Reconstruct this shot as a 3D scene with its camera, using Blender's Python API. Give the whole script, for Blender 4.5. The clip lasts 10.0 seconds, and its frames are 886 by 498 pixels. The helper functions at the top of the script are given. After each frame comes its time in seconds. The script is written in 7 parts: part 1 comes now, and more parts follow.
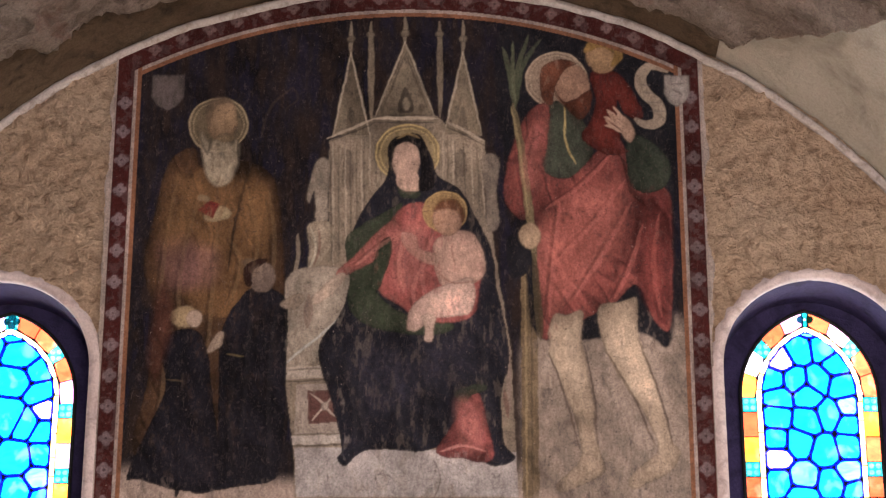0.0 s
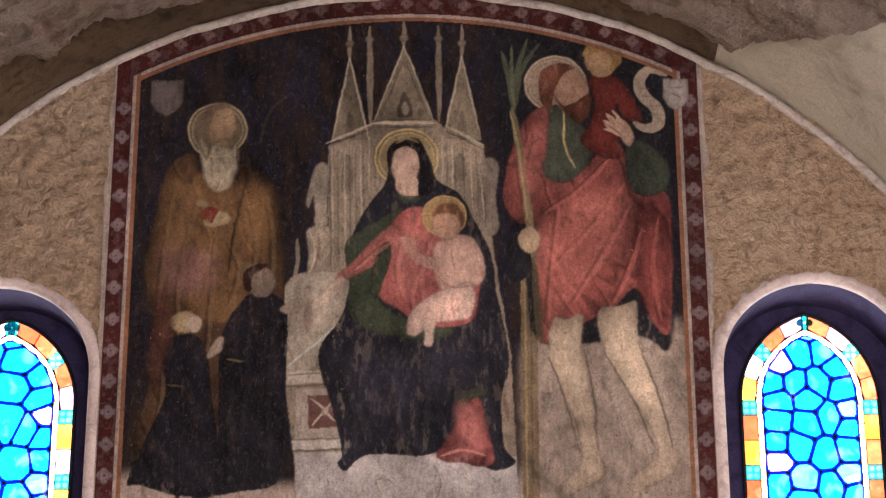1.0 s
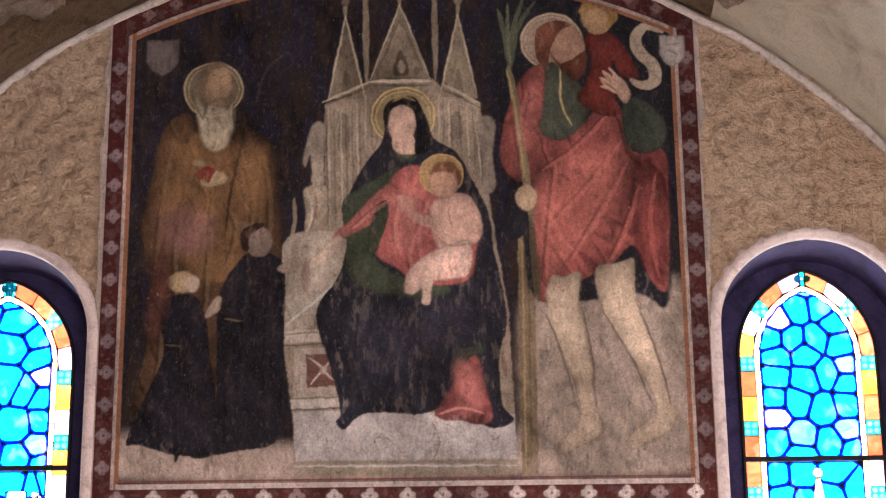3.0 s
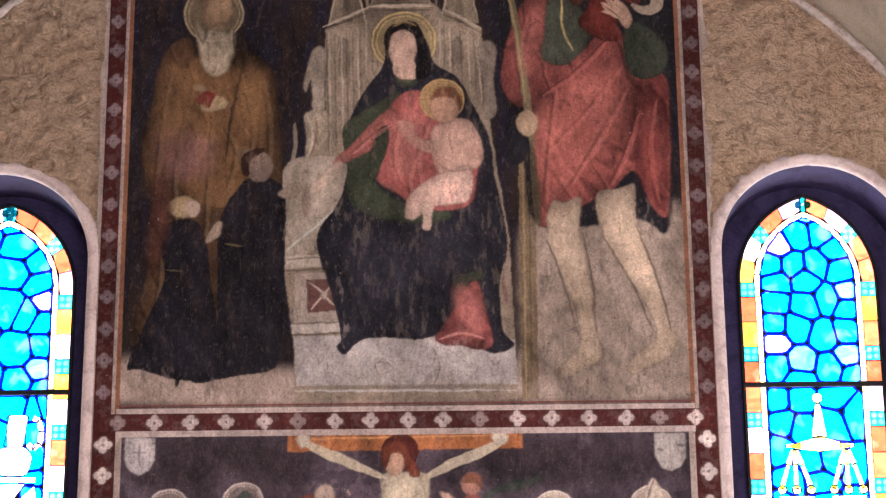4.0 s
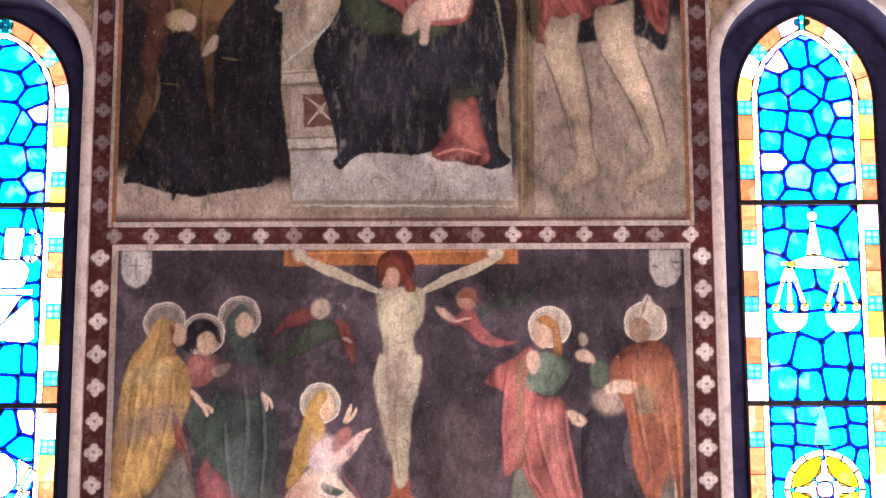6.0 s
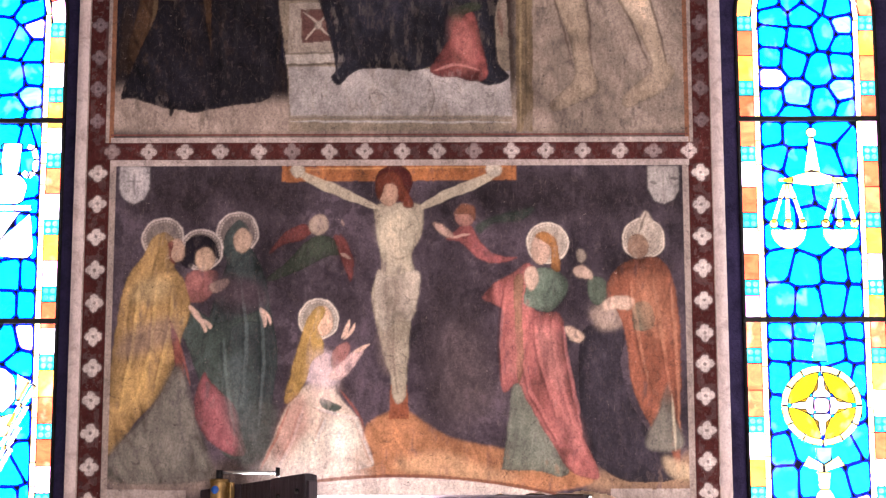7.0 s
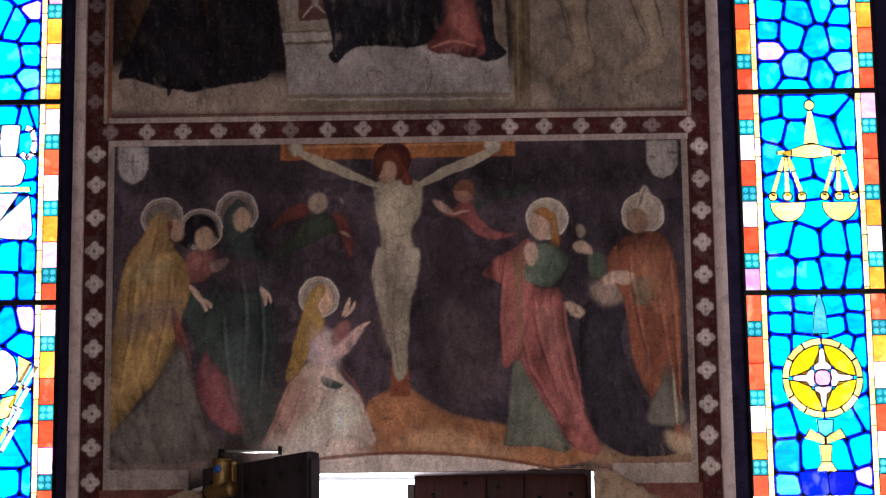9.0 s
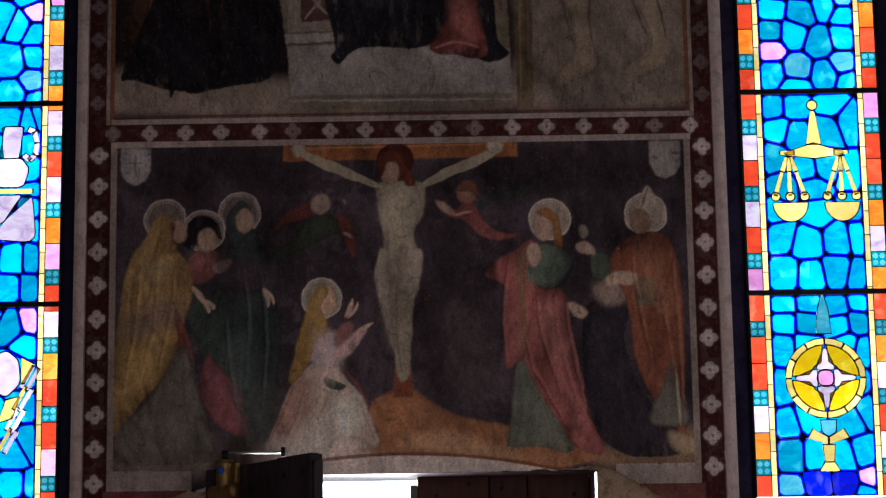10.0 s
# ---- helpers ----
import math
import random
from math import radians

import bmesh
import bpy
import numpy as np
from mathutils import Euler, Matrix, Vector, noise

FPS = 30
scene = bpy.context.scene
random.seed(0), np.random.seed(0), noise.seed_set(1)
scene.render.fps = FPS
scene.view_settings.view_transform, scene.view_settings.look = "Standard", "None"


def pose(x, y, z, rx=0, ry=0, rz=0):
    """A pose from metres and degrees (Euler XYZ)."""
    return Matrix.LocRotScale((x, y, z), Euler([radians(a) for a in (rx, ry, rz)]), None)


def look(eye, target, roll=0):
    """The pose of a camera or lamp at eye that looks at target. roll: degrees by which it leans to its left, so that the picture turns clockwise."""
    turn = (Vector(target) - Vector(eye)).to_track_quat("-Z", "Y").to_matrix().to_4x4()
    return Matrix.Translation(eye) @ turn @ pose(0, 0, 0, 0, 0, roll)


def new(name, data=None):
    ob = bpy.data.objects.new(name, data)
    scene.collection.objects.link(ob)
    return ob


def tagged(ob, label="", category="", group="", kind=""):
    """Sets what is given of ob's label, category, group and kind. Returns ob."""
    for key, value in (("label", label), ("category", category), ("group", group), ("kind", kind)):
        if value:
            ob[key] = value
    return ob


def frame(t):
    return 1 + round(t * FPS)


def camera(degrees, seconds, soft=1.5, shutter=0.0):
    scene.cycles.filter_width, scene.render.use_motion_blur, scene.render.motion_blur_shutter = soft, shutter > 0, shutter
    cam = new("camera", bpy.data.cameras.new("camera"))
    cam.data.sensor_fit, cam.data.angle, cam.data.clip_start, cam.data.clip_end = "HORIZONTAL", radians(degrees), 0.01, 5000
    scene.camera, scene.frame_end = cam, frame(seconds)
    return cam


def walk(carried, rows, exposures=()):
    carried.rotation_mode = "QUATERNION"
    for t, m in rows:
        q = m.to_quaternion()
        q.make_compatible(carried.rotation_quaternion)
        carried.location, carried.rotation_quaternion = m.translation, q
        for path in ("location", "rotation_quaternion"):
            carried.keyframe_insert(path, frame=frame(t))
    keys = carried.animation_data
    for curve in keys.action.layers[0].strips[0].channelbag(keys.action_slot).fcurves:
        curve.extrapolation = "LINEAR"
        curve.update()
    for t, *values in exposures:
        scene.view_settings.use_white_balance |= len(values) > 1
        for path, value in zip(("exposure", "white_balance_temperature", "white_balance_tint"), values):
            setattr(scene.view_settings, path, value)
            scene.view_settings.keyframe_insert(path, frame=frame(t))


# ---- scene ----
# ---- the camera and its walk ----
EYE = (0.225, -9.36, 1.6)
cam = camera(22.18, 10.0, soft=1.3)
TURNS = [
    (0, 0.388, 21.621, 0.020),
    (0.5, 0.372, 21.671, 0.125),
    (1, 0.375, 21.732, 0.239),
    (1.5, 0.364, 21.738, 0.395),
    (2, 0.294, 21.721, 0.594),
    (3.3, 0.318, 20.101, 0.646),
    (3.5, 0.337, 19.702, 0.684),
    (4, 0.345, 18.784, 0.522),
    (4.5, 0.211, 17.289, 0.310),
    (5, 0.213, 16.063, 0.137),
    (5.5, 0.314, 14.949, 0.151),
    (6.8, 0.206, 12.578, 0.090),
    (7, 0.235, 11.985, 0.086),
    (7.5, 0.371, 10.841, 0.152),
    (8, 0.172, 10.887, 0.303),
    (8.5, 0.183, 11.318, 0.572),
    (9, 0.229, 11.397, 0.739),
    (9.5, 0.249, 11.417, 0.786),
    (10, 0.300, 11.419, 0.848),
]
walk(cam, [(t, look(EYE, Vector(EYE) + Vector((-math.sin(radians(w)) * math.cos(radians(p)), math.cos(radians(w)) * math.cos(radians(p)), math.sin(radians(p)))), -r)) for t, w, p, r in TURNS],
     exposures=[(0.0, -0.12, 6500, 12), (2.0, -0.06, 6500, 12), (3.3, 0.02, 6350, 14), (4.5, 0.06, 6250, 15), (5.5, 0.06, 6250, 15), (6.8, 0.14, 6250, 16), (7.5, -0.46, 6250, 16), (8.0, -0.8, 6250, 16), (8.5, -1.15, 6200, 15), (9.0, -1.75, 6150, 13), (9.5, -2.3, 6100, 12), (10.0, -2.7, 6100, 11)])

# ---- world and light ----
SUN_DIR = (radians(40), radians(200))
world = bpy.data.worlds.new("world")
scene.world = world
world.use_nodes = True
wn = world.node_tree
sky = wn.nodes.new("ShaderNodeTexSky")
sky.sky_type, sky.sun_disc, sky.sun_elevation, sky.sun_rotation = "NISHITA", False, SUN_DIR[0], SUN_DIR[1]
wn.links.new(sky.outputs[0], wn.nodes["Background"].inputs[0])
wn.nodes["Background"].inputs[1].default_value = 0.1


def area_lamp(name, eye, target, width, height, power, tone):
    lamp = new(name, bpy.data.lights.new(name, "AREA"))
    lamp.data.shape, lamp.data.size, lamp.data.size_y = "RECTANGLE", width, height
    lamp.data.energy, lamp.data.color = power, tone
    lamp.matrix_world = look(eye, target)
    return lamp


# two fill lamps in unseen, added openings, then daylight at the doorway
area_lamp("nave_fill_light", (1.5, -13.25, 2.3), (1.5, 0.0, 2.3), 2.4, 3.0, 900, (1.0, 0.91, 0.94))
area_lamp("side_fill_light", (2.88, -1.6, 3.1), (0.0, -1.6, 3.1), 0.9, 1.1, 42, (1.0, 0.91, 0.94))
area_lamp("door_light", (-0.38, 0.8, 1.4), (0.7, -2.0, 0.2), 0.75, 2.0, 2200, (1.0, 0.96, 0.94))


# ---- materials ----
def lin(h):
    """Linear colour from an sRGB hex text."""
    v = [int(h[i:i + 2], 16) / 255 for i in (0, 2, 4)]
    return tuple(c / 12.92 if c < 0.04045 else ((c + 0.055) / 1.055) ** 2.4 for c in v)


class Nodes:
    def __init__(self, name):
        self.mat = bpy.data.materials.new(name)
        self.mat.use_nodes = True
        self.tree = self.mat.node_tree
        self.bsdf = self.tree.nodes["Principled BSDF"]
        self.out = self.tree.nodes["Material Output"]

    def add(self, kind, **values):
        n = self.tree.nodes.new(kind)
        for k, v in values.items():
            setattr(n, k, v)
        return n

    def link(self, a, b):
        self.tree.links.new(a, b)

    def coords(self, sx=1, sy=1, sz=1):
        if not hasattr(self, "tex"):
            self.tex = self.add("ShaderNodeTexCoord").outputs["Object"]
        m = self.add("ShaderNodeMapping")
        m.inputs["Scale"].default_value = (sx, sy, sz)
        self.link(self.tex, m.inputs[0])
        return m.outputs[0]

    def noise(self, scale, detail=4, rough=0.55, at=None, distort=0.0):
        n = self.add("ShaderNodeTexNoise")
        n.inputs["Scale"].default_value, n.inputs["Detail"].default_value, n.inputs["Roughness"].default_value = scale, detail, rough
        n.inputs["Distortion"].default_value = distort
        self.link(at or self.coords(), n.inputs["Vector"])
        return n.outputs["Fac"]

    def ramp(self, fac, stops):
        r = self.add("ShaderNodeValToRGB")
        e = r.color_ramp.elements
        while len(e) < len(stops):
            e.new(0.5)
        for el, (p, c) in zip(e, stops):
            el.position = p
            el.color = (*c, 1) if isinstance(c, tuple) else (c, c, c, 1)
        self.link(fac, r.inputs[0])
        return r.outputs[0]

    def mix(self, fac, a, b, blend="MIX"):
        m = self.add("ShaderNodeMix", data_type="RGBA", blend_type=blend)
        for sock, v in ((m.inputs[0], fac), (m.inputs[6], a), (m.inputs[7], b)):
            if isinstance(v, tuple):
                sock.default_value = (*v, 1)
            elif isinstance(v, (int, float)):
                sock.default_value = v
            else:
                self.link(v, sock)
        return m.outputs[2]

    def bump(self, height, distance, strength=1.0):
        b = self.add("ShaderNodeBump")
        b.inputs["Distance"].default_value, b.inputs["Strength"].default_value = distance, strength
        self.link(height, b.inputs["Height"])
        self.link(b.outputs[0], self.bsdf.inputs["Normal"])

    def done(self, colour, rough=0.9, metal=0.0):
        if isinstance(colour, tuple):
            self.bsdf.inputs["Base Color"].default_value = (*colour, 1)
        else:
            self.link(colour, self.bsdf.inputs["Base Color"])
        if isinstance(rough, (int, float)):
            self.bsdf.inputs["Roughness"].default_value = rough
        else:
            self.link(rough, self.bsdf.inputs["Roughness"])
        self.bsdf.inputs["Metallic"].default_value = metal
        return self.mat


def plaster(name, base, dark, light, coarse=9, relief=0.006, stain=None):
    """Old lime plaster: two tones in blotches, trowel grain, a darker tone in the hollows."""
    n = Nodes(name)
    big = n.noise(1.6, 5, 0.6)
    mid = n.noise(coarse, 6, 0.65, distort=0.6)
    fine = n.noise(90, 4, 0.6)
    col = n.mix(n.ramp(big, [(0.35, 0.0), (0.65, 1.0)]), lin(base), lin(light))
    col = n.mix(n.ramp(mid, [(0.3, 0.75), (0.52, 0.0)]), col, lin(dark))
    col = n.mix(n.ramp(fine, [(0.3, 0.35), (0.6, 0.0)]), col, lin(dark))
    if stain:
        col = n.mix(n.ramp(n.noise(2.3, 4, 0.7, n.coords(1, 0.4, 2.2)), [(0.55, 0.0), (0.72, 0.8)]), col, lin(stain))
    n.bsdf.inputs["Specular IOR Level"].default_value = 0.12
    n.bump(n.mix(0.25, mid, fine), relief)
    return n.done(col, 0.92)


def fresco_paint():
    """Worn lime fresco: pigment from the mesh's colours, rubbed streaks, scratches, losses and hair cracks."""
    n = Nodes("fresco_paint")
    a = n.add("ShaderNodeAttribute", attribute_name="pigment")
    col = a.outputs["Color"]
    streak = n.noise(16, 7, 0.75, n.coords(2.2, 1, 1), 0.4)
    blotch = n.noise(3.5, 6, 0.65)
    fine = n.noise(120, 4, 0.7)
    scratch = n.noise(26, 5, 0.75, n.coords(3.2, 1, 0.7), 1.0)
    col = n.mix(1.0, col, n.ramp(streak, [(0.34, 0.78), (0.66, 1.2)]), "MULTIPLY")
    col = n.mix(1.0, col, n.ramp(blotch, [(0.32, 0.74), (0.68, 1.24)]), "MULTIPLY")
    col = n.mix(1.0, col, n.ramp(fine, [(0.3, 0.7), (0.7, 1.3)]), "MULTIPLY")
    col = n.mix(n.ramp(n.noise(30, 6, 0.8, n.coords(1.5, 1, 1), 0.8), [(0.53, 0.0), (0.7, 0.2)]), col, lin("86736a"))
    col = n.mix(n.ramp(n.noise(21, 6, 0.8, n.coords(1.0, 1, 1.3), 1.2), [(0.32, 0.55), (0.43, 0.0)]), col, lin("2b2428"))
    col = n.mix(n.ramp(scratch, [(0.6, 0.0), (0.72, 0.2)]), col, lin("a89488"))
    col = n.mix(n.ramp(n.noise(55, 3, 0.6), [(0.71, 0.0), (0.75, 0.28)]), col, lin("c8b5a8"))
    col = n.mix(n.ramp(n.noise(38, 3, 0.6, n.coords(1, 1, 1.3)), [(0.27, 0.55), (0.31, 0.0)]), col, lin("2a2222"))
    v = n.add("ShaderNodeTexVoronoi", feature="DISTANCE_TO_EDGE")
    v.inputs["Scale"].default_value = 1.7
    warp = n.add("ShaderNodeVectorMath", operation="ADD")
    wob = n.add("ShaderNodeTexNoise")
    wob.inputs["Scale"].default_value = 5
    wob.inputs["Detail"].default_value = 6
    n.link(n.coords(), wob.inputs["Vector"])
    n.link(n.coords(), warp.inputs[0])
    n.link(wob.outputs["Color"], warp.inputs[1])
    n.link(warp.outputs[0], v.inputs["Vector"])
    crack = n.mix(1.0, n.ramp(v.outputs[0], [(0.0, 1.0), (0.004, 0.0)]), n.ramp(n.noise(2.1, 3), [(0.5, 0.0), (0.58, 0.6)]), "MULTIPLY")
    col = n.mix(crack, col, lin("30282a"))
    n.bsdf.inputs["Specular IOR Level"].default_value = 0.12
    n.bump(n.mix(0.5, streak, fine), 0.006)
    return n.done(col, 0.85)


def glass(name, tone, deep):
    """Hand-made coloured glass that lets the sky's light through, streaky in its depth of colour, with painted glare
    spots.
    """
    n = Nodes(name)
    info = n.add("ShaderNodeObjectInfo").outputs["Random"]
    s = n.ramp(n.noise(11, 4, 0.6, n.coords(1, 1, 1.6), 0.8), [(0.34, 0.0), (0.62, 1.0)])
    col = n.mix(s, lin(deep), lin(tone))
    # hot spots of glare painted as paler glass colour
    glare = n.ramp(n.noise(9, 3, 0.5, n.coords(1.3, 1, 1), 0.3), [(0.58, 0.0), (0.7, 0.4)])
    col = n.mix(glare, col, tuple(min(0.6, c * 2 + 0.06) for c in lin(tone)))
    col = n.mix(1.0, col, n.ramp(info, [(0.0, 0.5), (1.0, 1.25)]), "MULTIPLY")
    see = n.add("ShaderNodeBsdfTransparent")
    n.link(col, see.inputs[0])
    shine = n.add("ShaderNodeBsdfGlossy")
    shine.inputs["Roughness"].default_value = 0.15
    m = n.add("ShaderNodeMixShader")
    m.inputs[0].default_value = 0.03
    n.link(see.outputs[0], m.inputs[1])
    n.link(shine.outputs[0], m.inputs[2])
    n.link(m.outputs[0], n.out.inputs[0])
    return n.mat


def timber(name, base, dark, rough):
    n = Nodes(name)
    grain = n.noise(6, 6, 0.6, n.coords(9, 9, 0.8), 1.2)
    rings = n.noise(2.2, 3, 0.5, n.coords(2, 2, 0.6), 2.5)
    col = n.mix(grain, lin(dark), lin(base))
    col = n.mix(n.ramp(rings, [(0.42, 0.0), (0.6, 0.5)]), col, lin(dark))
    col = n.mix(1.0, col, n.ramp(n.add("ShaderNodeObjectInfo").outputs["Random"], [(0.0, 0.75), (1.0, 1.25)]), "MULTIPLY")
    n.bump(grain, 0.002)
    n.bsdf.inputs["Specular IOR Level"].default_value = 0.2
    return n.done(col, n.ramp(grain, [(0.3, rough + 0.2), (0.7, rough)]))


def metal(name, tone, rough):
    n = Nodes(name)
    w = n.noise(30, 5, 0.7)
    return n.done(n.mix(n.ramp(w, [(0.4, 0.0), (0.7, 0.6)]), lin(tone), tuple(c * 0.5 for c in lin(tone))), n.ramp(w, [(0.3, rough), (0.7, rough + 0.25)]), 0.9)


M_WALL = plaster("rough_lime_plaster", "cdae90", "7a5c45", "dcc2a6", 20, 0.1)
M_TRIM = plaster("smooth_pale_plaster", "c8b6b0", "92807a", "d8c8c2", 14, 0.012)
M_RIM = plaster("grey_rim_plaster", "b5aaa0", "7a6c60", "c8beb6", 18, 0.02)
M_BARE = plaster("bare_tan_plaster", "c0a690", "907866", "cfb8a6", 16, 0.01)
# near-black purple: the recess's shade and the window's veil put into the colour
M_REVEAL = plaster("shaded_reveal_plaster", "2c2740", "171320", "3a3352", 9, 0.012)
# the soffit's brown is deepened for the shade under the groin
M_SOFFIT = plaster("shaded_brown_soffit_plaster", "5c4a3a", "261d16", "74624f", 9, 0.06)
M_WEB = plaster("pink_grey_vault_plaster", "9c8a7c", "3a2e25", "c0afa0", 6, 0.2, "8a5648")
M_SMOOTH = plaster("olive_vault_plaster", "b2ab9c", "7c7364", "c2bbac", 2.6, 0.03)
M_NAVE = plaster("pale_nave_plaster", "b5aa9c", "93877a", "c5bbae", 5, 0.01)
M_FLOOR = plaster("worn_stone_floor", "a0968c", "786e64", "b0a69c", 4, 0.004)
M_FRESCO = fresco_paint()
M_DOOR = timber("red_brown_door_wood", "481a0c", "140704", 0.42)
# shaded copy of the door wood, for the unlit leaf and the reveal
M_SHADED = timber("shaded_door_wood", "40343a", "191418", 0.42)
M_JAMB = timber("grey_frame_wood", "6b6660", "45403c", 0.6)
M_IRON = metal("dark_iron", "2c2a2a", 0.5)
M_BRASS = metal("brass", "8f7448", 0.42)
M_STEEL = metal("steel", "b8b8b8", 0.3)
# the lead's blue tint imitates glow spilling over from the panes
M_LEAD = metal("lead_came", "1e1e3c", 0.6)
G_BLUE = glass("cyan_blue_glass", "008ca8", "00729a")
G_PALE = glass("pale_blue_glass", "3e818f", "146c88")
G_DEEP = glass("deep_blue_glass", "000cb0", "000a98")
G_ORANGE = glass("orange_glass", "b83c22", "a42a16")
G_AMBER = glass("amber_glass", "b86a20", "a85414")
G_FILLET = glass("pale_fillet_glass", "c0ae72", "ae9a5c")
G_WHITE = glass("white_glass", "b1a4b5", "8f7a96")
G_PINK = glass("pink_glass", "b87aa7", "a46596")
G_TEAL = glass("teal_glass", "075960", "064c53")
G_YELLOW = glass("yellow_glass", "a48800", "967a00")
G_CREAM = glass("cream_glass", "b8a25c", "a48c40")

# the bright sky outside, seen only through glass and doorway
m_day = Nodes("bright_sky")
em = m_day.add("ShaderNodeEmission")
em.inputs[0].default_value, em.inputs[1].default_value = (0.95, 0.97, 1.0, 1), 24.0
m_day.link(em.outputs[0], m_day.out.inputs[0])
M_DAY = m_day.mat


# ---- building helpers ----
def mesh_of(name, verts, faces, mats, slots=None, smooth=False):
    me = bpy.data.meshes.new(name)
    me.from_pydata([tuple(v) for v in verts], [], faces)
    for m in (mats if isinstance(mats, (list, tuple)) else [mats]):
        me.materials.append(m)
    if slots is not None:
        me.polygons.foreach_set("material_index", np.asarray(slots, dtype=np.int32))
    if smooth:
        me.polygons.foreach_set("use_smooth", np.ones(len(me.polygons), dtype=bool))
    me.update()
    return me


def part(name, me, parent=None, label=""):
    ob = new(name, me)
    ob.parent = parent
    return tagged(ob, label)


def bm_mesh(name, bm, mats):
    me = bpy.data.meshes.new(name)
    bmesh.ops.recalc_face_normals(bm, faces=bm.faces)
    bm.to_mesh(me)
    bm.free()
    for m in (mats if isinstance(mats, (list, tuple)) else [mats]):
        me.materials.append(m)
    return me


def box(name, lo, hi, mat, bevel=0.0):
    bm = bmesh.new()
    bmesh.ops.create_cube(bm, size=1)
    for v in bm.verts:
        v.co = [lo[i] + (v.co[i] + 0.5) * (hi[i] - lo[i]) for i in range(3)]
    if bevel:
        bmesh.ops.bevel(bm, geom=bm.edges[:], offset=bevel, segments=2, affect="EDGES", profile=0.5)
    return bm_mesh(name, bm, mat)


def prism(name, outline, y0, y1, mat, bevel=0.0):
    """A plate with the outline (x, z), from y0 to y1."""
    k = len(outline)
    verts = [(x, y0, z) for x, z in outline] + [(x, y1, z) for x, z in outline]
    faces = [tuple(range(k)), tuple(range(2 * k - 1, k - 1, -1))] + [(i, k + i, k + (i + 1) % k, (i + 1) % k) for i in range(k)]
    me = mesh_of(name, verts, faces, mat)
    bm = bmesh.new()
    bm.from_mesh(me)
    bmesh.ops.recalc_face_normals(bm, faces=bm.faces)
    if bevel:
        edges = [e for e in bm.edges if abs(e.verts[0].co.y - e.verts[1].co.y) < 1e-6 and e.verts[0].co.y < (y0 + y1) / 2]
        bmesh.ops.bevel(bm, geom=edges, offset=bevel, segments=2, affect="EDGES", profile=0.5)
    bm.to_mesh(me)
    bm.free()
    return me


def swept(name, path, radius, mat, sides=8, closed=False):
    """A round bar along a path of points."""
    verts, faces = [], []
    path = [Vector(p) for p in path]
    k = len(path)
    for i, p in enumerate(path):
        d = (path[(i + 1) % k if closed else min(i + 1, k - 1)] - path[i - 1 if closed or i else 0]).normalized()
        a = d.cross(Vector((0, 1, 0)) if abs(d.y) < 0.9 else Vector((1, 0, 0))).normalized()
        b = d.cross(a)
        verts += [p + (a * math.cos(q) + b * math.sin(q)) * radius for q in (2 * math.pi * j / sides for j in range(sides))]
    for i in range(k if closed else k - 1):
        for j in range(sides):
            n, q = ((i + 1) % k) * sides, (j + 1) % sides
            faces.append((i * sides + j, i * sides + q, n + q, n + j))
    if not closed:
        faces += [tuple(range(sides))[::-1], tuple(range((k - 1) * sides, k * sides))]
    return mesh_of(name, verts, faces, mat, smooth=True)


def empty(name, label, category, at=(0, 0, 0), group="", kind=""):
    ob = new(name)
    ob.location = at
    return tagged(ob, label, category, group, kind)


def value_noise(x, z, scale, seed):
    """Smooth noise in 0..1 over arrays of places."""
    rng = np.random.RandomState(seed)
    g = rng.rand(64, 64)
    u, v = x * scale + 1000, z * scale + 1000
    i, j = np.floor(u).astype(int), np.floor(v).astype(int)
    f, h = u - i, v - j
    f, h = f * f * (3 - 2 * f), h * h * (3 - 2 * h)
    i0, i1, j0, j1 = i % 64, (i + 1) % 64, j % 64, (j + 1) % 64
    return (g[i0, j0] * (1 - f) + g[i1, j0] * f) * (1 - h) + (g[i0, j1] * (1 - f) + g[i1, j1] * f) * h


def fractal(x, z, scale, seed, octaves=4, gain=0.55):
    total, amp, out = 0.0, 1.0, 0.0
    for o in range(octaves):
        out = out + amp * value_noise(x, z, scale * 2 ** o, seed + o)
        total += amp
        amp *= gain
    return out / total


# ---- the large structure ----
HALF, SPRING, RADIUS = 2.834, 3.8, 2.834       # half width of the bay, springing and radius of its barrel vault
WIN_X, WIN_HALF, WIN_SPRING, WIN_SILL = 1.80, 0.42, 4.745, 1.45
GLASS_Y = 0.30
DOOR_L, DOOR_R, DOOR_TOP = -0.785, 0.79, 2.545
FRESCO_HALF = 1.37


def in_window(x, z, grow=0.0):
    d = np.abs(np.abs(x) - WIN_X)
    r = WIN_HALF + grow
    return np.where(z > WIN_SPRING, d ** 2 + (z - WIN_SPRING) ** 2 < r * r, (d < r) & (z > WIN_SILL - grow))


def in_door(x, z, grow=0.0):
    return (x > DOOR_L - grow) & (x < DOOR_R + grow) & (z < DOOR_TOP + grow)


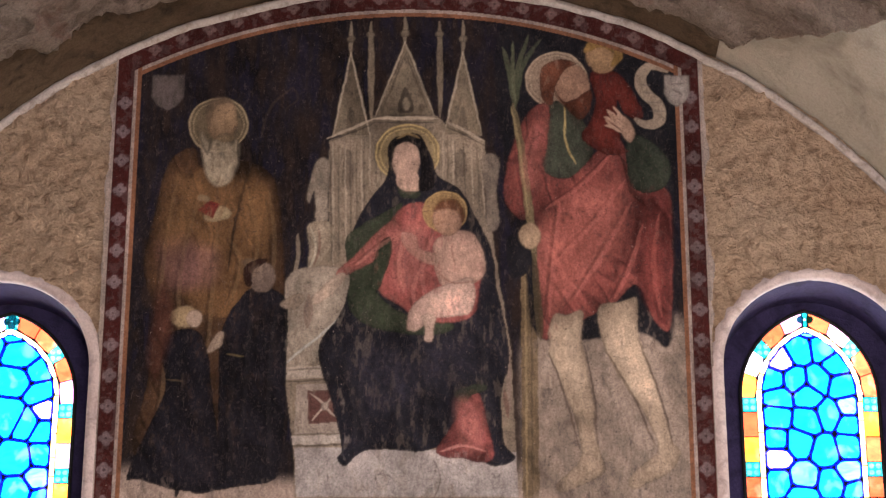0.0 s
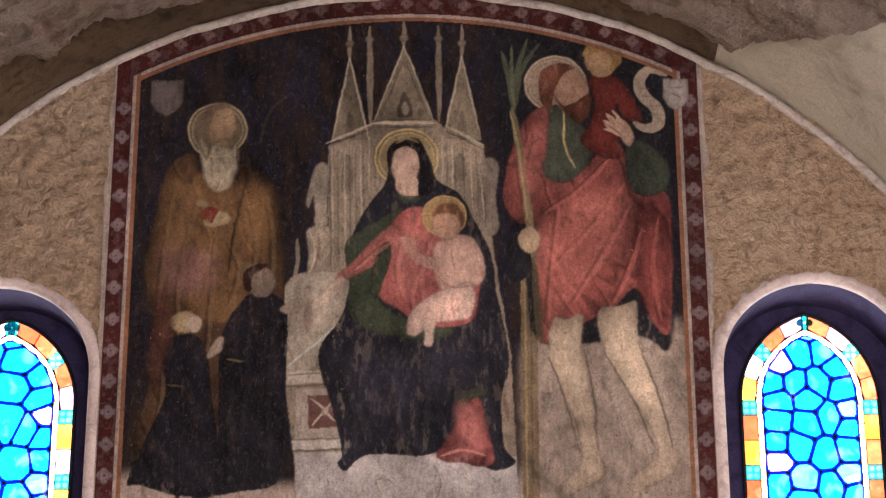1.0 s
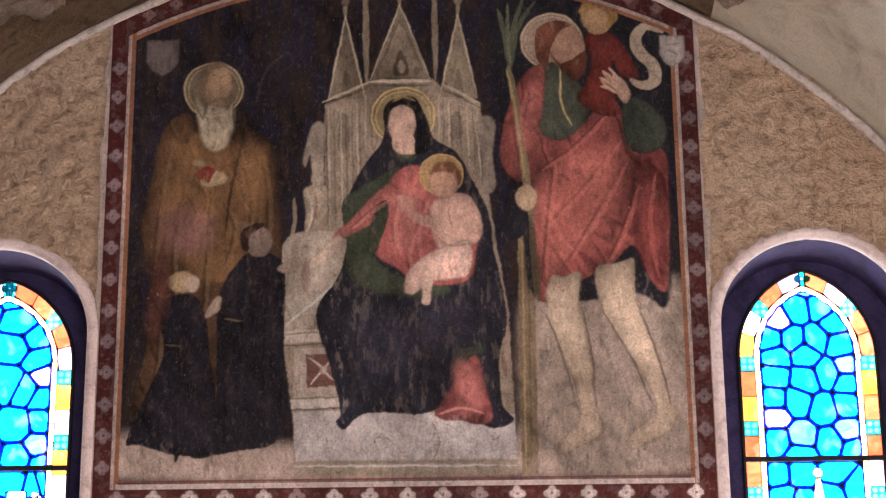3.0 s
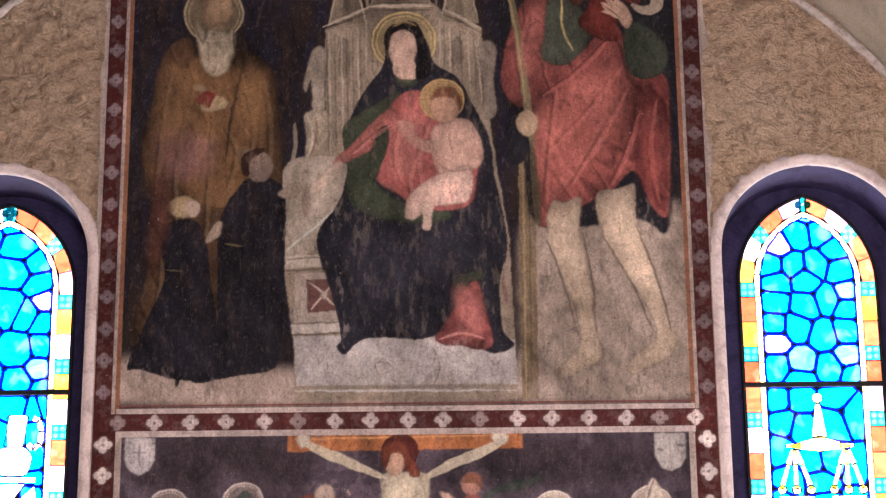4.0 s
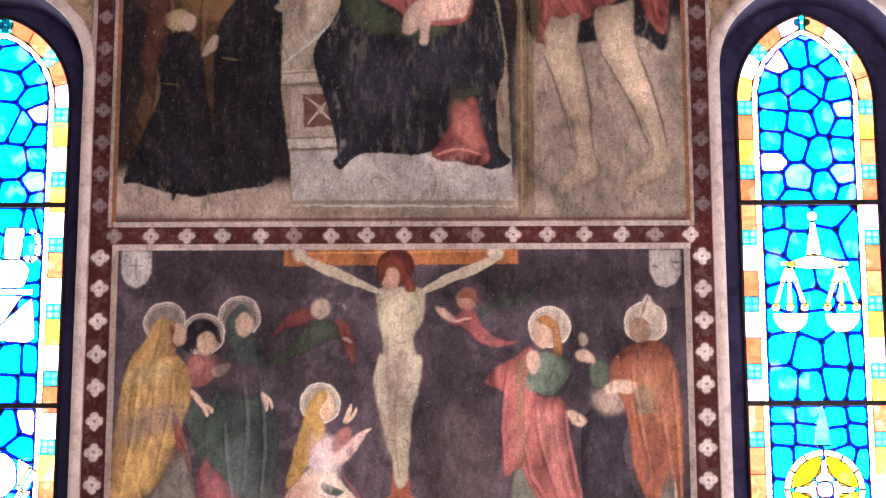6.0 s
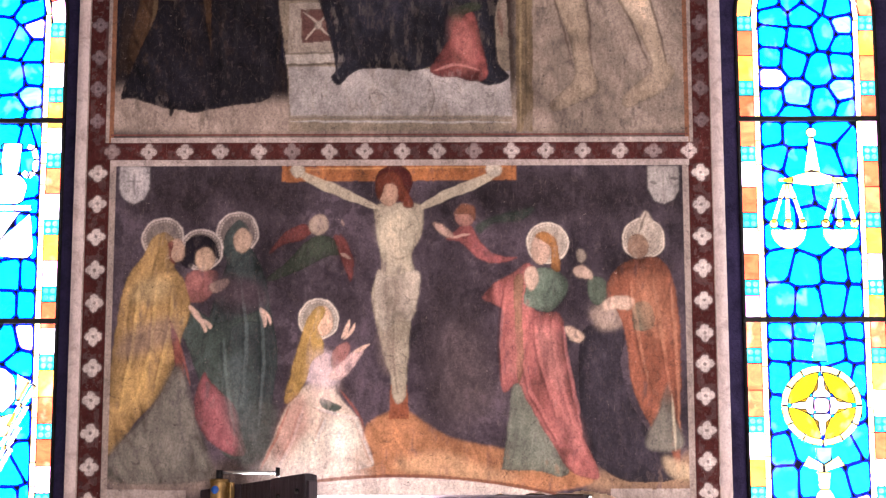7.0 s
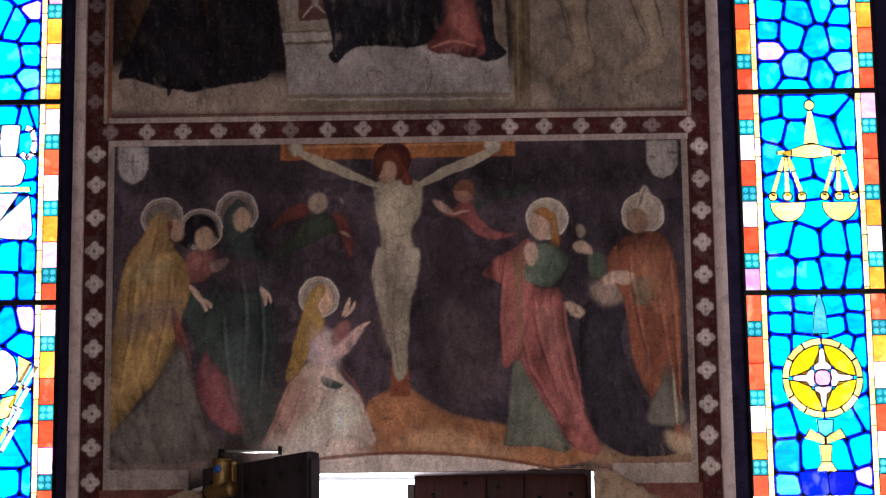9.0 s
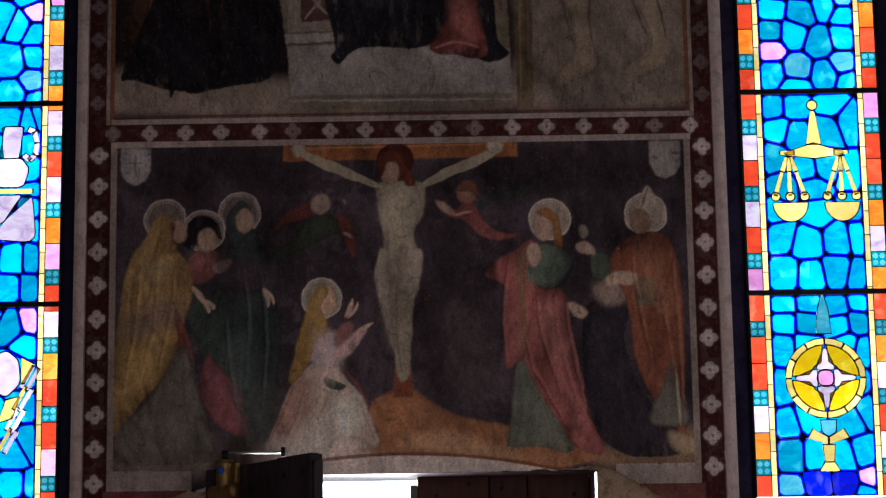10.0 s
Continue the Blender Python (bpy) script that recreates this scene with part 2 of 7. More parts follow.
def grid_mesh(name, us, vs, place, keep, mat, smooth=True, slot=None):
    """Quads over a grid of us by vs; place gives the 3D arrays, keep says which cells stay."""
    u, v = np.meshgrid(us, vs)
    p = np.stack(place(u, v), -1).reshape(-1, 3)
    nu, nv = len(us), len(vs)
    i, j = np.meshgrid(np.arange(nu - 1), np.arange(nv - 1))
    a = j * nu + i
    q = np.stack((a, a + 1, a + 1 + nu, a + nu), -1).reshape(-1, 4)
    cu, cv = np.meshgrid((us[1:] + us[:-1]) / 2, (vs[1:] + vs[:-1]) / 2)
    k = keep(cu, cv).reshape(-1)
    s = slot(cu, cv).reshape(-1)[k] if slot else None
    q = q[k]
    used = np.unique(q)
    remap = np.zeros(len(p), dtype=np.int64)
    remap[used] = np.arange(len(used))
    return raw_mesh(name, p[used], remap[q], mat, smooth, s)


def raw_mesh(name, p, q, mats, smooth=True, slots=None):
    me = bpy.data.meshes.new(name)
    me.vertices.add(len(p))
    me.vertices.foreach_set("co", p.astype(np.float32).ravel())
    me.loops.add(q.size)
    me.loops.foreach_set("vertex_index", q.astype(np.int32).ravel())
    me.polygons.add(len(q))
    me.polygons.foreach_set("loop_start", np.arange(0, q.size, 4, dtype=np.int32))
    me.polygons.foreach_set("use_smooth", np.full(len(q), smooth))
    for m in (mats if isinstance(mats, (list, tuple)) else [mats]):
        me.materials.append(m)
    if slots is not None:
        me.polygons.foreach_set("material_index", slots.astype(np.int32))
    me.update(calc_edges=True)
    return me


def wall_place(x, z):
    ridge = 1 - np.abs(2 * fractal(x * 0.8 + 0.1 * np.sin(5 * z), z, 9.0, 7, 4, 0.65) - 1)
    rough = 0.7 * (fractal(x * 0.8, z, 15.0, 3, 4, 0.8) - 0.5) + 0.4 * (ridge - 0.8)
    flat = np.clip((np.abs(x) - FRESCO_HALF) / 0.06, 0, 1) * np.clip((z - 2.2) / 0.1, 0, 1)
    return x, 0.004 - 0.075 * rough * flat + 0.008 * (1 - flat), z


xs, zs = np.arange(-2.95, 2.951, 0.0125), np.arange(0.0, 6.76, 0.0125)
wall = new("wall_east", grid_mesh("wall_east", xs, zs, wall_place, lambda x, z: ~in_window(x, z, 0.012) & ~in_door(x, z, 0.004), M_WALL))
tagged(wall, "rough tan lime-plastered end wall with two windows and a door", "wall", kind="structure")
# the outer shell of the wall, with the same openings
shell = new("outer_shell", grid_mesh("outer_shell", np.linspace(-3.3, 3.3, 221), np.linspace(0, 7, 281), lambda x, z: (x, 0 * x + 0.62, z),
                                     lambda x, z: ~in_window(x, z, 0.3) & ~in_door(x, z, 0.06), M_NAVE))
shell.parent = wall


def arch_outline(cx, half, spring, sill, steps=24):
    """A round-headed outline, from the foot of one side over the head to the other."""
    return [(cx - half, sill)] + [(cx - half * math.cos(math.pi * i / steps), spring + half * math.sin(math.pi * i / steps)) for i in range(steps + 1)] + [(cx + half, sill)]


def strip(name, a, b, mat, closed=False, smooth=True):
    """A band between two lines of as many points."""
    k = len(a)
    return mesh_of(name, list(a) + list(b), [(i, (i + 1) % k, k + (i + 1) % k, k + i) for i in range(k if closed else k - 1)], mat, smooth=smooth)


def barrel_mesh():
    """The vault over the bay: a shade-darkened brown soffit beside the end wall, then thicker rough webs behind ragged
    groins.
    """
    th = np.radians(np.arange(-92, 92.1, 0.5))
    ys = np.concatenate((np.arange(0.02, -2.4, -0.02), np.arange(-2.4, -13.2, -0.4)))

    def depth(t, y):
        """How far behind the groin (towards the nave), in metres."""
        d = np.degrees(t)
        ragged = 0.22 * (fractal(t * 2.8, y, 5, 21, 6, 0.75) - 0.5)
        left = np.interp(d, [-60, -44, -39, -34, -29, -25, -22, 0], [0.8, 0.66, 0.58, 0.46, 0.48, 0.42, 0.40, 0.38])
        right = np.interp(d, [0, 20, 26, 31, 34, 38.5, 44, 60], [0.38, 0.34, 0.3, 0.22, 0.5, 0.8, 1.2, 2.4])
        return -y - np.where(d < 0, left, right) + ragged

    def place(t, y):
        web = np.clip(depth(t, y) / 0.05, 0, 1)
        lump = 0.8 * (fractal(t * 2.8, y, 4, 31, 6, 0.68) - 0.5) + 0.8 * (0.22 - np.abs(2 * fractal(t * 2.8, y, 3, 37, 5, 0.6) - 1))
        r = RADIUS - 0.1 * web - 0.11 * lump * (0.15 + 0.85 * web)
        return r * np.sin(t), y, SPRING + r * np.cos(t)

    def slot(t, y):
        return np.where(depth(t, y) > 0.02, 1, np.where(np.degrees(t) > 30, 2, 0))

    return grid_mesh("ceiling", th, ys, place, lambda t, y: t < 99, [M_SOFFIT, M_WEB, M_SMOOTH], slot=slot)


vault = tagged(new("ceiling", barrel_mesh()), "worn plastered vault with ragged chipped groins", "ceiling", kind="structure")


def pierced_wall(name, axis, lo, hi, hole):
    """A wall box with one rectangular opening through it; hole is (from, to, sill, head) along the other axis and z."""
    bm = bmesh.new()
    a0, a1, z0, z1 = hole
    for p, q, r, t in ((lo[axis], a0, lo[2], hi[2]), (a1, hi[axis], lo[2], hi[2]), (a0, a1, lo[2], z0), (a0, a1, z1, hi[2])):
        made = bmesh.ops.create_cube(bm, size=1)["verts"]
        low, high = list(lo), list(hi)
        low[axis], high[axis], low[2], high[2] = p, q, r, t
        for v in made:
            v.co = [low[i] + (v.co[i] + 0.5) * (high[i] - low[i]) for i in range(3)]
    return tagged(new(name, bm_mesh(name, bm, M_NAVE)), "plain plastered nave wall with an added lamp opening", "wall", kind="structure")


# the openings are added, out of view, to hold the fill lamps
pierced_wall("wall_south", 1, (HALF, -13.3, 0), (HALF + 0.3, 0.62, 4.0), (-2.08, -1.12, 2.5, 3.68))
pierced_wall("wall_west", 0, (-3.2, -13.5, 0), (3.2, -13.2, 7), (0.3, 2.7, 0.8, 3.8))
tagged(new("wall_north", box("wall_north", (-HALF - 0.3, -13.3, 0), (-HALF, 0.62, 4.0), M_NAVE)), "plain plastered nave wall", "wall", kind="structure")
tagged(new("floor", box("floor", (-3.2, -13.5, -0.2), (3.2, 0.62, 0.0), M_FLOOR)), "worn stone church floor", "floor", kind="structure")
tagged(new("ground", box("ground", (-12, 0.62, -0.3), (12, 6.0, -0.02), M_FLOOR)), "stone paving outside the doorway", "ground", kind="structure")
bd = tagged(new("backdrop", mesh_of("backdrop", [(-9, 5, -0.1), (9, 5, -0.1), (9, 5, 9), (-9, 5, 9)], [(3, 2, 1, 0)], M_DAY)), "bright overcast daylight outside the church", "sky", kind="structure")

# pale raised edge of the lunette along the vault
arc = [math.radians(a) for a in np.arange(-62, 62.1, 0.4)]
def rim_at(a):
    r = RADIUS - 0.024 + 0.007 * math.sin(7 * a) + 0.012 * (noise.noise((a * 9, 0, 0)) + 0.5 * noise.noise((a * 40, 2, 0)))
    return (r * math.sin(a), 0.004 * noise.noise((a * 30, 5, 0)), SPRING + r * math.cos(a))


rim = swept("lunette_rim", [rim_at(a) for a in arc], 0.022, M_RIM)
tagged(new("trim", rim), "pale plaster edge following the curve of the vault", "trim", kind="structure")

# ---- the stained glass windows ----
G_HALF, G_SPRING, G_APEX = 0.303, 4.71, 5.115
BARS = (4.232, 3.332, 2.43)
L_RAD = ((G_APEX - G_SPRING) ** 2 + G_HALF ** 2) / (2 * G_HALF)


def lancet(half_off, sill, steps=14):
    """Outline of the pointed light, drawn in by half_off, about x = 0; from the left foot over the apex to the right foot."""
    r, c = L_RAD - half_off, L_RAD - G_HALF
    top = math.acos(c / r)
    left = [(c - r * math.cos(top * i / steps), G_SPRING + r * math.sin(top * i / steps)) for i in range(steps + 1)]
    return [(-G_HALF + half_off, sill)] + left + [(-x, z) for x, z in left[-2::-1]] + [(G_HALF - half_off, sill)]


def clip(poly, a, b, c):
    """Keeps the part of a polygon with a x + b z <= c."""
    out = []
    for i, p in enumerate(poly):
        q = poly[(i + 1) % len(poly)]
        dp, dq = a * p[0] + b * p[1] - c, a * q[0] + b * q[1] - c
        if dp <= 0:
            out.append(p)
        if dp * dq < 0:
            t = dp / (dp - dq)
            out.append((p[0] + t * (q[0] - p[0]), p[1] + t * (q[1] - p[1])))
    return out


def rounded(poly, times=1):
    for _ in range(times):
        out = []
        for i, p in enumerate(poly):
            q = poly[(i + 1) % len(poly)]
            out += [(p[0] * 0.86 + q[0] * 0.14, p[1] * 0.86 + q[1] * 0.14), (p[0] * 0.14 + q[0] * 0.86, p[1] * 0.14 + q[1] * 0.86)]
        poly = out
    return poly


def shrunk(poly, d):
    """The polygon's inside by d, about its middle."""
    cx, cz = sum(p[0] for p in poly) / len(poly), sum(p[1] for p in poly) / len(poly)
    out = []
    for x, z in poly:
        r = math.hypot(x - cx, z - cz) or 1
        k = max(0.05, 1 - d / r)
        out.append((cx + (x - cx) * k, cz + (z - cz) * k))
    return out


def pane(name, poly, y, glass_mat, parent, edge=0.0, edge_mat=None):
    """One piece of glass, 5 mm thick, its rim in edge_mat where edge is given."""
    k = len(poly)
    if edge:
        inner = shrunk(poly, edge)
        verts = [(x, y, z) for x, z in inner] + [(x, y, z) for x, z in poly] + [(x, y + 0.004, z) for x, z in poly]
        faces = [tuple(range(k))] + [(i, (i + 1) % k, k + (i + 1) % k, k + i) for i in range(k)] + [(k + i, k + (i + 1) % k, 2 * k + (i + 1) % k, 2 * k + i) for i in range(k)]
        ob = part(name, mesh_of(name, verts, faces, [glass_mat, edge_mat], [0] + [1] * (2 * k)), parent)
    else:
        verts = [(x, y, z) for x, z in poly] + [(x, y + 0.004, z) for x, z in poly]
        faces = [tuple(range(k))] + [(i, (i + 1) % k, k + (i + 1) % k, k + i) for i in range(k)]
        ob = part(name, mesh_of(name, verts, faces, glass_mat), parent)
    ob.visible_shadow = False
    return ob


def inset(poly, d):
    """A convex polygon's inside, d from every edge."""
    out = poly
    for p, q in zip(poly, poly[1:] + poly[:1]):
        a, b = q[1] - p[1], p[0] - q[0]
        m = math.hypot(a, b)
        if m > 1e-6 and len(out) > 2:
            out = clip(out, a / m, b / m, (a * p[0] + b * p[1]) / m - d)
    return out


def circle(cx, cz, r, k=20, squash=1.0):
    return [(cx + r * math.cos(2 * math.pi * i / k), cz + r * squash * math.sin(2 * math.pi * i / k)) for i in range(k)]


def thick_line(a, b, w, w2=None):
    d = Vector((b[0] - a[0], b[1] - a[1])).normalized()
    n, w2 = Vector((-d.y, d.x)), w if w2 is None else w2
    return [(a[0] + n.x * w, a[1] + n.y * w), (a[0] - n.x * w, a[1] - n.y * w), (b[0] - n.x * w2, b[1] - n.y * w2), (b[0] + n.x * w2, b[1] + n.y * w2)]


def ccw(poly):
    area = sum(p[0] * q[1] - q[0] * p[1] for p, q in zip(poly, poly[1:] + poly[:1]))
    return poly if area > 0 else poly[::-1]


def without(poly, hole):
    """A convex polygon less a convex hole, as convex pieces."""
    if max(p[0] for p in poly) < min(p[0] for p in hole) or min(p[0] for p in poly) > max(p[0] for p in hole) or max(p[1] for p in poly) < min(p[1] for p in hole) or min(p[1] for p in poly) > max(p[1] for p in hole):
        return [poly]
    rest, out = poly, []
    for p, q in zip(hole, hole[1:] + hole[:1]):
        a, b = q[1] - p[1], p[0] - q[0]
        c = a * p[0] + b * p[1]
        outer = clip(rest, -a, -b, -c)
        if len(outer) > 2:
            out.append(outer)
        rest = clip(rest, a, b, c)
        if len(rest) < 3:
            break
    return out


def less_all(poly, holes):
    todo = [poly]
    for h in holes:
        todo = [piece for p in todo for piece in without(p, h)]
    return todo


def faces_mesh(name, polys, y, mats):
    """Flat pieces (outline, slot) in one plane."""
    verts, faces, slots = [], [], []
    for poly, s in polys:
        faces.append(tuple(range(len(verts), len(verts) + len(poly))))
        verts += [(x, y, z) for x, z in poly]
        slots.append(s)
    return mesh_of(name, verts, faces, mats, slots)


def sized(pieces, cx, cz, k):
    return [([(cx + (x - cx) * k, cz + (z - cz) * k) for x, z in poly], mat) for poly, mat in pieces]


def emblem_scales(cx, z0):
    """A pair of scales: ring, stem, beam, cords, knobs and two bowls. Returns (outline, glass) pieces."""
    out = [(circle(cx, z0, 0.018, 12), G_CREAM), (thick_line((cx, z0 - 0.025), (cx, z0 - 0.155), 0.008, 0.028), G_CREAM)]
    zb = z0 - 0.178
    out.append(([(cx - 0.115, zb - 0.012), (cx - 0.1, zb - 0.022), (cx, zb - 0.034), (cx + 0.1, zb - 0.022), (cx + 0.115, zb - 0.012), (cx, zb + 0.024)], G_CREAM))
    for s in (-1, 1):
        bx = cx + s * 0.1
        out.append((thick_line((bx - 0.02 * s, zb - 0.012), (bx + 0.03 * s, zb - 0.012), 0.009, 0.006), G_CREAM))
        for k in (-1, 0, 1):
            foot = (bx + k * 0.056, zb - 0.178)
            mid = (bx + k * 0.028, zb - 0.09)
            out.append((thick_line((bx + k * 0.008, zb - 0.03), (mid[0] - k * 0.002, mid[1] + 0.006), 0.006, 0.009), G_CREAM))
            out.append((thick_line(mid, foot, 0.006, 0.008), G_CREAM))
            out.append((circle(foot[0], foot[1] - 0.008, 0.015, 10), G_CREAM))
        out.append(([(bx + 0.066 * math.cos(math.pi * i / 12), zb - 0.212 - 0.072 * math.sin(math.pi * i / 12)) for i in range(13)], G_CREAM))
    return out


def emblem_wheel(cx, z0):
    """A ringed yellow disc with a white four-pointed star, on a foot, under a pale point."""
    out = []
    for i in range(12):
        a0, a1 = 2 * math.pi * (i + 0.05) / 12, 2 * math.pi * (i + 0.95) / 12
        out.append(([(cx + r * math.cos(a), z0 + r * math.sin(a)) for r, a in ((0.128, a0), (0.128, (a0 + a1) / 2), (0.128, a1), (0.148, a1), (0.148, (a0 + a1) / 2), (0.148, a0))], G_CREAM))
    for q in range(4):
        t0 = math.pi / 2 * q
        ring = [(cx + 0.122 * math.cos(t0 + 0.08 + (math.pi / 2 - 0.16) * i / 8), z0 + 0.122 * math.sin(t0 + 0.08 + (math.pi / 2 - 0.16) * i / 8)) for i in range(9)]
        back = [(cx + 0.062 * math.cos(t0 + math.pi / 4 + d), z0 + 0.062 * math.sin(t0 + math.pi / 4 + d)) for d in (0.5, 0.0, -0.5)]
        out.append((ring + back, G_YELLOW))
        out.append(([(cx + 0.036 * math.cos(t0 + 0.5), z0 + 0.036 * math.sin(t0 + 0.5)), (cx + 0.036 * math.cos(t0 - 0.5), z0 + 0.036 * math.sin(t0 - 0.5)), (cx + 0.048 * math.cos(t0 - math.pi / 4), z0 + 0.048 * math.sin(t0 - math.pi / 4)), (cx + 0.122 * math.cos(t0), z0 + 0.122 * math.sin(t0)), (cx + 0.048 * math.cos(t0 + math.pi / 4), z0 + 0.048 * math.sin(t0 + math.pi / 4))], G_WHITE))
    out.append((circle(cx, z0, 0.03, 14), G_PINK))
    out.append(([(cx - 0.028, z0 + 0.168), (cx - 0.018, z0 + 0.26), (cx, z0 + 0.325), (cx + 0.018, z0 + 0.26), (cx + 0.028, z0 + 0.168)], G_PALE))
    out.append(([(cx - 0.026, z0 - 0.158), (cx + 0.03, z0 - 0.158), (cx + 0.026, z0 - 0.2), (cx, z0 - 0.216), (cx - 0.022, z0 - 0.2)], G_PALE))
    out.append(([(cx - 0.074, z0 - 0.222), (cx - 0.055, z0 - 0.19), (cx, z0 - 0.224), (cx, z0 - 0.246)], G_CREAM))
    out.append(([(cx + 0.074, z0 - 0.222), (cx + 0.055, z0 - 0.19), (cx, z0 - 0.224), (cx, z0 - 0.246)], G_CREAM))
    out.append(([(cx - 0.022, z0 - 0.25), (cx + 0.022, z0 - 0.25), (cx + 0.016, z0 - 0.31), (cx - 0.016, z0 - 0.31)], G_CREAM))
    out.append(([(cx - 0.018, z0 - 0.315), (cx + 0.018, z0 - 0.315), (cx + 0.036, z0 - 0.345), (cx - 0.036, z0 - 0.345)], G_CREAM))
    return out


def emblem_jug(cx, z0):
    """A white jug with a handle above a draped white cloth."""
    out = [([(cx - 0.04, z0), (cx + 0.06, z0), (cx + 0.045, z0 - 0.06), (cx + 0.05, z0 - 0.14), (cx - 0.05, z0 - 0.14), (cx - 0.03, z0 - 0.06)], G_WHITE),
           ([(cx - 0.05, z0 - 0.145), (cx + 0.05, z0 - 0.145), (cx + 0.082, z0 - 0.19), (cx + 0.06, z0 - 0.27), (cx - 0.06, z0 - 0.27), (cx - 0.085, z0 - 0.19)], G_WHITE)]
    for i in range(5):
        a0, a1 = math.radians(100 - 48 * i), math.radians(56 - 48 * i)
        out.append((thick_line((cx + 0.085 + 0.033 * math.cos(a0), z0 - 0.08 + 0.07 * math.sin(a0)), (cx + 0.085 + 0.033 * math.cos(a1), z0 - 0.08 + 0.07 * math.sin(a1)), 0.011), G_WHITE))
    out.append((thick_line((cx - 0.13, z0 - 0.29), (cx + 0.1, z0 - 0.29), 0.01), G_CREAM))
    out.append(([(cx - 0.13, z0 - 0.31), (cx + 0.05, z0 - 0.31), (cx - 0.02, z0 - 0.42), (cx - 0.12, z0 - 0.49)], G_WHITE))
    out.append(([(cx + 0.058, z0 - 0.31), (cx + 0.1, z0 - 0.31), (cx + 0.12, z0 - 0.52), (cx - 0.1, z0 - 0.5), (cx - 0.01, z0 - 0.42)], G_WHITE))
    return out


def emblem_book(cx, z0):
    """A pale leaning shape of cream panes with white bars, partly cut off by the embrasure."""
    out = [([(cx - 0.02, z0), (cx + 0.03, z0 - 0.04), (cx + 0.04, z0 - 0.14), (cx - 0.02, z0 - 0.2), (cx - 0.1, z0 - 0.15), (cx - 0.1, z0 - 0.03)], G_WHITE),
           ([(cx + 0.045, z0 - 0.03), (cx + 0.1, z0 - 0.06), (cx + 0.06, z0 - 0.14), (cx + 0.047, z0 - 0.14)], G_CREAM),
           ([(cx - 0.02, z0 - 0.215), (cx + 0.04, z0 - 0.2), (cx + 0.01, z0 - 0.29), (cx - 0.05, z0 - 0.31)], G_CREAM)]
    for i in range(4):
        out.append((thick_line((cx + 0.1 - 0.03 * i + 0.02, z0 - 0.08 - 0.09 * i), (cx + 0.06 - 0.03 * i + 0.01, z0 - 0.17 - 0.09 * i), 0.009), G_WHITE))
        out.append((thick_line((cx + 0.075 - 0.03 * i + 0.02, z0 - 0.07 - 0.09 * i), (cx + 0.035 - 0.03 * i + 0.01, z0 - 0.16 - 0.09 * i), 0.008), G_CREAM if i % 2 else G_WHITE))
    return out


def inside(p, poly):
    hit = False
    for i, a in enumerate(poly):
        b = poly[i - 1]
        if (a[1] > p[1]) != (b[1] > p[1]) and p[0] < (b[0] - a[0]) * (p[1] - a[1]) / (b[1] - a[1]) + a[0]:
            hit = not hit
    return hit


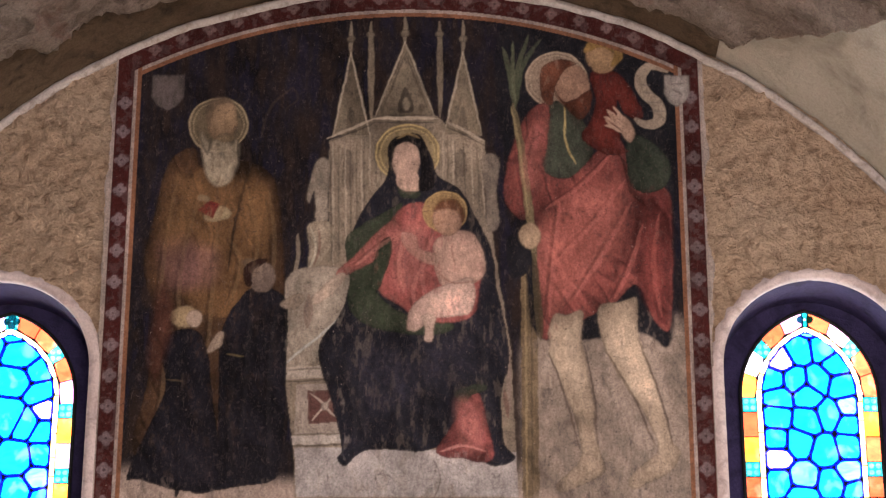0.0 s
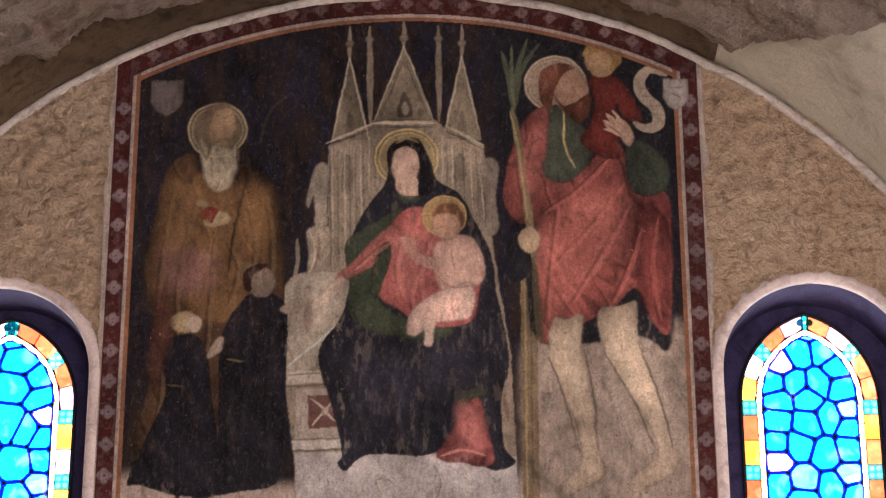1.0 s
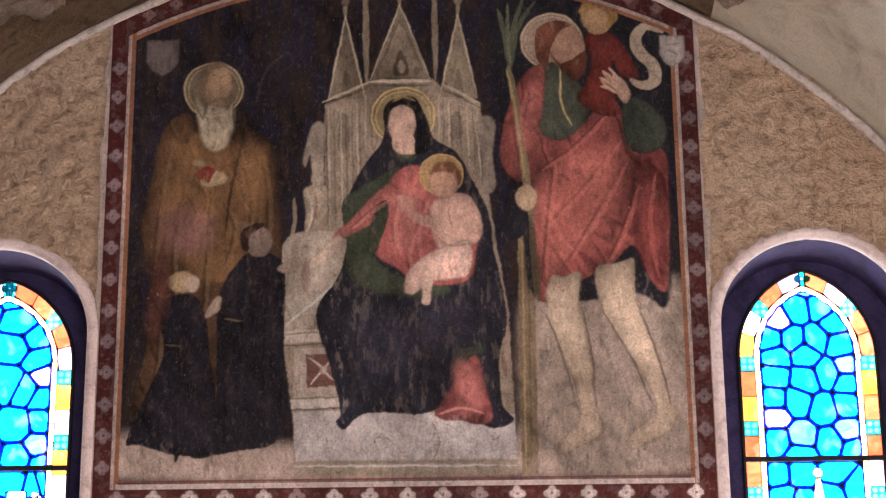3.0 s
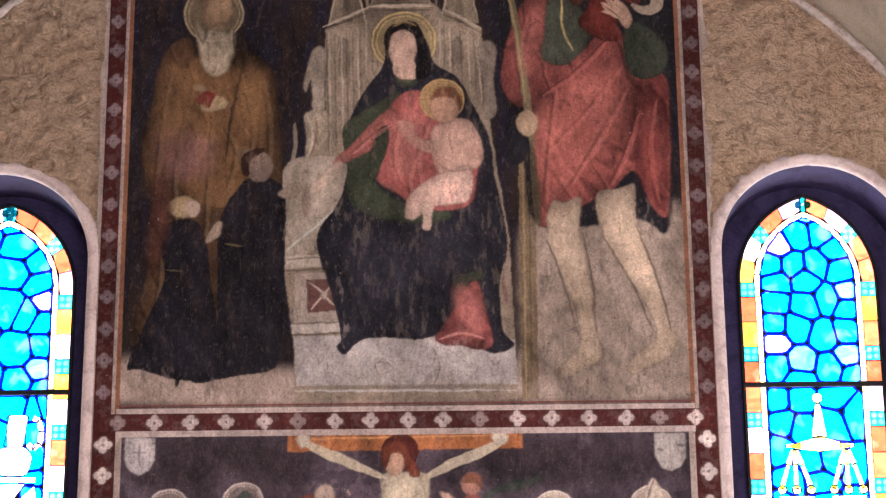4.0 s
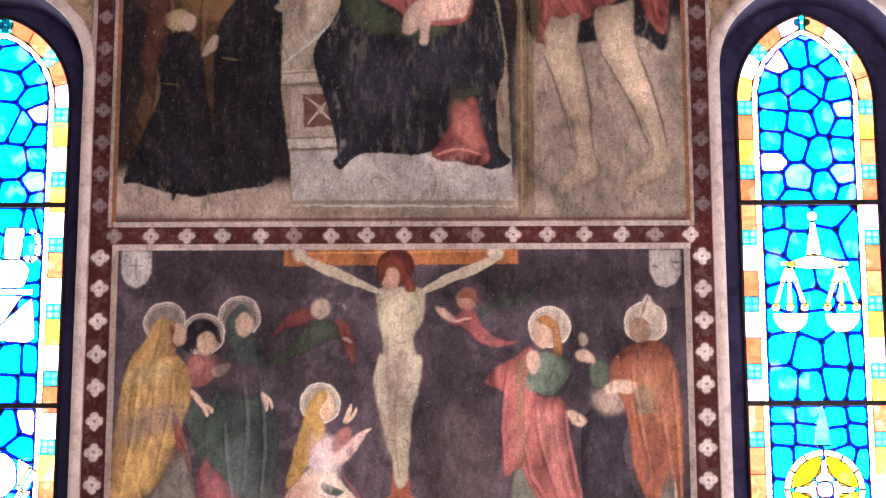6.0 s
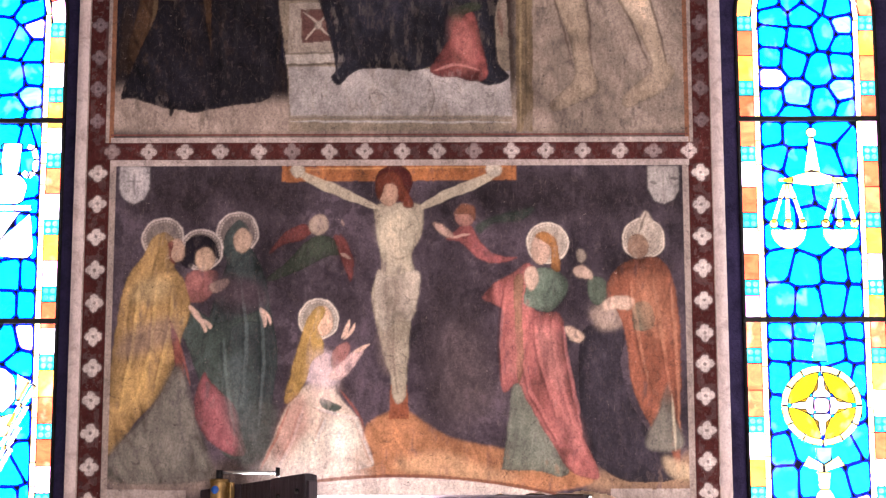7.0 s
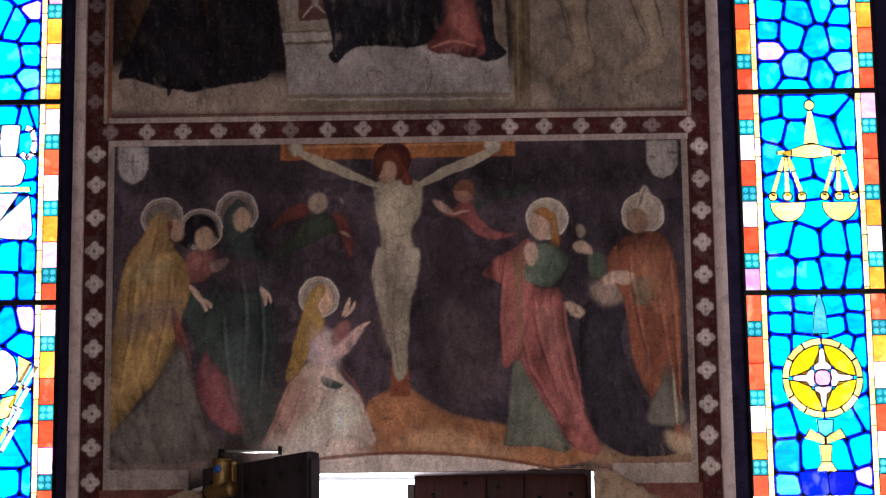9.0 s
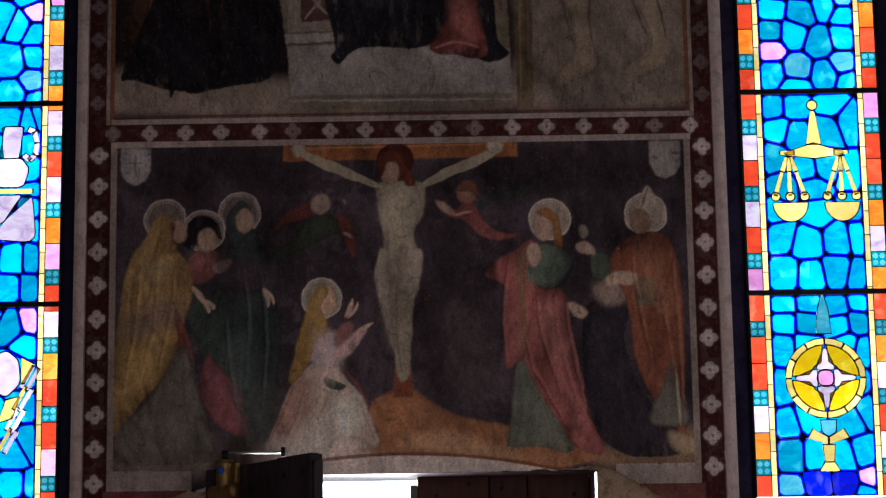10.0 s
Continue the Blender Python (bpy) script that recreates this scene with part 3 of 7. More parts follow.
def stained_window(number, cx, emblems, foot, seed, panes, lead_in):
    rng = random.Random(seed)
    root = empty(f"window_{number}", "stained glass lancet with blue ground panes and an orange border", "window", (cx, 0, 0), kind="structure")
    band, lead = 0.066, 0.003
    cream = 0.025
    field = lancet(band + cream, foot)
    # ground panes: cells round the panes' middles, filled up with scattered ones where none is listed
    seeds, tint = [], {}
    for x, z, *t in panes:
        seeds.append((x, z))
        if t:
            tint[x, z] = {"p": G_BLUE, "k": G_PINK, "w": G_PALE, "d": G_DEEP}[t[0]]
    z = foot + 0.04
    while z < 5.1:
        k = 4 if rng.random() < 0.35 else 3
        for i in range(k):
            p = ((-0.212 + 0.424 * (i + 0.5) / k) + rng.uniform(-0.03, 0.03), z + rng.uniform(-0.035, 0.035))
            if all(math.hypot(p[0] - q[0], p[1] - q[1]) > 0.1 for q in seeds):
                seeds.append(p)
        z += rng.uniform(0.1, 0.135)
    cells = []
    edges = [foot] + sorted(b for b in BARS if b > foot) + [5.2]
    for i, s in enumerate(seeds):
        lo = max(e for e in edges if e <= s[1] or e == foot)
        hi = min(e for e in edges if e > s[1])
        def cut(gap, seed_at=s, low=lo, high=hi):
            poly = list(field)
            poly = clip(poly, 0, -1, -(low + gap + (0.008 if low > foot else 0)))
            poly = clip(poly, 0, 1, high - gap - 0.008)
            poly = clip(poly, -1, 0, G_HALF - band - cream - gap)
            poly = clip(poly, 1, 0, G_HALF - band - cream - gap)
            for j, o in enumerate(seeds):
                if o is not seed_at and low <= o[1] < high and abs(o[1] - seed_at[1]) < 0.5 and len(poly) > 2:
                    a, b = o[0] - seed_at[0], o[1] - seed_at[1]
                    m = math.hypot(a, b)
                    poly = clip(poly, a / m, b / m, (a * (o[0] + seed_at[0]) + b * (o[1] + seed_at[1])) / (2 * m) - gap)
            return poly
        poly, full = cut(lead), cut(0.0)
        if len(poly) < 3:
            continue
        xs_, zs_ = [p[0] for p in poly], [p[1] for p in poly]
        if max(xs_) - min(xs_) < 0.02 or max(zs_) - min(zs_) < 0.02:
            continue
        poly = rounded(poly, 1)
        r = rng.random()
        mat = tint.get(s) or (G_PALE if r < 0.04 else G_BLUE)
        cells.append((poly, full, mat))
    signs = [(rounded(p, 2) if m is G_WHITE and len(p) > 4 else p, m) for f in emblems for p, m in f]
    holes = [ccw(shrunk(poly, -0.006)) for poly, mat in signs]
    lead_cells, net = [], []
    for poly, grown, mat in cells:
        poly = ccw(poly)
        k = len(poly)
        # deep blue ring: glow bleeding round the leads, put into the glass colour
        inner, wide = shrunk(poly, 0.007), ccw(grown)
        ring = [[inner[i], poly[i], poly[(i + 1) % k], inner[(i + 1) % k]] for i in range(k)]
        near = [h for h in holes if min(p[0] for p in h) < max(p[0] for p in wide) and max(p[0] for p in h) > min(p[0] for p in wide) and min(p[1] for p in h) < max(p[1] for p in wide) and max(p[1] for p in h) > min(p[1] for p in wide)]
        if near and mat is not G_DEEP:
            mat = G_BLUE
        polys = [(q, 0) for q in less_all(inner, near)] + [(q, 1) for r in ring for q in less_all(ccw(r), near)]
        if polys:
            part("pane", faces_mesh("pane", polys, GLASS_Y, [mat, G_DEEP]), root).visible_shadow = False
        net += [(q, 0) for r in without(wide, poly) for q in less_all(ccw(r), near)]
    part("lead_cames", faces_mesh("lead_cames", net, GLASS_Y, M_LEAD), root, "dark lead strips between the blue panes")
    for n, (poly, mat) in enumerate(signs):
        y = GLASS_Y - 0.0008 - 0.00005 * n
        k = len(poly)
        back = shrunk(poly, -0.0065)
        part("pane", mesh_of("pane", [(x, y, z) for x, z in poly], [tuple(range(k))], mat), root).visible_shadow = False
        part("lead_edge", mesh_of("lead_edge", [(x, y, z) for x, z in poly] + [(x, y, z) for x, z in back], [(i, (i + 1) % k, k + (i + 1) % k, k + i) for i in range(k)], M_LEAD), root)
    # cream fillet and outer border pieces, both sides
    for side in (-1, 1):
        outer, mid, inner = (lancet(d, foot) for d in (0.0, band, band + cream))
        half = len(outer) // 2 + 1

        def along(line, s):
            """The point at the arc length s of the outer line's left half, carried to a parallel line."""
            left = [Vector(p) for p in outer[:half]]
            mine = [Vector(p) for p in line[:half]]
            for a, b, c, d in zip(left, left[1:], mine, mine[1:]):
                l = (b - a).length
                if s <= l:
                    return c.lerp(d, s / l)
                s -= l
            return mine[-1]
        length = sum((Vector(a) - Vector(b)).length for a, b in zip(outer[:half], outer[1:half]))

        def piece(a, b, l0, l1, mat, gap=0.0):
            n_ = max(1, int((b - a) / 0.03))
            ss = [a + gap + (b - a - 2 * gap) * i / n_ for i in range(n_ + 1)]
            poly = [along(l0, q) for q in ss] + [along(l1, q) for q in reversed(ss)]
            poly = [(side * -p.x if side > 0 else p.x, p.y) for p in poly]
            cz = sum(p[1] for p in poly) / len(poly)
            full, poly = ccw(poly), inset(ccw(poly), 0.0018)
            if len(poly) < 3:
                return full
            if mat:
                pane("pane", poly, GLASS_Y, mat, root)
            lead_cells.extend((q, 0) for q in without(full, poly))
            return poly
        pattern = [("teal", 0.068), ("warm", 0.116), ("pale", 0.116)]
        piece(0.0, lead_in, outer, mid, G_ORANGE)
        s, i = lead_in, 0
        mats = {"warm": [G_ORANGE, G_ORANGE, G_AMBER], "pale": [G_WHITE, G_PINK, G_WHITE, G_ORANGE]}
        if side > 0:
            pattern[1], pattern[2] = pattern[2], pattern[1]
        while s < length - 0.03:
            kind, l = pattern[i % 3]
            l = min(l, length - s)
            if kind == "teal":
                p = along(outer, s + l / 2).lerp(along(mid, s + l / 2), 0.5)
                px_, pz_ = (-p.x if side > 0 else p.x), p.y
                petals = [ccw(circle(px_ + dx * 0.015, pz_ + dz * 0.015, 0.0125, 8)) for dx, dz in ((-1, -1), (-1, 1), (1, -1), (1, 1))]
                square = piece(s, s + l, outer, mid, None)
                part("pane", faces_mesh("pane", [(q, 0) for q in less_all(ccw(square), petals)] + [(q, 1) for q in petals], GLASS_Y, [G_TEAL, G_PALE]), root).visible_shadow = False
            else:
                piece(s, s + l, outer, mid, rng.choice(mats[kind]))
            s += l
            i += 1
        s = 0.0
        while s < length - 0.02:
            l = min(rng.uniform(0.085, 0.115), length - s)
            piece(s, s + l, mid, inner, G_FILLET)
            s += l
    for dx, dz in ((-1, 0), (1, 0), (0, 1), (0, -1)):
        pane("pane", circle(dx * 0.021, G_APEX - 0.036 + dz * 0.021, 0.018, 10), GLASS_Y - 0.002, G_TEAL, root)
    part("lead_cames", faces_mesh("lead_cames", lead_cells, GLASS_Y, M_LEAD), root, "dark lead strips round the border panes")
    for b in BARS:
        part("saddle_bar", box("saddle_bar", (-G_HALF - 0.01, GLASS_Y - 0.022, b - 0.011), (G_HALF + 0.01, GLASS_Y - 0.004, b + 0.011), M_IRON, 0.002), root, "dark iron saddle bar")
    # the infill of the embrasure round the light, its shade put into the colour
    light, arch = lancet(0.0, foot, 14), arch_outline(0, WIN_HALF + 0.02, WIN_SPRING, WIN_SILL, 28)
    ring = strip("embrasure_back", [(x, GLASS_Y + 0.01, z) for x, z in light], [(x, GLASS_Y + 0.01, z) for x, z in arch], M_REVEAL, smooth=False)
    part("embrasure_back", ring, root, "shade-darkened plaster round the pointed light")
    part("window_frame", swept("window_frame", [(x, GLASS_Y, z) for x, z in lancet(-0.006, foot)], 0.009, M_IRON), root)
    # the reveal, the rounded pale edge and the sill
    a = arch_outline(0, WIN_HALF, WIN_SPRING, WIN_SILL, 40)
    part("reveal", strip("reveal", [(x, 0.02, z) for x, z in a], [(x, GLASS_Y + 0.012, z) for x, z in a], M_REVEAL), root, "plaster reveal with its shade in the colour")
    splay = arch_outline(0, WIN_HALF + 0.28, WIN_SPRING, WIN_SILL - 0.1, 40)
    part("outer_reveal", strip("outer_reveal", [(x, GLASS_Y + 0.012, z) for x, z in a], [(x, 0.64, z) for x, z in splay], M_TRIM), root)
    wob = [0.012 * math.sin(3.1 * i + seed) * math.sin(0.9 * i) for i in range(len(a))]
    out_ = arch_outline(0, WIN_HALF + 0.055, WIN_SPRING, WIN_SILL, 40)
    mids = [(((p[0] + q[0]) / 2), ((p[1] + q[1]) / 2)) for p, q in zip(a, out_)]
    verts = [(x, 0.03, z) for x, z in a] + [(x * 0.992, -0.012, z) for x, z in a] + [(x, -0.022, z) for x, z in mids] + [(x * (1 + w), 0.012, z + w) for (x, z), w in zip(out_, wob)]
    k = len(a)
    faces = [(r * k + i, r * k + i + 1, (r + 1) * k + i + 1, (r + 1) * k + i) for r in range(3) for i in range(k - 1)]
    part("window_surround", mesh_of("window_surround", verts, faces, M_TRIM, smooth=True), root, "pale rounded plaster edge")
    part("window_sill", box("window_sill", (-WIN_HALF - 0.03, -0.03, WIN_SILL - 0.06), (WIN_HALF + 0.03, 0.62, WIN_SILL), M_TRIM, 0.01), root)
    return root


# middles of the ground panes, panel by panel (p pale, k pink, w white, d deep blue)
HEAD_LEFT = [(0.07, 4.91), (0.05, 4.80), (0.13, 4.84), (0.15, 4.74, 'p'), (0.03, 4.63), (0.18, 4.66, 'k'), (0.10, 4.60), (0.18, 4.56), (0.07, 4.43), (0.18, 4.45), (0.17, 4.34, 'w'), (0.08, 4.28), (0.19, 4.25), (0.06, 4.16), (0.20, 4.15)]
JUG_PANEL = [(0.17, 4.14), (0.18, 4.07), (0.19, 3.92), (0.20, 3.85), (0.19, 3.77), (0.21, 3.67), (0.10, 3.54), (0.18, 3.54), (0.09, 3.40), (0.17, 3.40)]
BOOK_PANEL = [(0.10, 3.23), (0.18, 3.25, 'k'), (0.16, 3.16), (0.10, 3.06), (0.17, 3.01), (0.13, 2.69), (0.18, 2.72), (0.13, 2.54), (0.20, 2.54), (0.16, 2.45)]
HEAD_RIGHT = [(-0.04, 4.93, 'p'), (0.08, 4.94), (-0.16, 4.79), (-0.12, 4.89, 'k'), (-0.06, 4.79), (0.04, 4.79), (0.13, 4.87), (0.15, 4.76, 'p'), (-0.14, 4.71), (-0.01, 4.72), (0.17, 4.66, 'w'), (-0.15, 4.62), (-0.02, 4.60), (0.09, 4.63, 'p'), (0.17, 4.59), (-0.16, 4.51), (-0.06, 4.50), (0.06, 4.46), (0.16, 4.48), (-0.16, 4.43, 'k'), (-0.05, 4.34, 'w'), (0.16, 4.36, 'w'), (-0.16, 4.32), (0.08, 4.31), (0.18, 4.28), (-0.06, 4.25)]
SCALES_PANEL = [(-0.16, 4.17), (-0.07, 4.17), (0.09, 4.17), (0.17, 4.10), (-0.14, 4.06), (-0.07, 4.04), (0.07, 4.07), (-0.17, 3.94), (-0.02, 3.88), (0.05, 3.89), (0.00, 3.80), (0.01, 3.69), (-0.15, 3.59), (-0.04, 3.56), (0.10, 3.57), (0.19, 3.58), (-0.14, 3.41), (-0.03, 3.40), (0.09, 3.42), (0.18, 3.40), (-0.13, 3.80), (0.18, 3.85), (0.18, 3.71), (-0.17, 3.70)]
WHEEL_PANEL = [(-0.15, 3.29), (-0.05, 3.29), (0.07, 3.27), (0.18, 3.29), (-0.15, 3.20), (-0.06, 3.20), (0.08, 3.19), (0.17, 3.20), (-0.16, 3.10), (-0.07, 3.10), (0.11, 3.10), (0.19, 3.08), (-0.18, 2.91), (-0.15, 2.77), (-0.08, 2.79), (0.11, 2.78), (0.19, 2.82), (-0.14, 2.63), (-0.05, 2.63), (0.08, 2.61), (0.16, 2.63), (-0.04, 2.49, 'd'), (0.08, 2.50, 'd'), (0.19, 2.52, 'k'), (0.17, 2.46), (-0.15, 2.47, 'w')]
w1 = stained_window(1, -WIN_X, [emblem_jug(0.075, 4.13), emblem_book(0.1, 3.13)], 1.55, 11, HEAD_LEFT + JUG_PANEL + BOOK_PANEL, 0.069)
w2 = stained_window(2, WIN_X, [sized(emblem_scales(0.01, 4.172), 0.01, 4.172, 1.13), sized(emblem_wheel(0.014, 2.958), 0.014, 2.958, 1.16)], 2.45, 5, HEAD_RIGHT + SCALES_PANEL + WHEEL_PANEL, 0.092)
# the clear casement under the lights of the second window
part("casement_pane", box("casement_pane", (-0.28, GLASS_Y, 1.6), (0.28, GLASS_Y + 0.006, 2.39), G_WHITE), w2).visible_shadow = False
part("casement_frame", swept("casement_frame", [(-0.29, GLASS_Y, 1.58), (-0.29, GLASS_Y, 2.4), (0.29, GLASS_Y, 2.4), (0.29, GLASS_Y, 1.58)], 0.013, M_STEEL, 4, True), w2, "pale metal casement frame")


# ---- the doorway ----
def plank_leaf(name, width, top, label, at, turn, cuts, seed, wood):
    """A leaf of upright planks with iron studs; its hinge edge at the origin, reaching to +x, its inner face at -y."""
    rng = random.Random(seed)
    leaf = empty(name, label, "door", at)
    leaf.matrix_world = pose(*at, 0, 0, turn)
    edges = [width * q for q in cuts]
    for a, b in zip(edges, edges[1:]):
        part("plank", box("plank", (a + 0.0015, -0.055, 0.02), (b - 0.0015, -0.012, top - rng.uniform(0, 0.004)), wood, 0.004), leaf)
    for i in range(3):
        for a, b in zip(edges, edges[1:]):
            for q in (0.25, 0.75):
                me = bpy.data.meshes.get("stud") or swept("stud", [(0, -0.064, 0), (0, -0.05, 0)], 0.011, M_IRON, 8)
                ob = part("stud", me, leaf)
                ob.location = (a + (b - a) * q + rng.uniform(-0.015, 0.015), 0, top - (0.1, 1.2, 2.2)[i] - rng.uniform(-0.04, 0.04))
    part("backing", box("backing", (0.0, -0.014, 0.02), (width, 0.0, top - 0.004), wood), leaf)
    part("edge_strip", box("edge_strip", (width, -0.05, 0.02), (width + 0.02, -0.01, top - 0.03), wood, 0.003), leaf, "rebate strip along the free edge")
    return leaf


leaf_r = plank_leaf("door_leaf", 0.735, DOOR_TOP + 0.04, "closed leaf of red-brown planks with iron studs", (DOOR_R - 0.74, 0.36, 0.0), 0, (0.0, 0.42, 0.64, 1.0), 3, M_DOOR)
leaf_l = plank_leaf("door_leaf", 0.78, DOOR_TOP + 0.022, "half-open leaf of shade-darkened planks with a door closer", (DOOR_L + 0.01, 0.0, 0.0), -52.5, (0.0, 0.4, 0.68, 1.0), 8, M_SHADED)
tagged(leaf_r, group="door leaves")
tagged(leaf_l, group="door leaves")
part("meeting_stile", box("meeting_stile", (-0.03, -0.062, 0.02), (0.0, 0.0, DOOR_TOP - 0.02), M_JAMB, 0.003), leaf_r, "grey painted meeting strip")
# lining of the door opening; dark wood colour stands in for the reveal's shade
lining = empty("door_frame", "shade-darkened reveal and grey jambs of the doorway", "door frame", kind="structure")
part("reveal", strip("reveal", [(DOOR_L, 0.0, 0), (DOOR_L, 0.0, DOOR_TOP), (DOOR_R, 0.0, DOOR_TOP), (DOOR_R, 0.0, 0)], [(DOOR_L, 0.62, 0), (DOOR_L, 0.62, DOOR_TOP + 0.03), (DOOR_R, 0.62, DOOR_TOP + 0.03), (DOOR_R, 0.62, 0)], M_SHADED, smooth=False), lining)
part("jamb", box("jamb", (DOOR_L, 0.365, 0), (DOOR_L + 0.05, 0.42, DOOR_TOP), M_JAMB, 0.004), lining)
part("jamb", box("jamb", (DOOR_R - 0.05, 0.365, 0), (DOOR_R, 0.42, DOOR_TOP), M_JAMB, 0.004), lining)


def door_closer():
    """A brass-bodied door closer: upright barrel, cross tube, badge, pivot and a folding arm."""
    root = empty("door_closer", "brass hydraulic door closer on the open leaf", "door closer")
    part("barrel", swept("barrel", [(0, 0, 0), (0, 0, 0.03), (0, 0, 0.11), (0, 0, 0.12)], 0.035, M_BRASS, 20), root)
    part("cross_tube", swept("cross_tube", [(-0.085, 0, -0.005), (-0.08, 0, -0.005), (0.08, 0, -0.005), (0.085, 0, -0.005)], 0.03, M_BRASS, 18), root)
    part("badge", swept("badge", [(0.02, -0.034, 0.078), (0.016, -0.028, 0.078)], 0.016, M_BADGE, 16), root, "round blue enamel badge")
    part("collar", swept("collar", [(0, 0, 0.108), (0, 0, 0.122)], 0.039, M_BRASS, 20), root)
    part("pivot", swept("pivot", [(0, 0, 0.12), (0, 0, 0.16)], 0.014, M_IRON, 10), root)
    reach = (0.235 * math.cos(radians(56)), 0.235 * math.sin(radians(56)))
    part("arm", swept("arm", [(-0.02 * reach[0], -0.02 * reach[1], 0.152), (*reach, 0.152)], 0.006, M_STEEL, 6), root, "slim steel arm")
    part("elbow", swept("elbow", [(*reach, 0.135), (*reach, 0.172)], 0.009, M_IRON, 10), root)
    part("mounting_plate", box("mounting_plate", (-0.05, 0.02, -0.03), (0.05, 0.044, 0.11), M_BRASS, 0.004), root)
    return root


nb = Nodes("blue_enamel")
M_BADGE = nb.done(lin("2a58a8"), 0.25)
closer = door_closer()
closer.matrix_world = pose(DOOR_L + 0.068, -0.243, DOOR_TOP - 0.082, 0, 0, -52.5)

# ---- the frescoes ----
# A flat painted skin on the wall: pigment is laid stroke by stroke on one fine grid, then cut into its painted subjects.
CELL = 0.0038
cx_ = np.arange(-1.372, 1.3721, CELL)
cz_ = np.arange(2.36, 6.64, CELL)
CX, CZ = np.meshgrid(cx_, cz_)
ALBEDO = 1.36
DIM = [1.0]                                  # scales the strokes that follow; the upper picture's dimmer light is put into pigment
pigment = np.zeros(CX.shape + (3,))
subject = np.zeros(CX.shape, dtype=np.int32)
subjects = []
WX = CX + 0.010 * (fractal(CX, CZ, 22, 41, 3) - 0.5)
WZ = CZ + 0.010 * (fractal(CX, CZ, 22, 47, 3) - 0.5)
FOLDS = fractal(CX * 1.5 + 0.45 * CZ + 0.3 * np.sin(3 * CZ), CZ * 0.55 - 0.25 * CX, 7, 53, 3, 0.5) - 0.5
CREASE = fractal(CX * 1.4 + 0.35 * CZ + 0.25 * np.sin(2.3 * CZ + 1), CZ * 0.5 - 0.2 * CX, 6, 63, 3, 0.45) - 0.5
FURROW = np.exp(-(CREASE / 0.035) ** 2) - 0.8 * np.exp(-((CREASE - 0.09) / 0.05) ** 2)
PATCH = fractal(CX, CZ, 4, 59, 5, 0.6) - 0.5
RUB = fractal(CX * 2.5, CZ, 14, 67, 4, 0.65)


def paint(h):
    """Pigment of a faded tone: a little grey in it, deep in the darks."""
    c = np.array(lin(h))
    c = c * 0.86 + 0.14 * c.mean()
    return DIM[0] * np.minimum(ALBEDO * c * (c.mean() / 0.16) ** 0.42, 0.85)


def figure(name, label):
    """Later strokes belong to this painted subject."""
    subjects.append((name, label))


def curve(points, closed=True, steps=7):
    p = np.array(points, dtype=float)
    n = len(p)
    out = []
    for i in range(n if closed else n - 1):
        a, b, c, d = (p[(i + k) % n] if closed else p[min(max(i + k, 0), n - 1)] for k in (-1, 0, 1, 2))
        for t in np.arange(steps) / steps:
            out.append(0.5 * (2 * b + (c - a) * t + (2 * a - 5 * b + 4 * c - d) * t * t + (3 * b - a - 3 * c + d) * t ** 3))
    if not closed:
        out.append(p[-1])
    return np.array(out)


def window_of(p, pad):
    x0, z0 = p.min(0) - pad
    x1, z1 = p.max(0) + pad
    i0, i1 = np.clip(np.searchsorted(cx_, (x0, x1)), 0, len(cx_))
    j0, j1 = np.clip(np.searchsorted(cz_, (z0, z1)), 0, len(cz_))
    return slice(j0, j1), slice(i0, i1)


def soften(m, r):
    for _ in range(2):
        for ax in (0, 1):
            k = int(r)
            if k < 1 or m.shape[ax] < 2 * k + 2:
                continue
            pad = np.concatenate((np.repeat(np.take(m, [0], ax), k + 1, ax), m, np.repeat(np.take(m, [-1], ax), k, ax)), ax)
            c = np.cumsum(pad, ax)
            hi = np.take(c, range(2 * k + 1, c.shape[ax]), ax)
            lo = np.take(c, range(0, c.shape[ax] - 2 * k - 1), ax)
            m = (hi - lo) / (2 * k + 1)
    return m


def lay(w, m, tone, own=True):
    """Blend a tone (one colour, or an array) into the window w by the mask m."""
    pigment[w] = pigment[w] * (1 - m[..., None]) + tone * m[..., None]
    if own and subjects:
        subject[w] = np.where(m > 0.5, len(subjects), subject[w])


def blob(points, tone, fold=0.5, rim=0.35, soft=1, alpha=1.0, smooth=True, own=True):
    """A painted area with folds and darker edges, worn through in places."""
    p = curve(points) if smooth else np.array(points, dtype=float)
    w = window_of(p, 0.08)
    x, z = WX[w], WZ[w]
    if x.size == 0:
        return
    odd = np.zeros(x.shape, dtype=bool)
    for (ax, az), (bx, bz) in zip(p, np.roll(p, -1, 0)):
        if az != bz:
            odd ^= ((az > z) != (bz > z)) & (x < (bx - ax) * (z - az) / (bz - az) + ax)
    m = odd.astype(float)
    inner = soften(m, 10)
    deep = 0.55 if sum(lin(tone)) < 0.12 else 1.0
    shade = 1 + fold * 1.7 * FOLDS[w] - 0.85 * deep * max(fold - 0.35, 0) * FURROW[w] + 0.95 * PATCH[w] + 0.5 * (RUB[w] - 0.5) - rim * (1 - np.clip(inner * 2 - 1, 0, 1))
    line = np.clip(m - soften(m, 1), 0, 1) * 2
    shade = shade * (1 - 0.35 * np.clip(line, 0, 1) * (rim > 0.12))
    m = (0.6 * m + 0.4 * soften(m, 1) if soft < 2 else soften(m, soft - 1)) * alpha * np.clip(1.1 - 2.4 * np.clip(RUB[w] - 0.54, 0, 1), 0.7 if sum(lin(tone)) < 0.2 else 0.45, 1)
    lay(w, m, paint(tone) * np.clip(shade, 0.25, 2)[..., None], own)


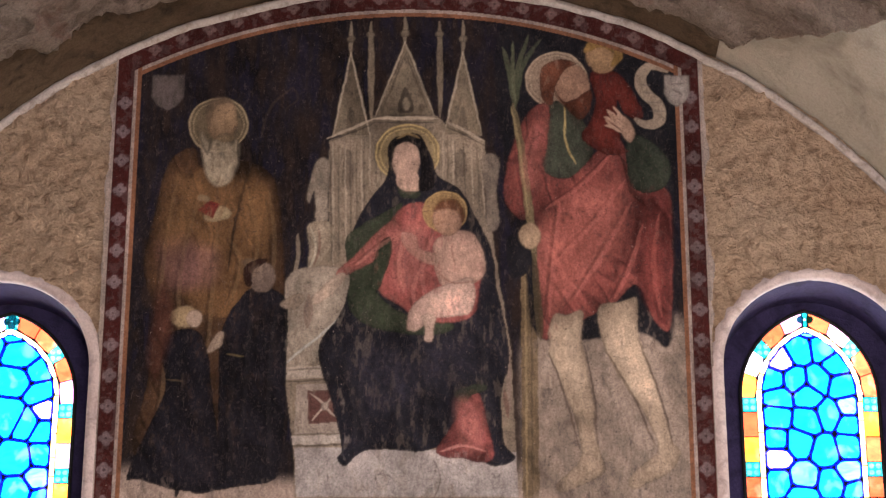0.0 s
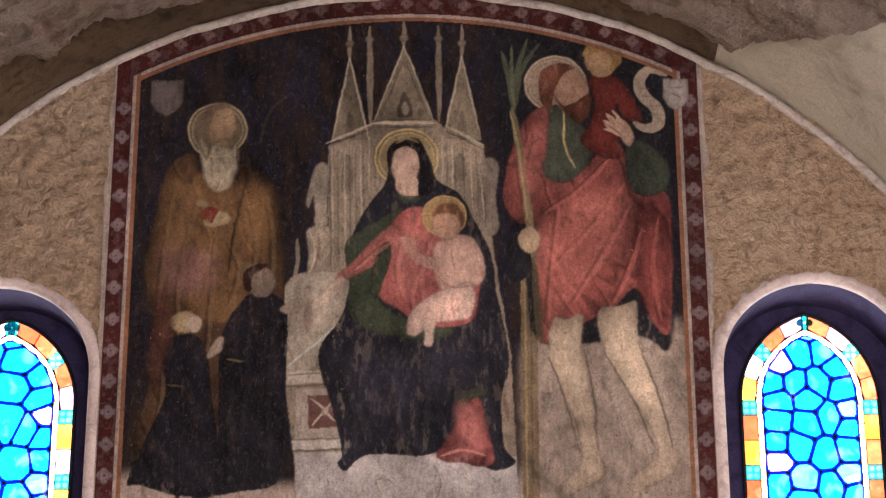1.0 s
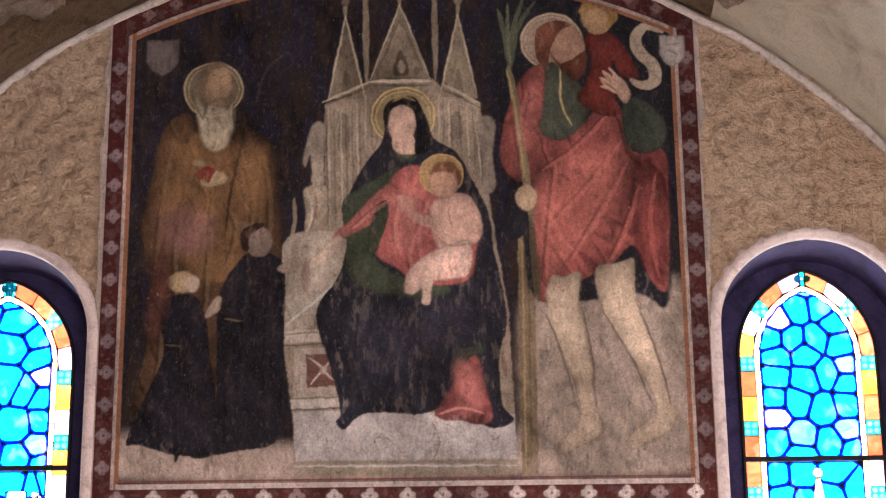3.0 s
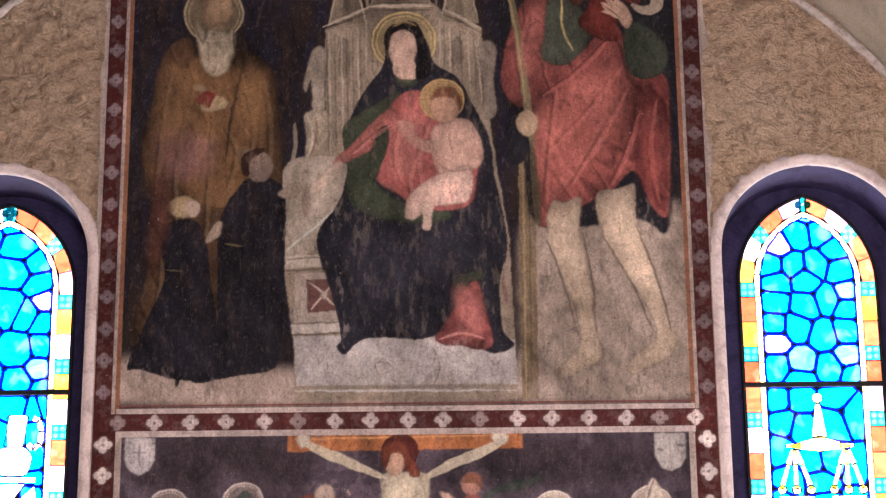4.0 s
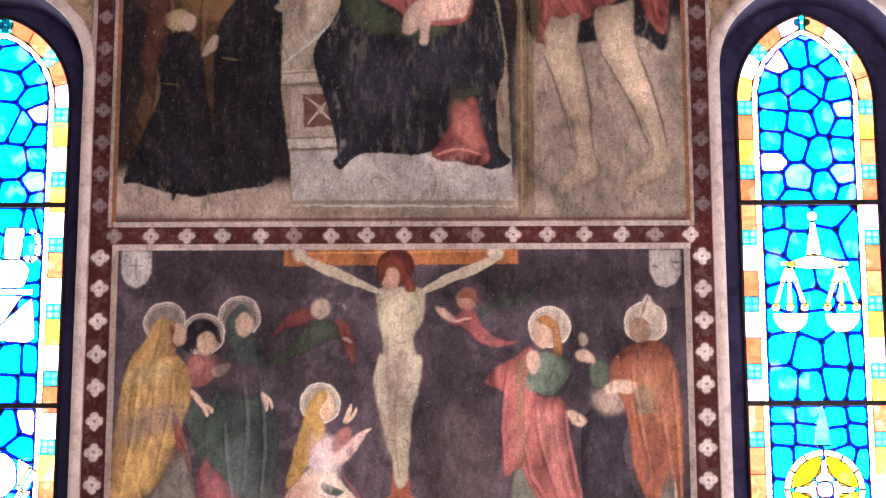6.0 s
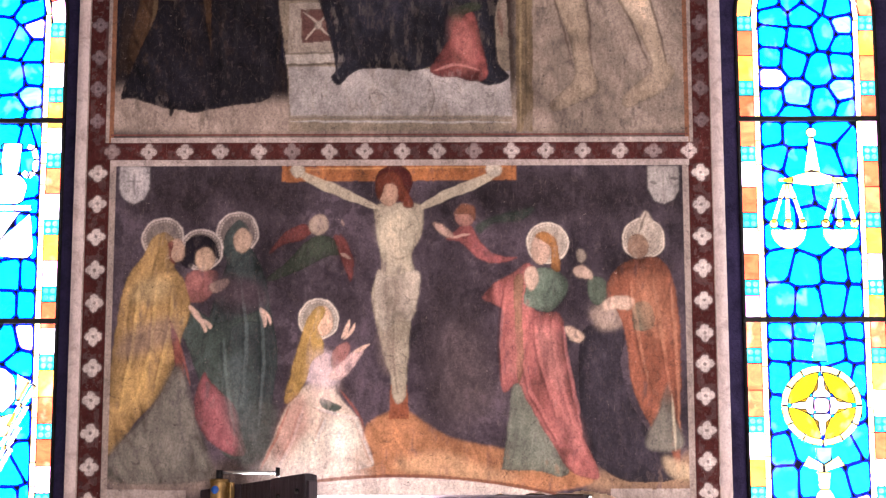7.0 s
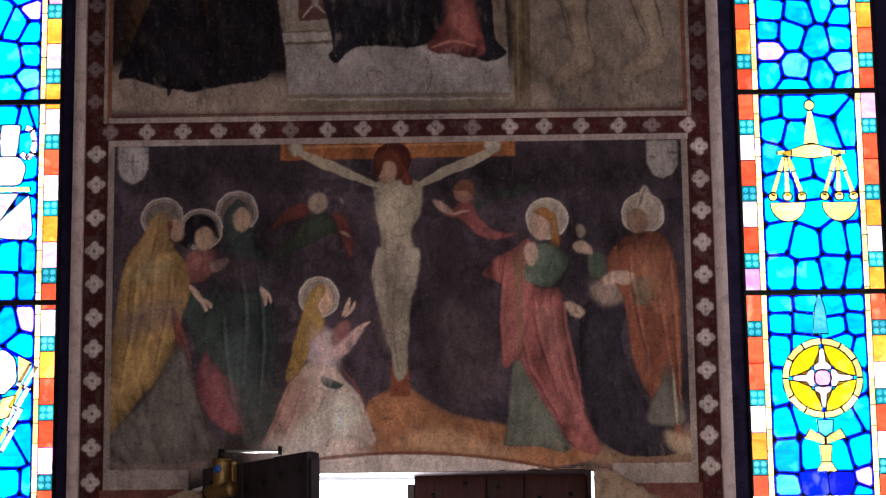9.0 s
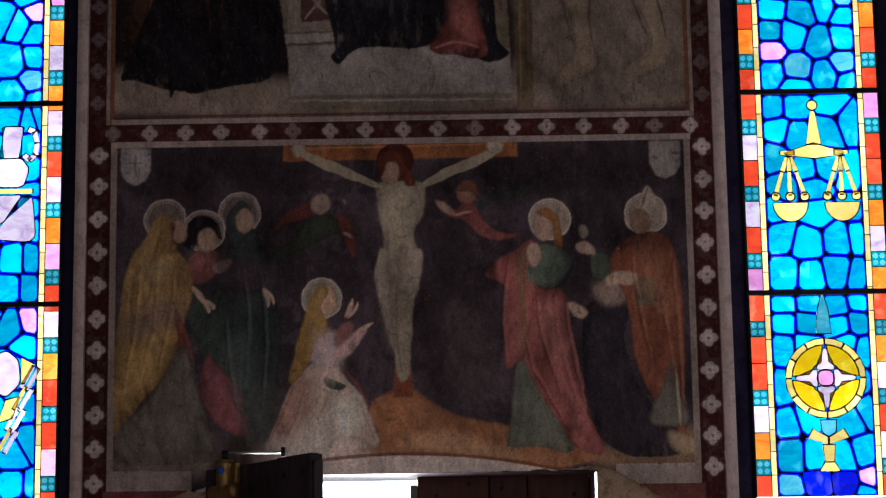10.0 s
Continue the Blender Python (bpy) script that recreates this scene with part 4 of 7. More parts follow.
def disc(x, z, rx, rz, tone, fold=0.1, rim=0.25, soft=1, alpha=1.0, turn=0.0, own=True):
    c, s = math.cos(radians(turn)), math.sin(radians(turn))
    blob([(x + rx * math.cos(a) * c - rz * math.sin(a) * s, z + rx * math.cos(a) * s + rz * math.sin(a) * c) for a in np.arange(0, 6.28, 0.524)], tone, fold, rim, soft, alpha, own=own)


def stroke(points, width, tone, alpha=0.8, taper=True, own=False):
    """A brush stroke along a curve, soft at its sides."""
    p = curve(points, False, 6) if len(points) > 2 else np.array(points, dtype=float)
    w = window_of(p, width * 2 + 0.01)
    x, z = WX[w], WZ[w]
    if x.size == 0:
        return
    best = np.zeros(x.shape)
    n = len(p) - 1
    for i, (a, b) in enumerate(zip(p, p[1:])):
        d = b - a
        t = np.clip(((x - a[0]) * d[0] + (z - a[1]) * d[1]) / max(d @ d, 1e-9), 0, 1)
        r = np.hypot(x - a[0] - t * d[0], z - a[1] - t * d[1])
        u = (i + t) / n
        half = width / 2 * (np.sqrt(np.clip(4 * u * (1 - u), 0.08, 1)) if taper else 1.0)
        best = np.maximum(best, np.clip(0.5 + (half - r) / CELL / 1.6, 0, 1))
    lay(w, best * alpha * np.clip(1.3 - RUB[w] * 0.6, 0, 1), paint(tone), own)


def halo(x, z, r, tone, edge):
    disc(x, z, r, r, tone, 0.1, 0.1)
    k = max(16, int(r * 420))
    stroke([(x + r * 0.97 * math.cos(a), z + r * 0.97 * math.sin(a)) for a in np.linspace(0, 6.2832, 25)], 0.008, edge, 0.75, False, True)
    for i in range(k):
        a = 6.2832 * i / k
        stroke([(x + r * 0.84 * math.cos(a), z + r * 0.84 * math.sin(a)), (x + r * 0.85 * math.cos(a + 0.03), z + r * 0.85 * math.sin(a + 0.03))], 0.006, edge, 0.6, False)


def drape(lines, dark, light, width=0.014, alpha=0.45):
    """Pairs of dark and light strokes that model folds."""
    for l in lines:
        ease = 0.45 if sum(lin(light)) < 0.25 else 0.8
        stroke(l, width * 0.8, dark, alpha * ease)
        stroke([(x + width * 0.9, z) for x, z in l], width * 1.1, light, alpha * ease * 0.7)


def rosette(x, z, r, tone):
    figure("painted_quatrefoil", "faded pale painted quatrefoil")
    for a in range(4):
        q = math.pi / 2 * a
        disc(x + 0.56 * r * math.cos(q), z + 0.56 * r * math.sin(q), r * 0.5, r * 0.5, tone, 0.1, 0.0, 0, 0.82)
    disc(x, z, r * 0.45, r * 0.45, tone, 0.1, 0.0, 0, 0.8)
    disc(x, z, r * 0.2, r * 0.2, "45282a", 0, 0, 0, 0.8)


def region(mask, tone, vary=0.5, own=True):
    lay((slice(None), slice(None)), mask.astype(float), paint(tone) * np.clip(1 + vary * 1.2 * PATCH + vary * FOLDS, 0.3, 2)[..., None], own)


def shield(x, z, w, h, tone):
    blob([(x - w / 2, z + h / 2), (x + w / 2, z + h / 2), (x + w / 2, z - h * 0.1), (x + w * 0.3, z - h * 0.38), (x, z - h / 2), (x - w * 0.3, z - h * 0.38), (x - w / 2, z - h * 0.1)], tone, 0.3, 0.2, 0, smooth=False)


ARC = np.hypot(CX, CZ - SPRING)               # distance from the vault's axis
AX = np.abs(CX)
BAND0, BAND1 = 3.972, 4.054                   # the red band between the two pictures

figure("painted_background", "worn plum-black ground of the upper picture")
region(CZ > BAND1, "2a2429", 1.3)
figure("painted_background", "worn plum-grey ground of the lower picture")
region(CZ < BAND0, "4d414a", 1.4)
# brown under-colour that shows through the dark grounds in upright streaks
BRUSH = fractal(CX * 3.0, CZ * 0.7, 7, 101, 5, 0.65)
lay((slice(None), slice(None)), np.clip((BRUSH - 0.5) * 5, 0, 0.75) * (CZ > BAND1), paint("3c2c24"), False)
lay((slice(None), slice(None)), np.clip((0.46 - BRUSH) * 5, 0, 0.6) * (CZ > BAND1), paint("26243c"), False)
lay((slice(None), slice(None)), np.clip((fractal(CX, CZ, 9, 113, 5, 0.7) - 0.52) * 6, 0, 0.5) * (CZ < BAND0), paint("2e2730"), False)

figure("painted_background", "pale lower ground behind the bare legs")
blob([(0.522, 4.885), (0.696, 4.950), (1.194, 4.989), (1.267, 4.369), (1.282, 4.143), (1.280, 4.099), (0.511, 4.101), (0.502, 4.371)], "7f7063", 0.5, 0.1, 6, 1)
blob([(-1.221, 4.299), (-0.939, 4.248), (-0.479, 4.247), (0.512, 4.220), (0.511, 4.101), (-1.211, 4.105)], "87766a", 0.4, 0, 6, 1)

figure("painted_throne", "pale grey painted stone throne with gothic gables")
DIM[0] = 0.66
blob([(-0.356, 5.839), (-0.197, 5.901), (-0.159, 5.966), (0.137, 5.964), (0.181, 5.908), (0.350, 5.842), (0.382, 5.366), (0.459, 4.833), (0.483, 4.170), (0.482, 4.101), (-0.471, 4.103), (-0.483, 4.398), (-0.536, 4.758), (-0.536, 5.047), (-0.439, 5.207), (-0.348, 5.423)], "8f7f6b", 0.4, 0.1, 1, 0.95, smooth=False)
blob([(-0.341, 5.862), (-0.262, 6.291), (-0.171, 5.867)], "857660", 0.3, 0.15, 1, 1, smooth=False)
blob([(-0.149, 5.963), (-0.012, 6.348), (0.124, 5.962)], "857660", 0.3, 0.15, 1, 1, smooth=False)
blob([(0.166, 5.871), (0.254, 6.288), (0.338, 5.859)], "857660", 0.3, 0.15, 1, 1, smooth=False)
stroke([(-0.172, 6.442), (-0.164, 5.937)], 0.028, "857660", 0.9, own=True)
stroke([(0.145, 6.441), (0.150, 5.956)], 0.028, "857660", 0.9, own=True)
stroke([(-0.262, 6.267), (-0.264, 6.442)], 0.018, "8a7b66", 0.9, own=False)
stroke([(-0.012, 6.324), (-0.013, 6.471)], 0.018, "8a7b66", 0.9, own=False)
stroke([(0.254, 6.265), (0.255, 6.446)], 0.018, "8a7b66", 0.9, own=False)
disc(-0.263, 6.355, 0.020, 0.018, "8a7b66")
disc(-0.012, 6.383, 0.020, 0.018, "8a7b66")
disc(0.255, 6.353, 0.020, 0.018, "8a7b66")
disc(-0.172, 6.378, 0.020, 0.016, "8a7b66")
disc(0.145, 6.376, 0.020, 0.016, "8a7b66")
stroke([(-0.338, 5.867), (-0.262, 6.285)], 0.010, "b5a48c", 0.6, own=False)
stroke([(-0.171, 5.867), (-0.262, 6.285)], 0.010, "b5a48c", 0.6, own=False)
stroke([(-0.146, 5.963), (-0.012, 6.336)], 0.010, "b5a48c", 0.6, own=False)
stroke([(0.124, 5.962), (-0.012, 6.336)], 0.010, "b5a48c", 0.6, own=False)
stroke([(0.168, 5.871), (0.254, 6.283)], 0.010, "b5a48c", 0.6, own=False)
stroke([(0.338, 5.865), (0.254, 6.283)], 0.010, "b5a48c", 0.6, own=False)
stroke([(-0.118, 5.980), (-0.011, 6.278)], 0.008, "5c5042", 0.7, own=False)
stroke([(0.099, 5.979), (-0.011, 6.278)], 0.008, "5c5042", 0.7, own=False)
blob([(-0.041, 5.985), (-0.031, 6.065), (-0.011, 6.108), (0.013, 6.065), (0.026, 5.985)], "4a4038", 0.2, 0.1, 1, 0.8)
disc(-0.007, 6.022, 0.018, 0.037, "a09078")
blob([(-0.277, 5.881), (-0.273, 5.966), (-0.258, 6.009), (-0.239, 5.966), (-0.233, 5.881)], "5c5042", 0.2, 0.1, 1, 0.6)
blob([(0.232, 5.871), (0.238, 5.964), (0.253, 6.007), (0.269, 5.964), (0.276, 5.871)], "5c5042", 0.2, 0.1, 1, 0.6)
stroke([(-0.363, 5.850), (-0.159, 5.946)], 0.015, "b0a08a", 0.7, own=False)
stroke([(0.350, 5.836), (0.176, 5.933)], 0.015, "b0a08a", 0.7, own=False)
stroke([(-0.159, 5.951), (0.137, 5.950)], 0.018, "b0a08a", 0.7, own=False)
stroke([(-0.311, 5.805), (-0.302, 5.233)], 0.008, "5c5042", 0.5, own=False)
stroke([(-0.230, 5.839), (-0.223, 5.314)], 0.008, "5c5042", 0.5, own=False)
stroke([(-0.197, 5.853), (-0.192, 5.477)], 0.008, "5c5042", 0.5, own=False)
stroke([(0.181, 5.865), (0.186, 5.614)], 0.008, "5c5042", 0.5, own=False)
stroke([(0.217, 5.837), (0.221, 5.586)], 0.008, "5c5042", 0.5, own=False)
stroke([(0.317, 5.803), (0.327, 5.476)], 0.008, "5c5042", 0.5, own=False)
stroke([(-0.337, 5.825), (-0.327, 5.233)], 0.010, "b0a08a", 0.5, own=False)
stroke([(-0.171, 5.881), (-0.168, 5.615)], 0.010, "b0a08a", 0.5, own=False)
stroke([(0.163, 5.879), (0.163, 5.642)], 0.010, "b0a08a", 0.5, own=False)
stroke([(0.335, 5.803), (0.348, 5.476)], 0.010, "b0a08a", 0.5, own=False)
blob([(-0.288, 5.615), (-0.290, 5.741), (-0.270, 5.797), (-0.244, 5.741), (-0.242, 5.615)], "6f6152", 0.2, 0.1, 1, 0.7)
blob([(0.216, 5.669), (0.217, 5.753), (0.240, 5.803), (0.268, 5.753), (0.267, 5.669)], "6f6152", 0.2, 0.1, 1, 0.7)
stroke([(-0.145, 5.881), (-0.144, 5.698)], 0.008, "7c6d5a", 0.5, own=False)
stroke([(0.124, 5.880), (0.130, 5.725)], 0.008, "7c6d5a", 0.5, own=False)
blob([(-0.405, 5.741), (-0.362, 5.749), (-0.345, 5.699), (-0.353, 5.560), (-0.356, 5.445), (-0.406, 5.437), (-0.415, 5.588), (-0.439, 5.533), (-0.452, 5.575), (-0.432, 5.671)], "9a8c7a", 0.5, 0.2, 1, 1)
disc(-0.379, 5.727, 0.023, 0.029, "a09280")
blob([(0.334, 5.738), (0.375, 5.775), (0.416, 5.738), (0.404, 5.585), (0.413, 5.421), (0.362, 5.407), (0.348, 5.586)], "87796a", 0.5, 0.2, 1, 1)
disc(0.385, 5.747, 0.020, 0.026, "8e8070")
blob([(-0.442, 5.429), (-0.336, 5.434), (-0.329, 5.341), (-0.387, 5.233), (-0.439, 5.180), (-0.434, 5.315)], "a3937c", 0.5, 0.2, 1, 1)
stroke([(-0.486, 5.383), (-0.484, 5.288), (-0.500, 5.100)], 0.018, "8c7e6a", 0.8, own=False)
stroke([(-0.431, 5.418), (-0.404, 5.315), (-0.439, 5.193)], 0.010, "b8a892", 0.6, own=False)
stroke([(-0.393, 5.410), (-0.389, 5.315), (-0.412, 5.234)], 0.013, "7a3a34", 0.5, own=False)
blob([(-0.514, 5.194), (-0.276, 5.212), (-0.243, 4.993), (-0.333, 4.861), (-0.393, 4.783), (-0.536, 4.752), (-0.547, 4.994)], "a09280", 0.4, 0.2, 1, 1)
stroke([(-0.429, 5.086), (-0.434, 4.941)], 0.040, "7c5a50", 0.5, own=True)
stroke([(-0.529, 4.771), (-0.395, 4.888), (-0.298, 4.980)], 0.013, "c0b2a2", 0.6, own=False)
blob([(-0.533, 4.758), (-0.339, 4.762), (-0.318, 4.710), (-0.532, 4.701)], "a89a8a", 0.3, 0.1, 1, 1, smooth=False)
blob([(-0.477, 4.680), (-0.248, 4.679), (-0.240, 4.448), (-0.479, 4.449)], "9c8e80", 0.3, 0.1, 1, 1, smooth=False)
blob([(-0.427, 4.649), (-0.292, 4.653), (-0.270, 4.504), (-0.424, 4.500)], "6f3a34", 0.4, 0.1, 1, 0.9, smooth=False)
stroke([(-0.415, 4.638), (-0.285, 4.515)], 0.010, "b0a090", 0.8, own=False)
stroke([(-0.407, 4.515), (-0.297, 4.643)], 0.010, "b0a090", 0.8, own=False)
disc(-0.352, 4.576, 0.018, 0.018, "b0a090")
blob([(-0.489, 4.444), (-0.228, 4.448), (-0.220, 4.408), (-0.488, 4.403)], "b0a498", 0.3, 0.1, 1, 1, smooth=False)
blob([(-0.478, 4.393), (0.476, 4.371), (0.483, 4.170), (-0.468, 4.172)], "a39a95", 0.3, 0.1, 1, 1, smooth=False)
stroke([(-0.468, 4.167), (0.478, 4.160)], 0.008, "8a7f78", 0.6, own=False)
stroke([(-0.467, 4.148), (0.478, 4.140)], 0.010, "c2b8b0", 0.5, own=False)
stroke([(-0.472, 4.163), (0.483, 4.160)], 0.008, "6f6560", 0.6, own=False)
stroke([(0.121, 4.334), (0.150, 4.246), (0.126, 4.171), (0.133, 4.161)], 0.005, "5c4a44", 0.8, own=False)
stroke([(0.447, 4.833), (0.451, 4.549)], 0.020, "8a7468", 0.6, own=False)
stroke([(0.428, 4.651), (0.443, 4.523)], 0.020, "7c4a40", 0.5, own=False)
blob([(0.506, 5.231), (0.577, 5.230), (0.573, 4.101), (0.501, 4.101)], "7f6a4a", 0.4, 0.1, 1, 0.9, smooth=False)
stroke([(0.551, 5.204), (0.544, 4.101)], 0.008, "4f4634", 0.5, own=False)
stroke([(0.526, 5.204), (0.520, 4.101)], 0.010, "a08a60", 0.5, own=False)
stroke([(-0.329, 4.259), (-0.310, 4.259)], 0.008, "8a7b70", 0.8, own=False)
stroke([(-0.335, 4.277), (-0.331, 4.242)], 0.008, "6f6560", 0.8, own=False)
stroke([(-0.129, 4.277), (-0.126, 4.246)], 0.008, "6f6560", 0.8, own=False)
stroke([(-0.080, 4.271), (-0.056, 4.251)], 0.008, "6f6560", 0.8, own=False)
stroke([(-0.350, 5.822), (-0.332, 5.233)], 0.008, "5c5042", 0.6, own=False)
stroke([(-0.260, 5.833), (-0.247, 5.260)], 0.008, "5c5042", 0.6, own=False)
stroke([(-0.137, 5.838), (-0.135, 5.615)], 0.005, "5c5042", 0.6, own=False)
stroke([(-0.117, 5.844), (-0.115, 5.643)], 0.005, "5c5042", 0.6, own=False)
stroke([(0.109, 5.849), (0.119, 5.697)], 0.005, "5c5042", 0.6, own=False)
stroke([(0.137, 5.849), (0.145, 5.669)], 0.005, "5c5042", 0.6, own=False)
stroke([(-0.281, 5.822), (-0.272, 5.260)], 0.008, "b0a08a", 0.6, own=False)
stroke([(-0.209, 5.844), (-0.198, 5.341)], 0.008, "b0a08a", 0.6, own=False)
stroke([(0.207, 5.848), (0.209, 5.614)], 0.008, "b0a08a", 0.6, own=False)
stroke([(0.289, 5.820), (0.297, 5.531)], 0.008, "b0a08a", 0.6, own=False)
stroke([(0.253, 5.837), (0.262, 5.558)], 0.008, "5c5042", 0.6, own=False)
stroke([(-0.355, 5.833), (-0.159, 5.923)], 0.008, "4a4038", 0.7, own=False)
stroke([(0.350, 5.814), (0.176, 5.910)], 0.008, "4a4038", 0.7, own=False)
stroke([(-0.154, 5.929), (0.135, 5.928)], 0.008, "4a4038", 0.7, own=False)
stroke([(-0.139, 5.991), (-0.012, 6.301)], 0.005, "5c5042", 0.6, own=False)
stroke([(0.119, 5.990), (-0.012, 6.301)], 0.005, "5c5042", 0.6, own=False)
stroke([(-0.528, 4.742), (-0.331, 4.752)], 0.008, "4a4038", 0.6, own=False)
stroke([(-0.527, 4.690), (-0.313, 4.700)], 0.008, "4a4038", 0.6, own=False)
stroke([(-0.483, 4.398), (-0.220, 4.403)], 0.008, "4a4038", 0.6, own=False)
stroke([(-0.479, 4.449), (-0.235, 4.453)], 0.008, "4a4038", 0.5, own=False)
stroke([(-0.547, 4.994), (-0.521, 4.771)], 0.008, "4a4038", 0.6, own=False)
stroke([(-0.251, 5.193), (-0.243, 4.993)], 0.008, "4a4038", 0.5, own=False)

DIM[0] = 0.78
figure("painted_robed_figure", "plain bearded shape in a worn brown cowl with a pale halo")
blob([(-0.966, 5.808), (-1.078, 5.730), (-1.136, 5.453), (-1.169, 5.236), (-1.115, 4.995), (-1.125, 4.681), (-1.174, 4.375), (-0.964, 4.248), (-0.649, 4.248), (-0.611, 4.628), (-0.542, 4.994), (-0.564, 5.451), (-0.610, 5.667), (-0.740, 5.742), (-0.770, 5.701), (-0.856, 5.604), (-0.936, 5.701)], "5a3f27", 0.8, 0.35, 1, 0.95)
blob([(-0.949, 5.701), (-0.769, 5.673), (-0.612, 5.561), (-0.628, 5.207), (-0.746, 4.994), (-0.973, 5.048), (-1.087, 5.371)], "7a5833", 0.6, 0.3, 3, 0.75)
blob([(-1.111, 5.344), (-0.961, 5.371), (-0.927, 5.155), (-1.051, 5.128)], "6f4c45", 0.5, 0.2, 5, 0.75)
halo(-0.862, 5.920, 0.136, "6e6048", "9a8868")
disc(-0.845, 5.945, 0.070, 0.110, "977a5a")
blob([(-0.923, 5.968), (-0.905, 6.040), (-0.846, 6.062), (-0.801, 6.033), (-0.853, 6.022), (-0.887, 5.982), (-0.900, 5.903)], "6f5c48", 0.3, 0.1, 2, 0.8)
blob([(-0.940, 5.883), (-0.898, 5.841), (-0.774, 5.846), (-0.761, 5.742), (-0.798, 5.639), (-0.859, 5.617), (-0.912, 5.687)], "94866f", 0.8, 0.2, 2, 1)
disc(-0.826, 5.855, 0.040, 0.024, "97805f")
drape([[(-1.050, 5.674), (-1.087, 5.371), (-1.110, 5.048)], [(-0.944, 5.590), (-1.008, 5.289), (-1.020, 4.995), (-0.980, 4.629)], [(-0.862, 5.425), (-0.875, 5.101), (-0.888, 4.785)], [(-0.741, 5.617), (-0.683, 5.370), (-0.700, 5.100)], [(-0.639, 5.589), (-0.606, 5.342), (-0.614, 5.154)], [(-0.809, 5.370), (-0.754, 5.235), (-0.798, 5.048)], [(-1.065, 4.890), (-1.078, 4.630), (-1.115, 4.375)]], "2f241a", "7d6848", 0.018, 0.5)
blob([(-0.909, 5.474), (-0.852, 5.518), (-0.793, 5.501), (-0.800, 5.458), (-0.883, 5.441)], "93805f", 0.3, 0.2, 1, 1)
blob([(-0.936, 5.502), (-0.887, 5.548), (-0.835, 5.529), (-0.873, 5.458)], "7d2a22", 0.2, 0.1, 1, 1, smooth=False)
blob([(-0.931, 5.576), (-0.887, 5.562), (-0.896, 5.540), (-0.943, 5.551)], "8f7c5f", 0.3, 0.2, 1, 0.8)
blob([(-0.725, 5.262), (-0.628, 5.234), (-0.601, 5.154), (-0.701, 5.154)], "857058", 0.3, 0.2, 2, 0.8)
stroke([(-0.702, 5.742), (-0.762, 5.479), (-0.793, 5.208)], 0.013, "33271e", 0.8, own=False)
stroke([(-0.667, 5.854), (-0.625, 6.010), (-0.524, 6.110)], 0.013, "544536", 0.5, own=False)
stroke([(-0.524, 6.110), (-0.502, 6.052), (-0.560, 5.995)], 0.010, "544536", 0.45, own=False)

figure("painted_shield", "faded grey painted shield")
shield(-1.098, 6.083, 0.151, 0.179, "665b57")

figure("painted_kneeling_figure", "plain dark kneeling robed shape with folded hands")
blob([(-0.729, 5.087), (-0.663, 5.132), (-0.575, 5.113), (-0.523, 5.033), (-0.522, 4.784), (-0.523, 4.526), (-0.548, 4.298), (-0.673, 4.248), (-0.795, 4.261), (-0.813, 4.629), (-0.813, 4.915)], "2d2a34", 0.7, 0.25, 1, 1)
blob([(-1.195, 4.262), (-1.014, 4.286), (-0.984, 4.169), (-0.944, 4.248), (-0.901, 4.186), (-0.720, 4.218), (-0.576, 4.243), (-0.541, 4.310), (-0.605, 4.399), (-1.018, 4.374)], "2e2b34", 0.6, 0.2, 1, 1)
disc(-0.639, 5.175, 0.060, 0.073, "8d7869")
blob([(-0.713, 5.141), (-0.724, 5.221), (-0.667, 5.261), (-0.617, 5.256), (-0.678, 5.208), (-0.686, 5.140)], "4c2f28", 0.4, 0.2, 1, 1)
blob([(-0.556, 5.047), (-0.487, 5.100), (-0.449, 5.073), (-0.498, 5.020)], "a28e7a", 0.3, 0.2, 1, 1)
drape([[(-0.697, 5.021), (-0.714, 4.758), (-0.726, 4.374)], [(-0.597, 4.994), (-0.613, 4.680), (-0.602, 4.323)], [(-0.986, 4.785), (-1.000, 4.527), (-1.038, 4.274)], [(-0.911, 4.759), (-0.901, 4.501), (-0.891, 4.248)], [(-0.764, 4.784), (-0.780, 4.526), (-0.759, 4.273)]], "161316", "45403f", 0.020, 0.5)
stroke([(-0.785, 4.816), (-0.710, 4.805)], 0.010, "7a6a40", 0.7, own=False)

figure("painted_kneeling_figure", "plain smaller dark kneeling shape")
blob([(-1.041, 4.911), (-0.930, 4.929), (-0.870, 4.837), (-0.847, 4.681), (-0.814, 4.475), (-0.770, 4.248), (-0.937, 4.198), (-1.145, 4.249), (-1.195, 4.262), (-1.115, 4.476), (-1.050, 4.655), (-1.067, 4.811)], "2b2832", 0.7, 0.25, 1, 1)
disc(-0.975, 4.990, 0.068, 0.052, "957f5c")
disc(-0.933, 4.982, 0.035, 0.042, "a08a78")
blob([(-0.870, 4.842), (-0.830, 4.915), (-0.798, 4.915), (-0.811, 4.858), (-0.859, 4.824)], "9a8672", 0.3, 0.2, 1, 1)
stroke([(-1.045, 4.702), (-0.970, 4.691)], 0.008, "6f5f40", 0.6, own=False)
blob([(-1.090, 5.155), (-1.020, 4.995), (-1.061, 4.785), (-1.093, 4.681), (-1.132, 4.838)], "5e352a", 0.5, 0.2, 4, 0.75)

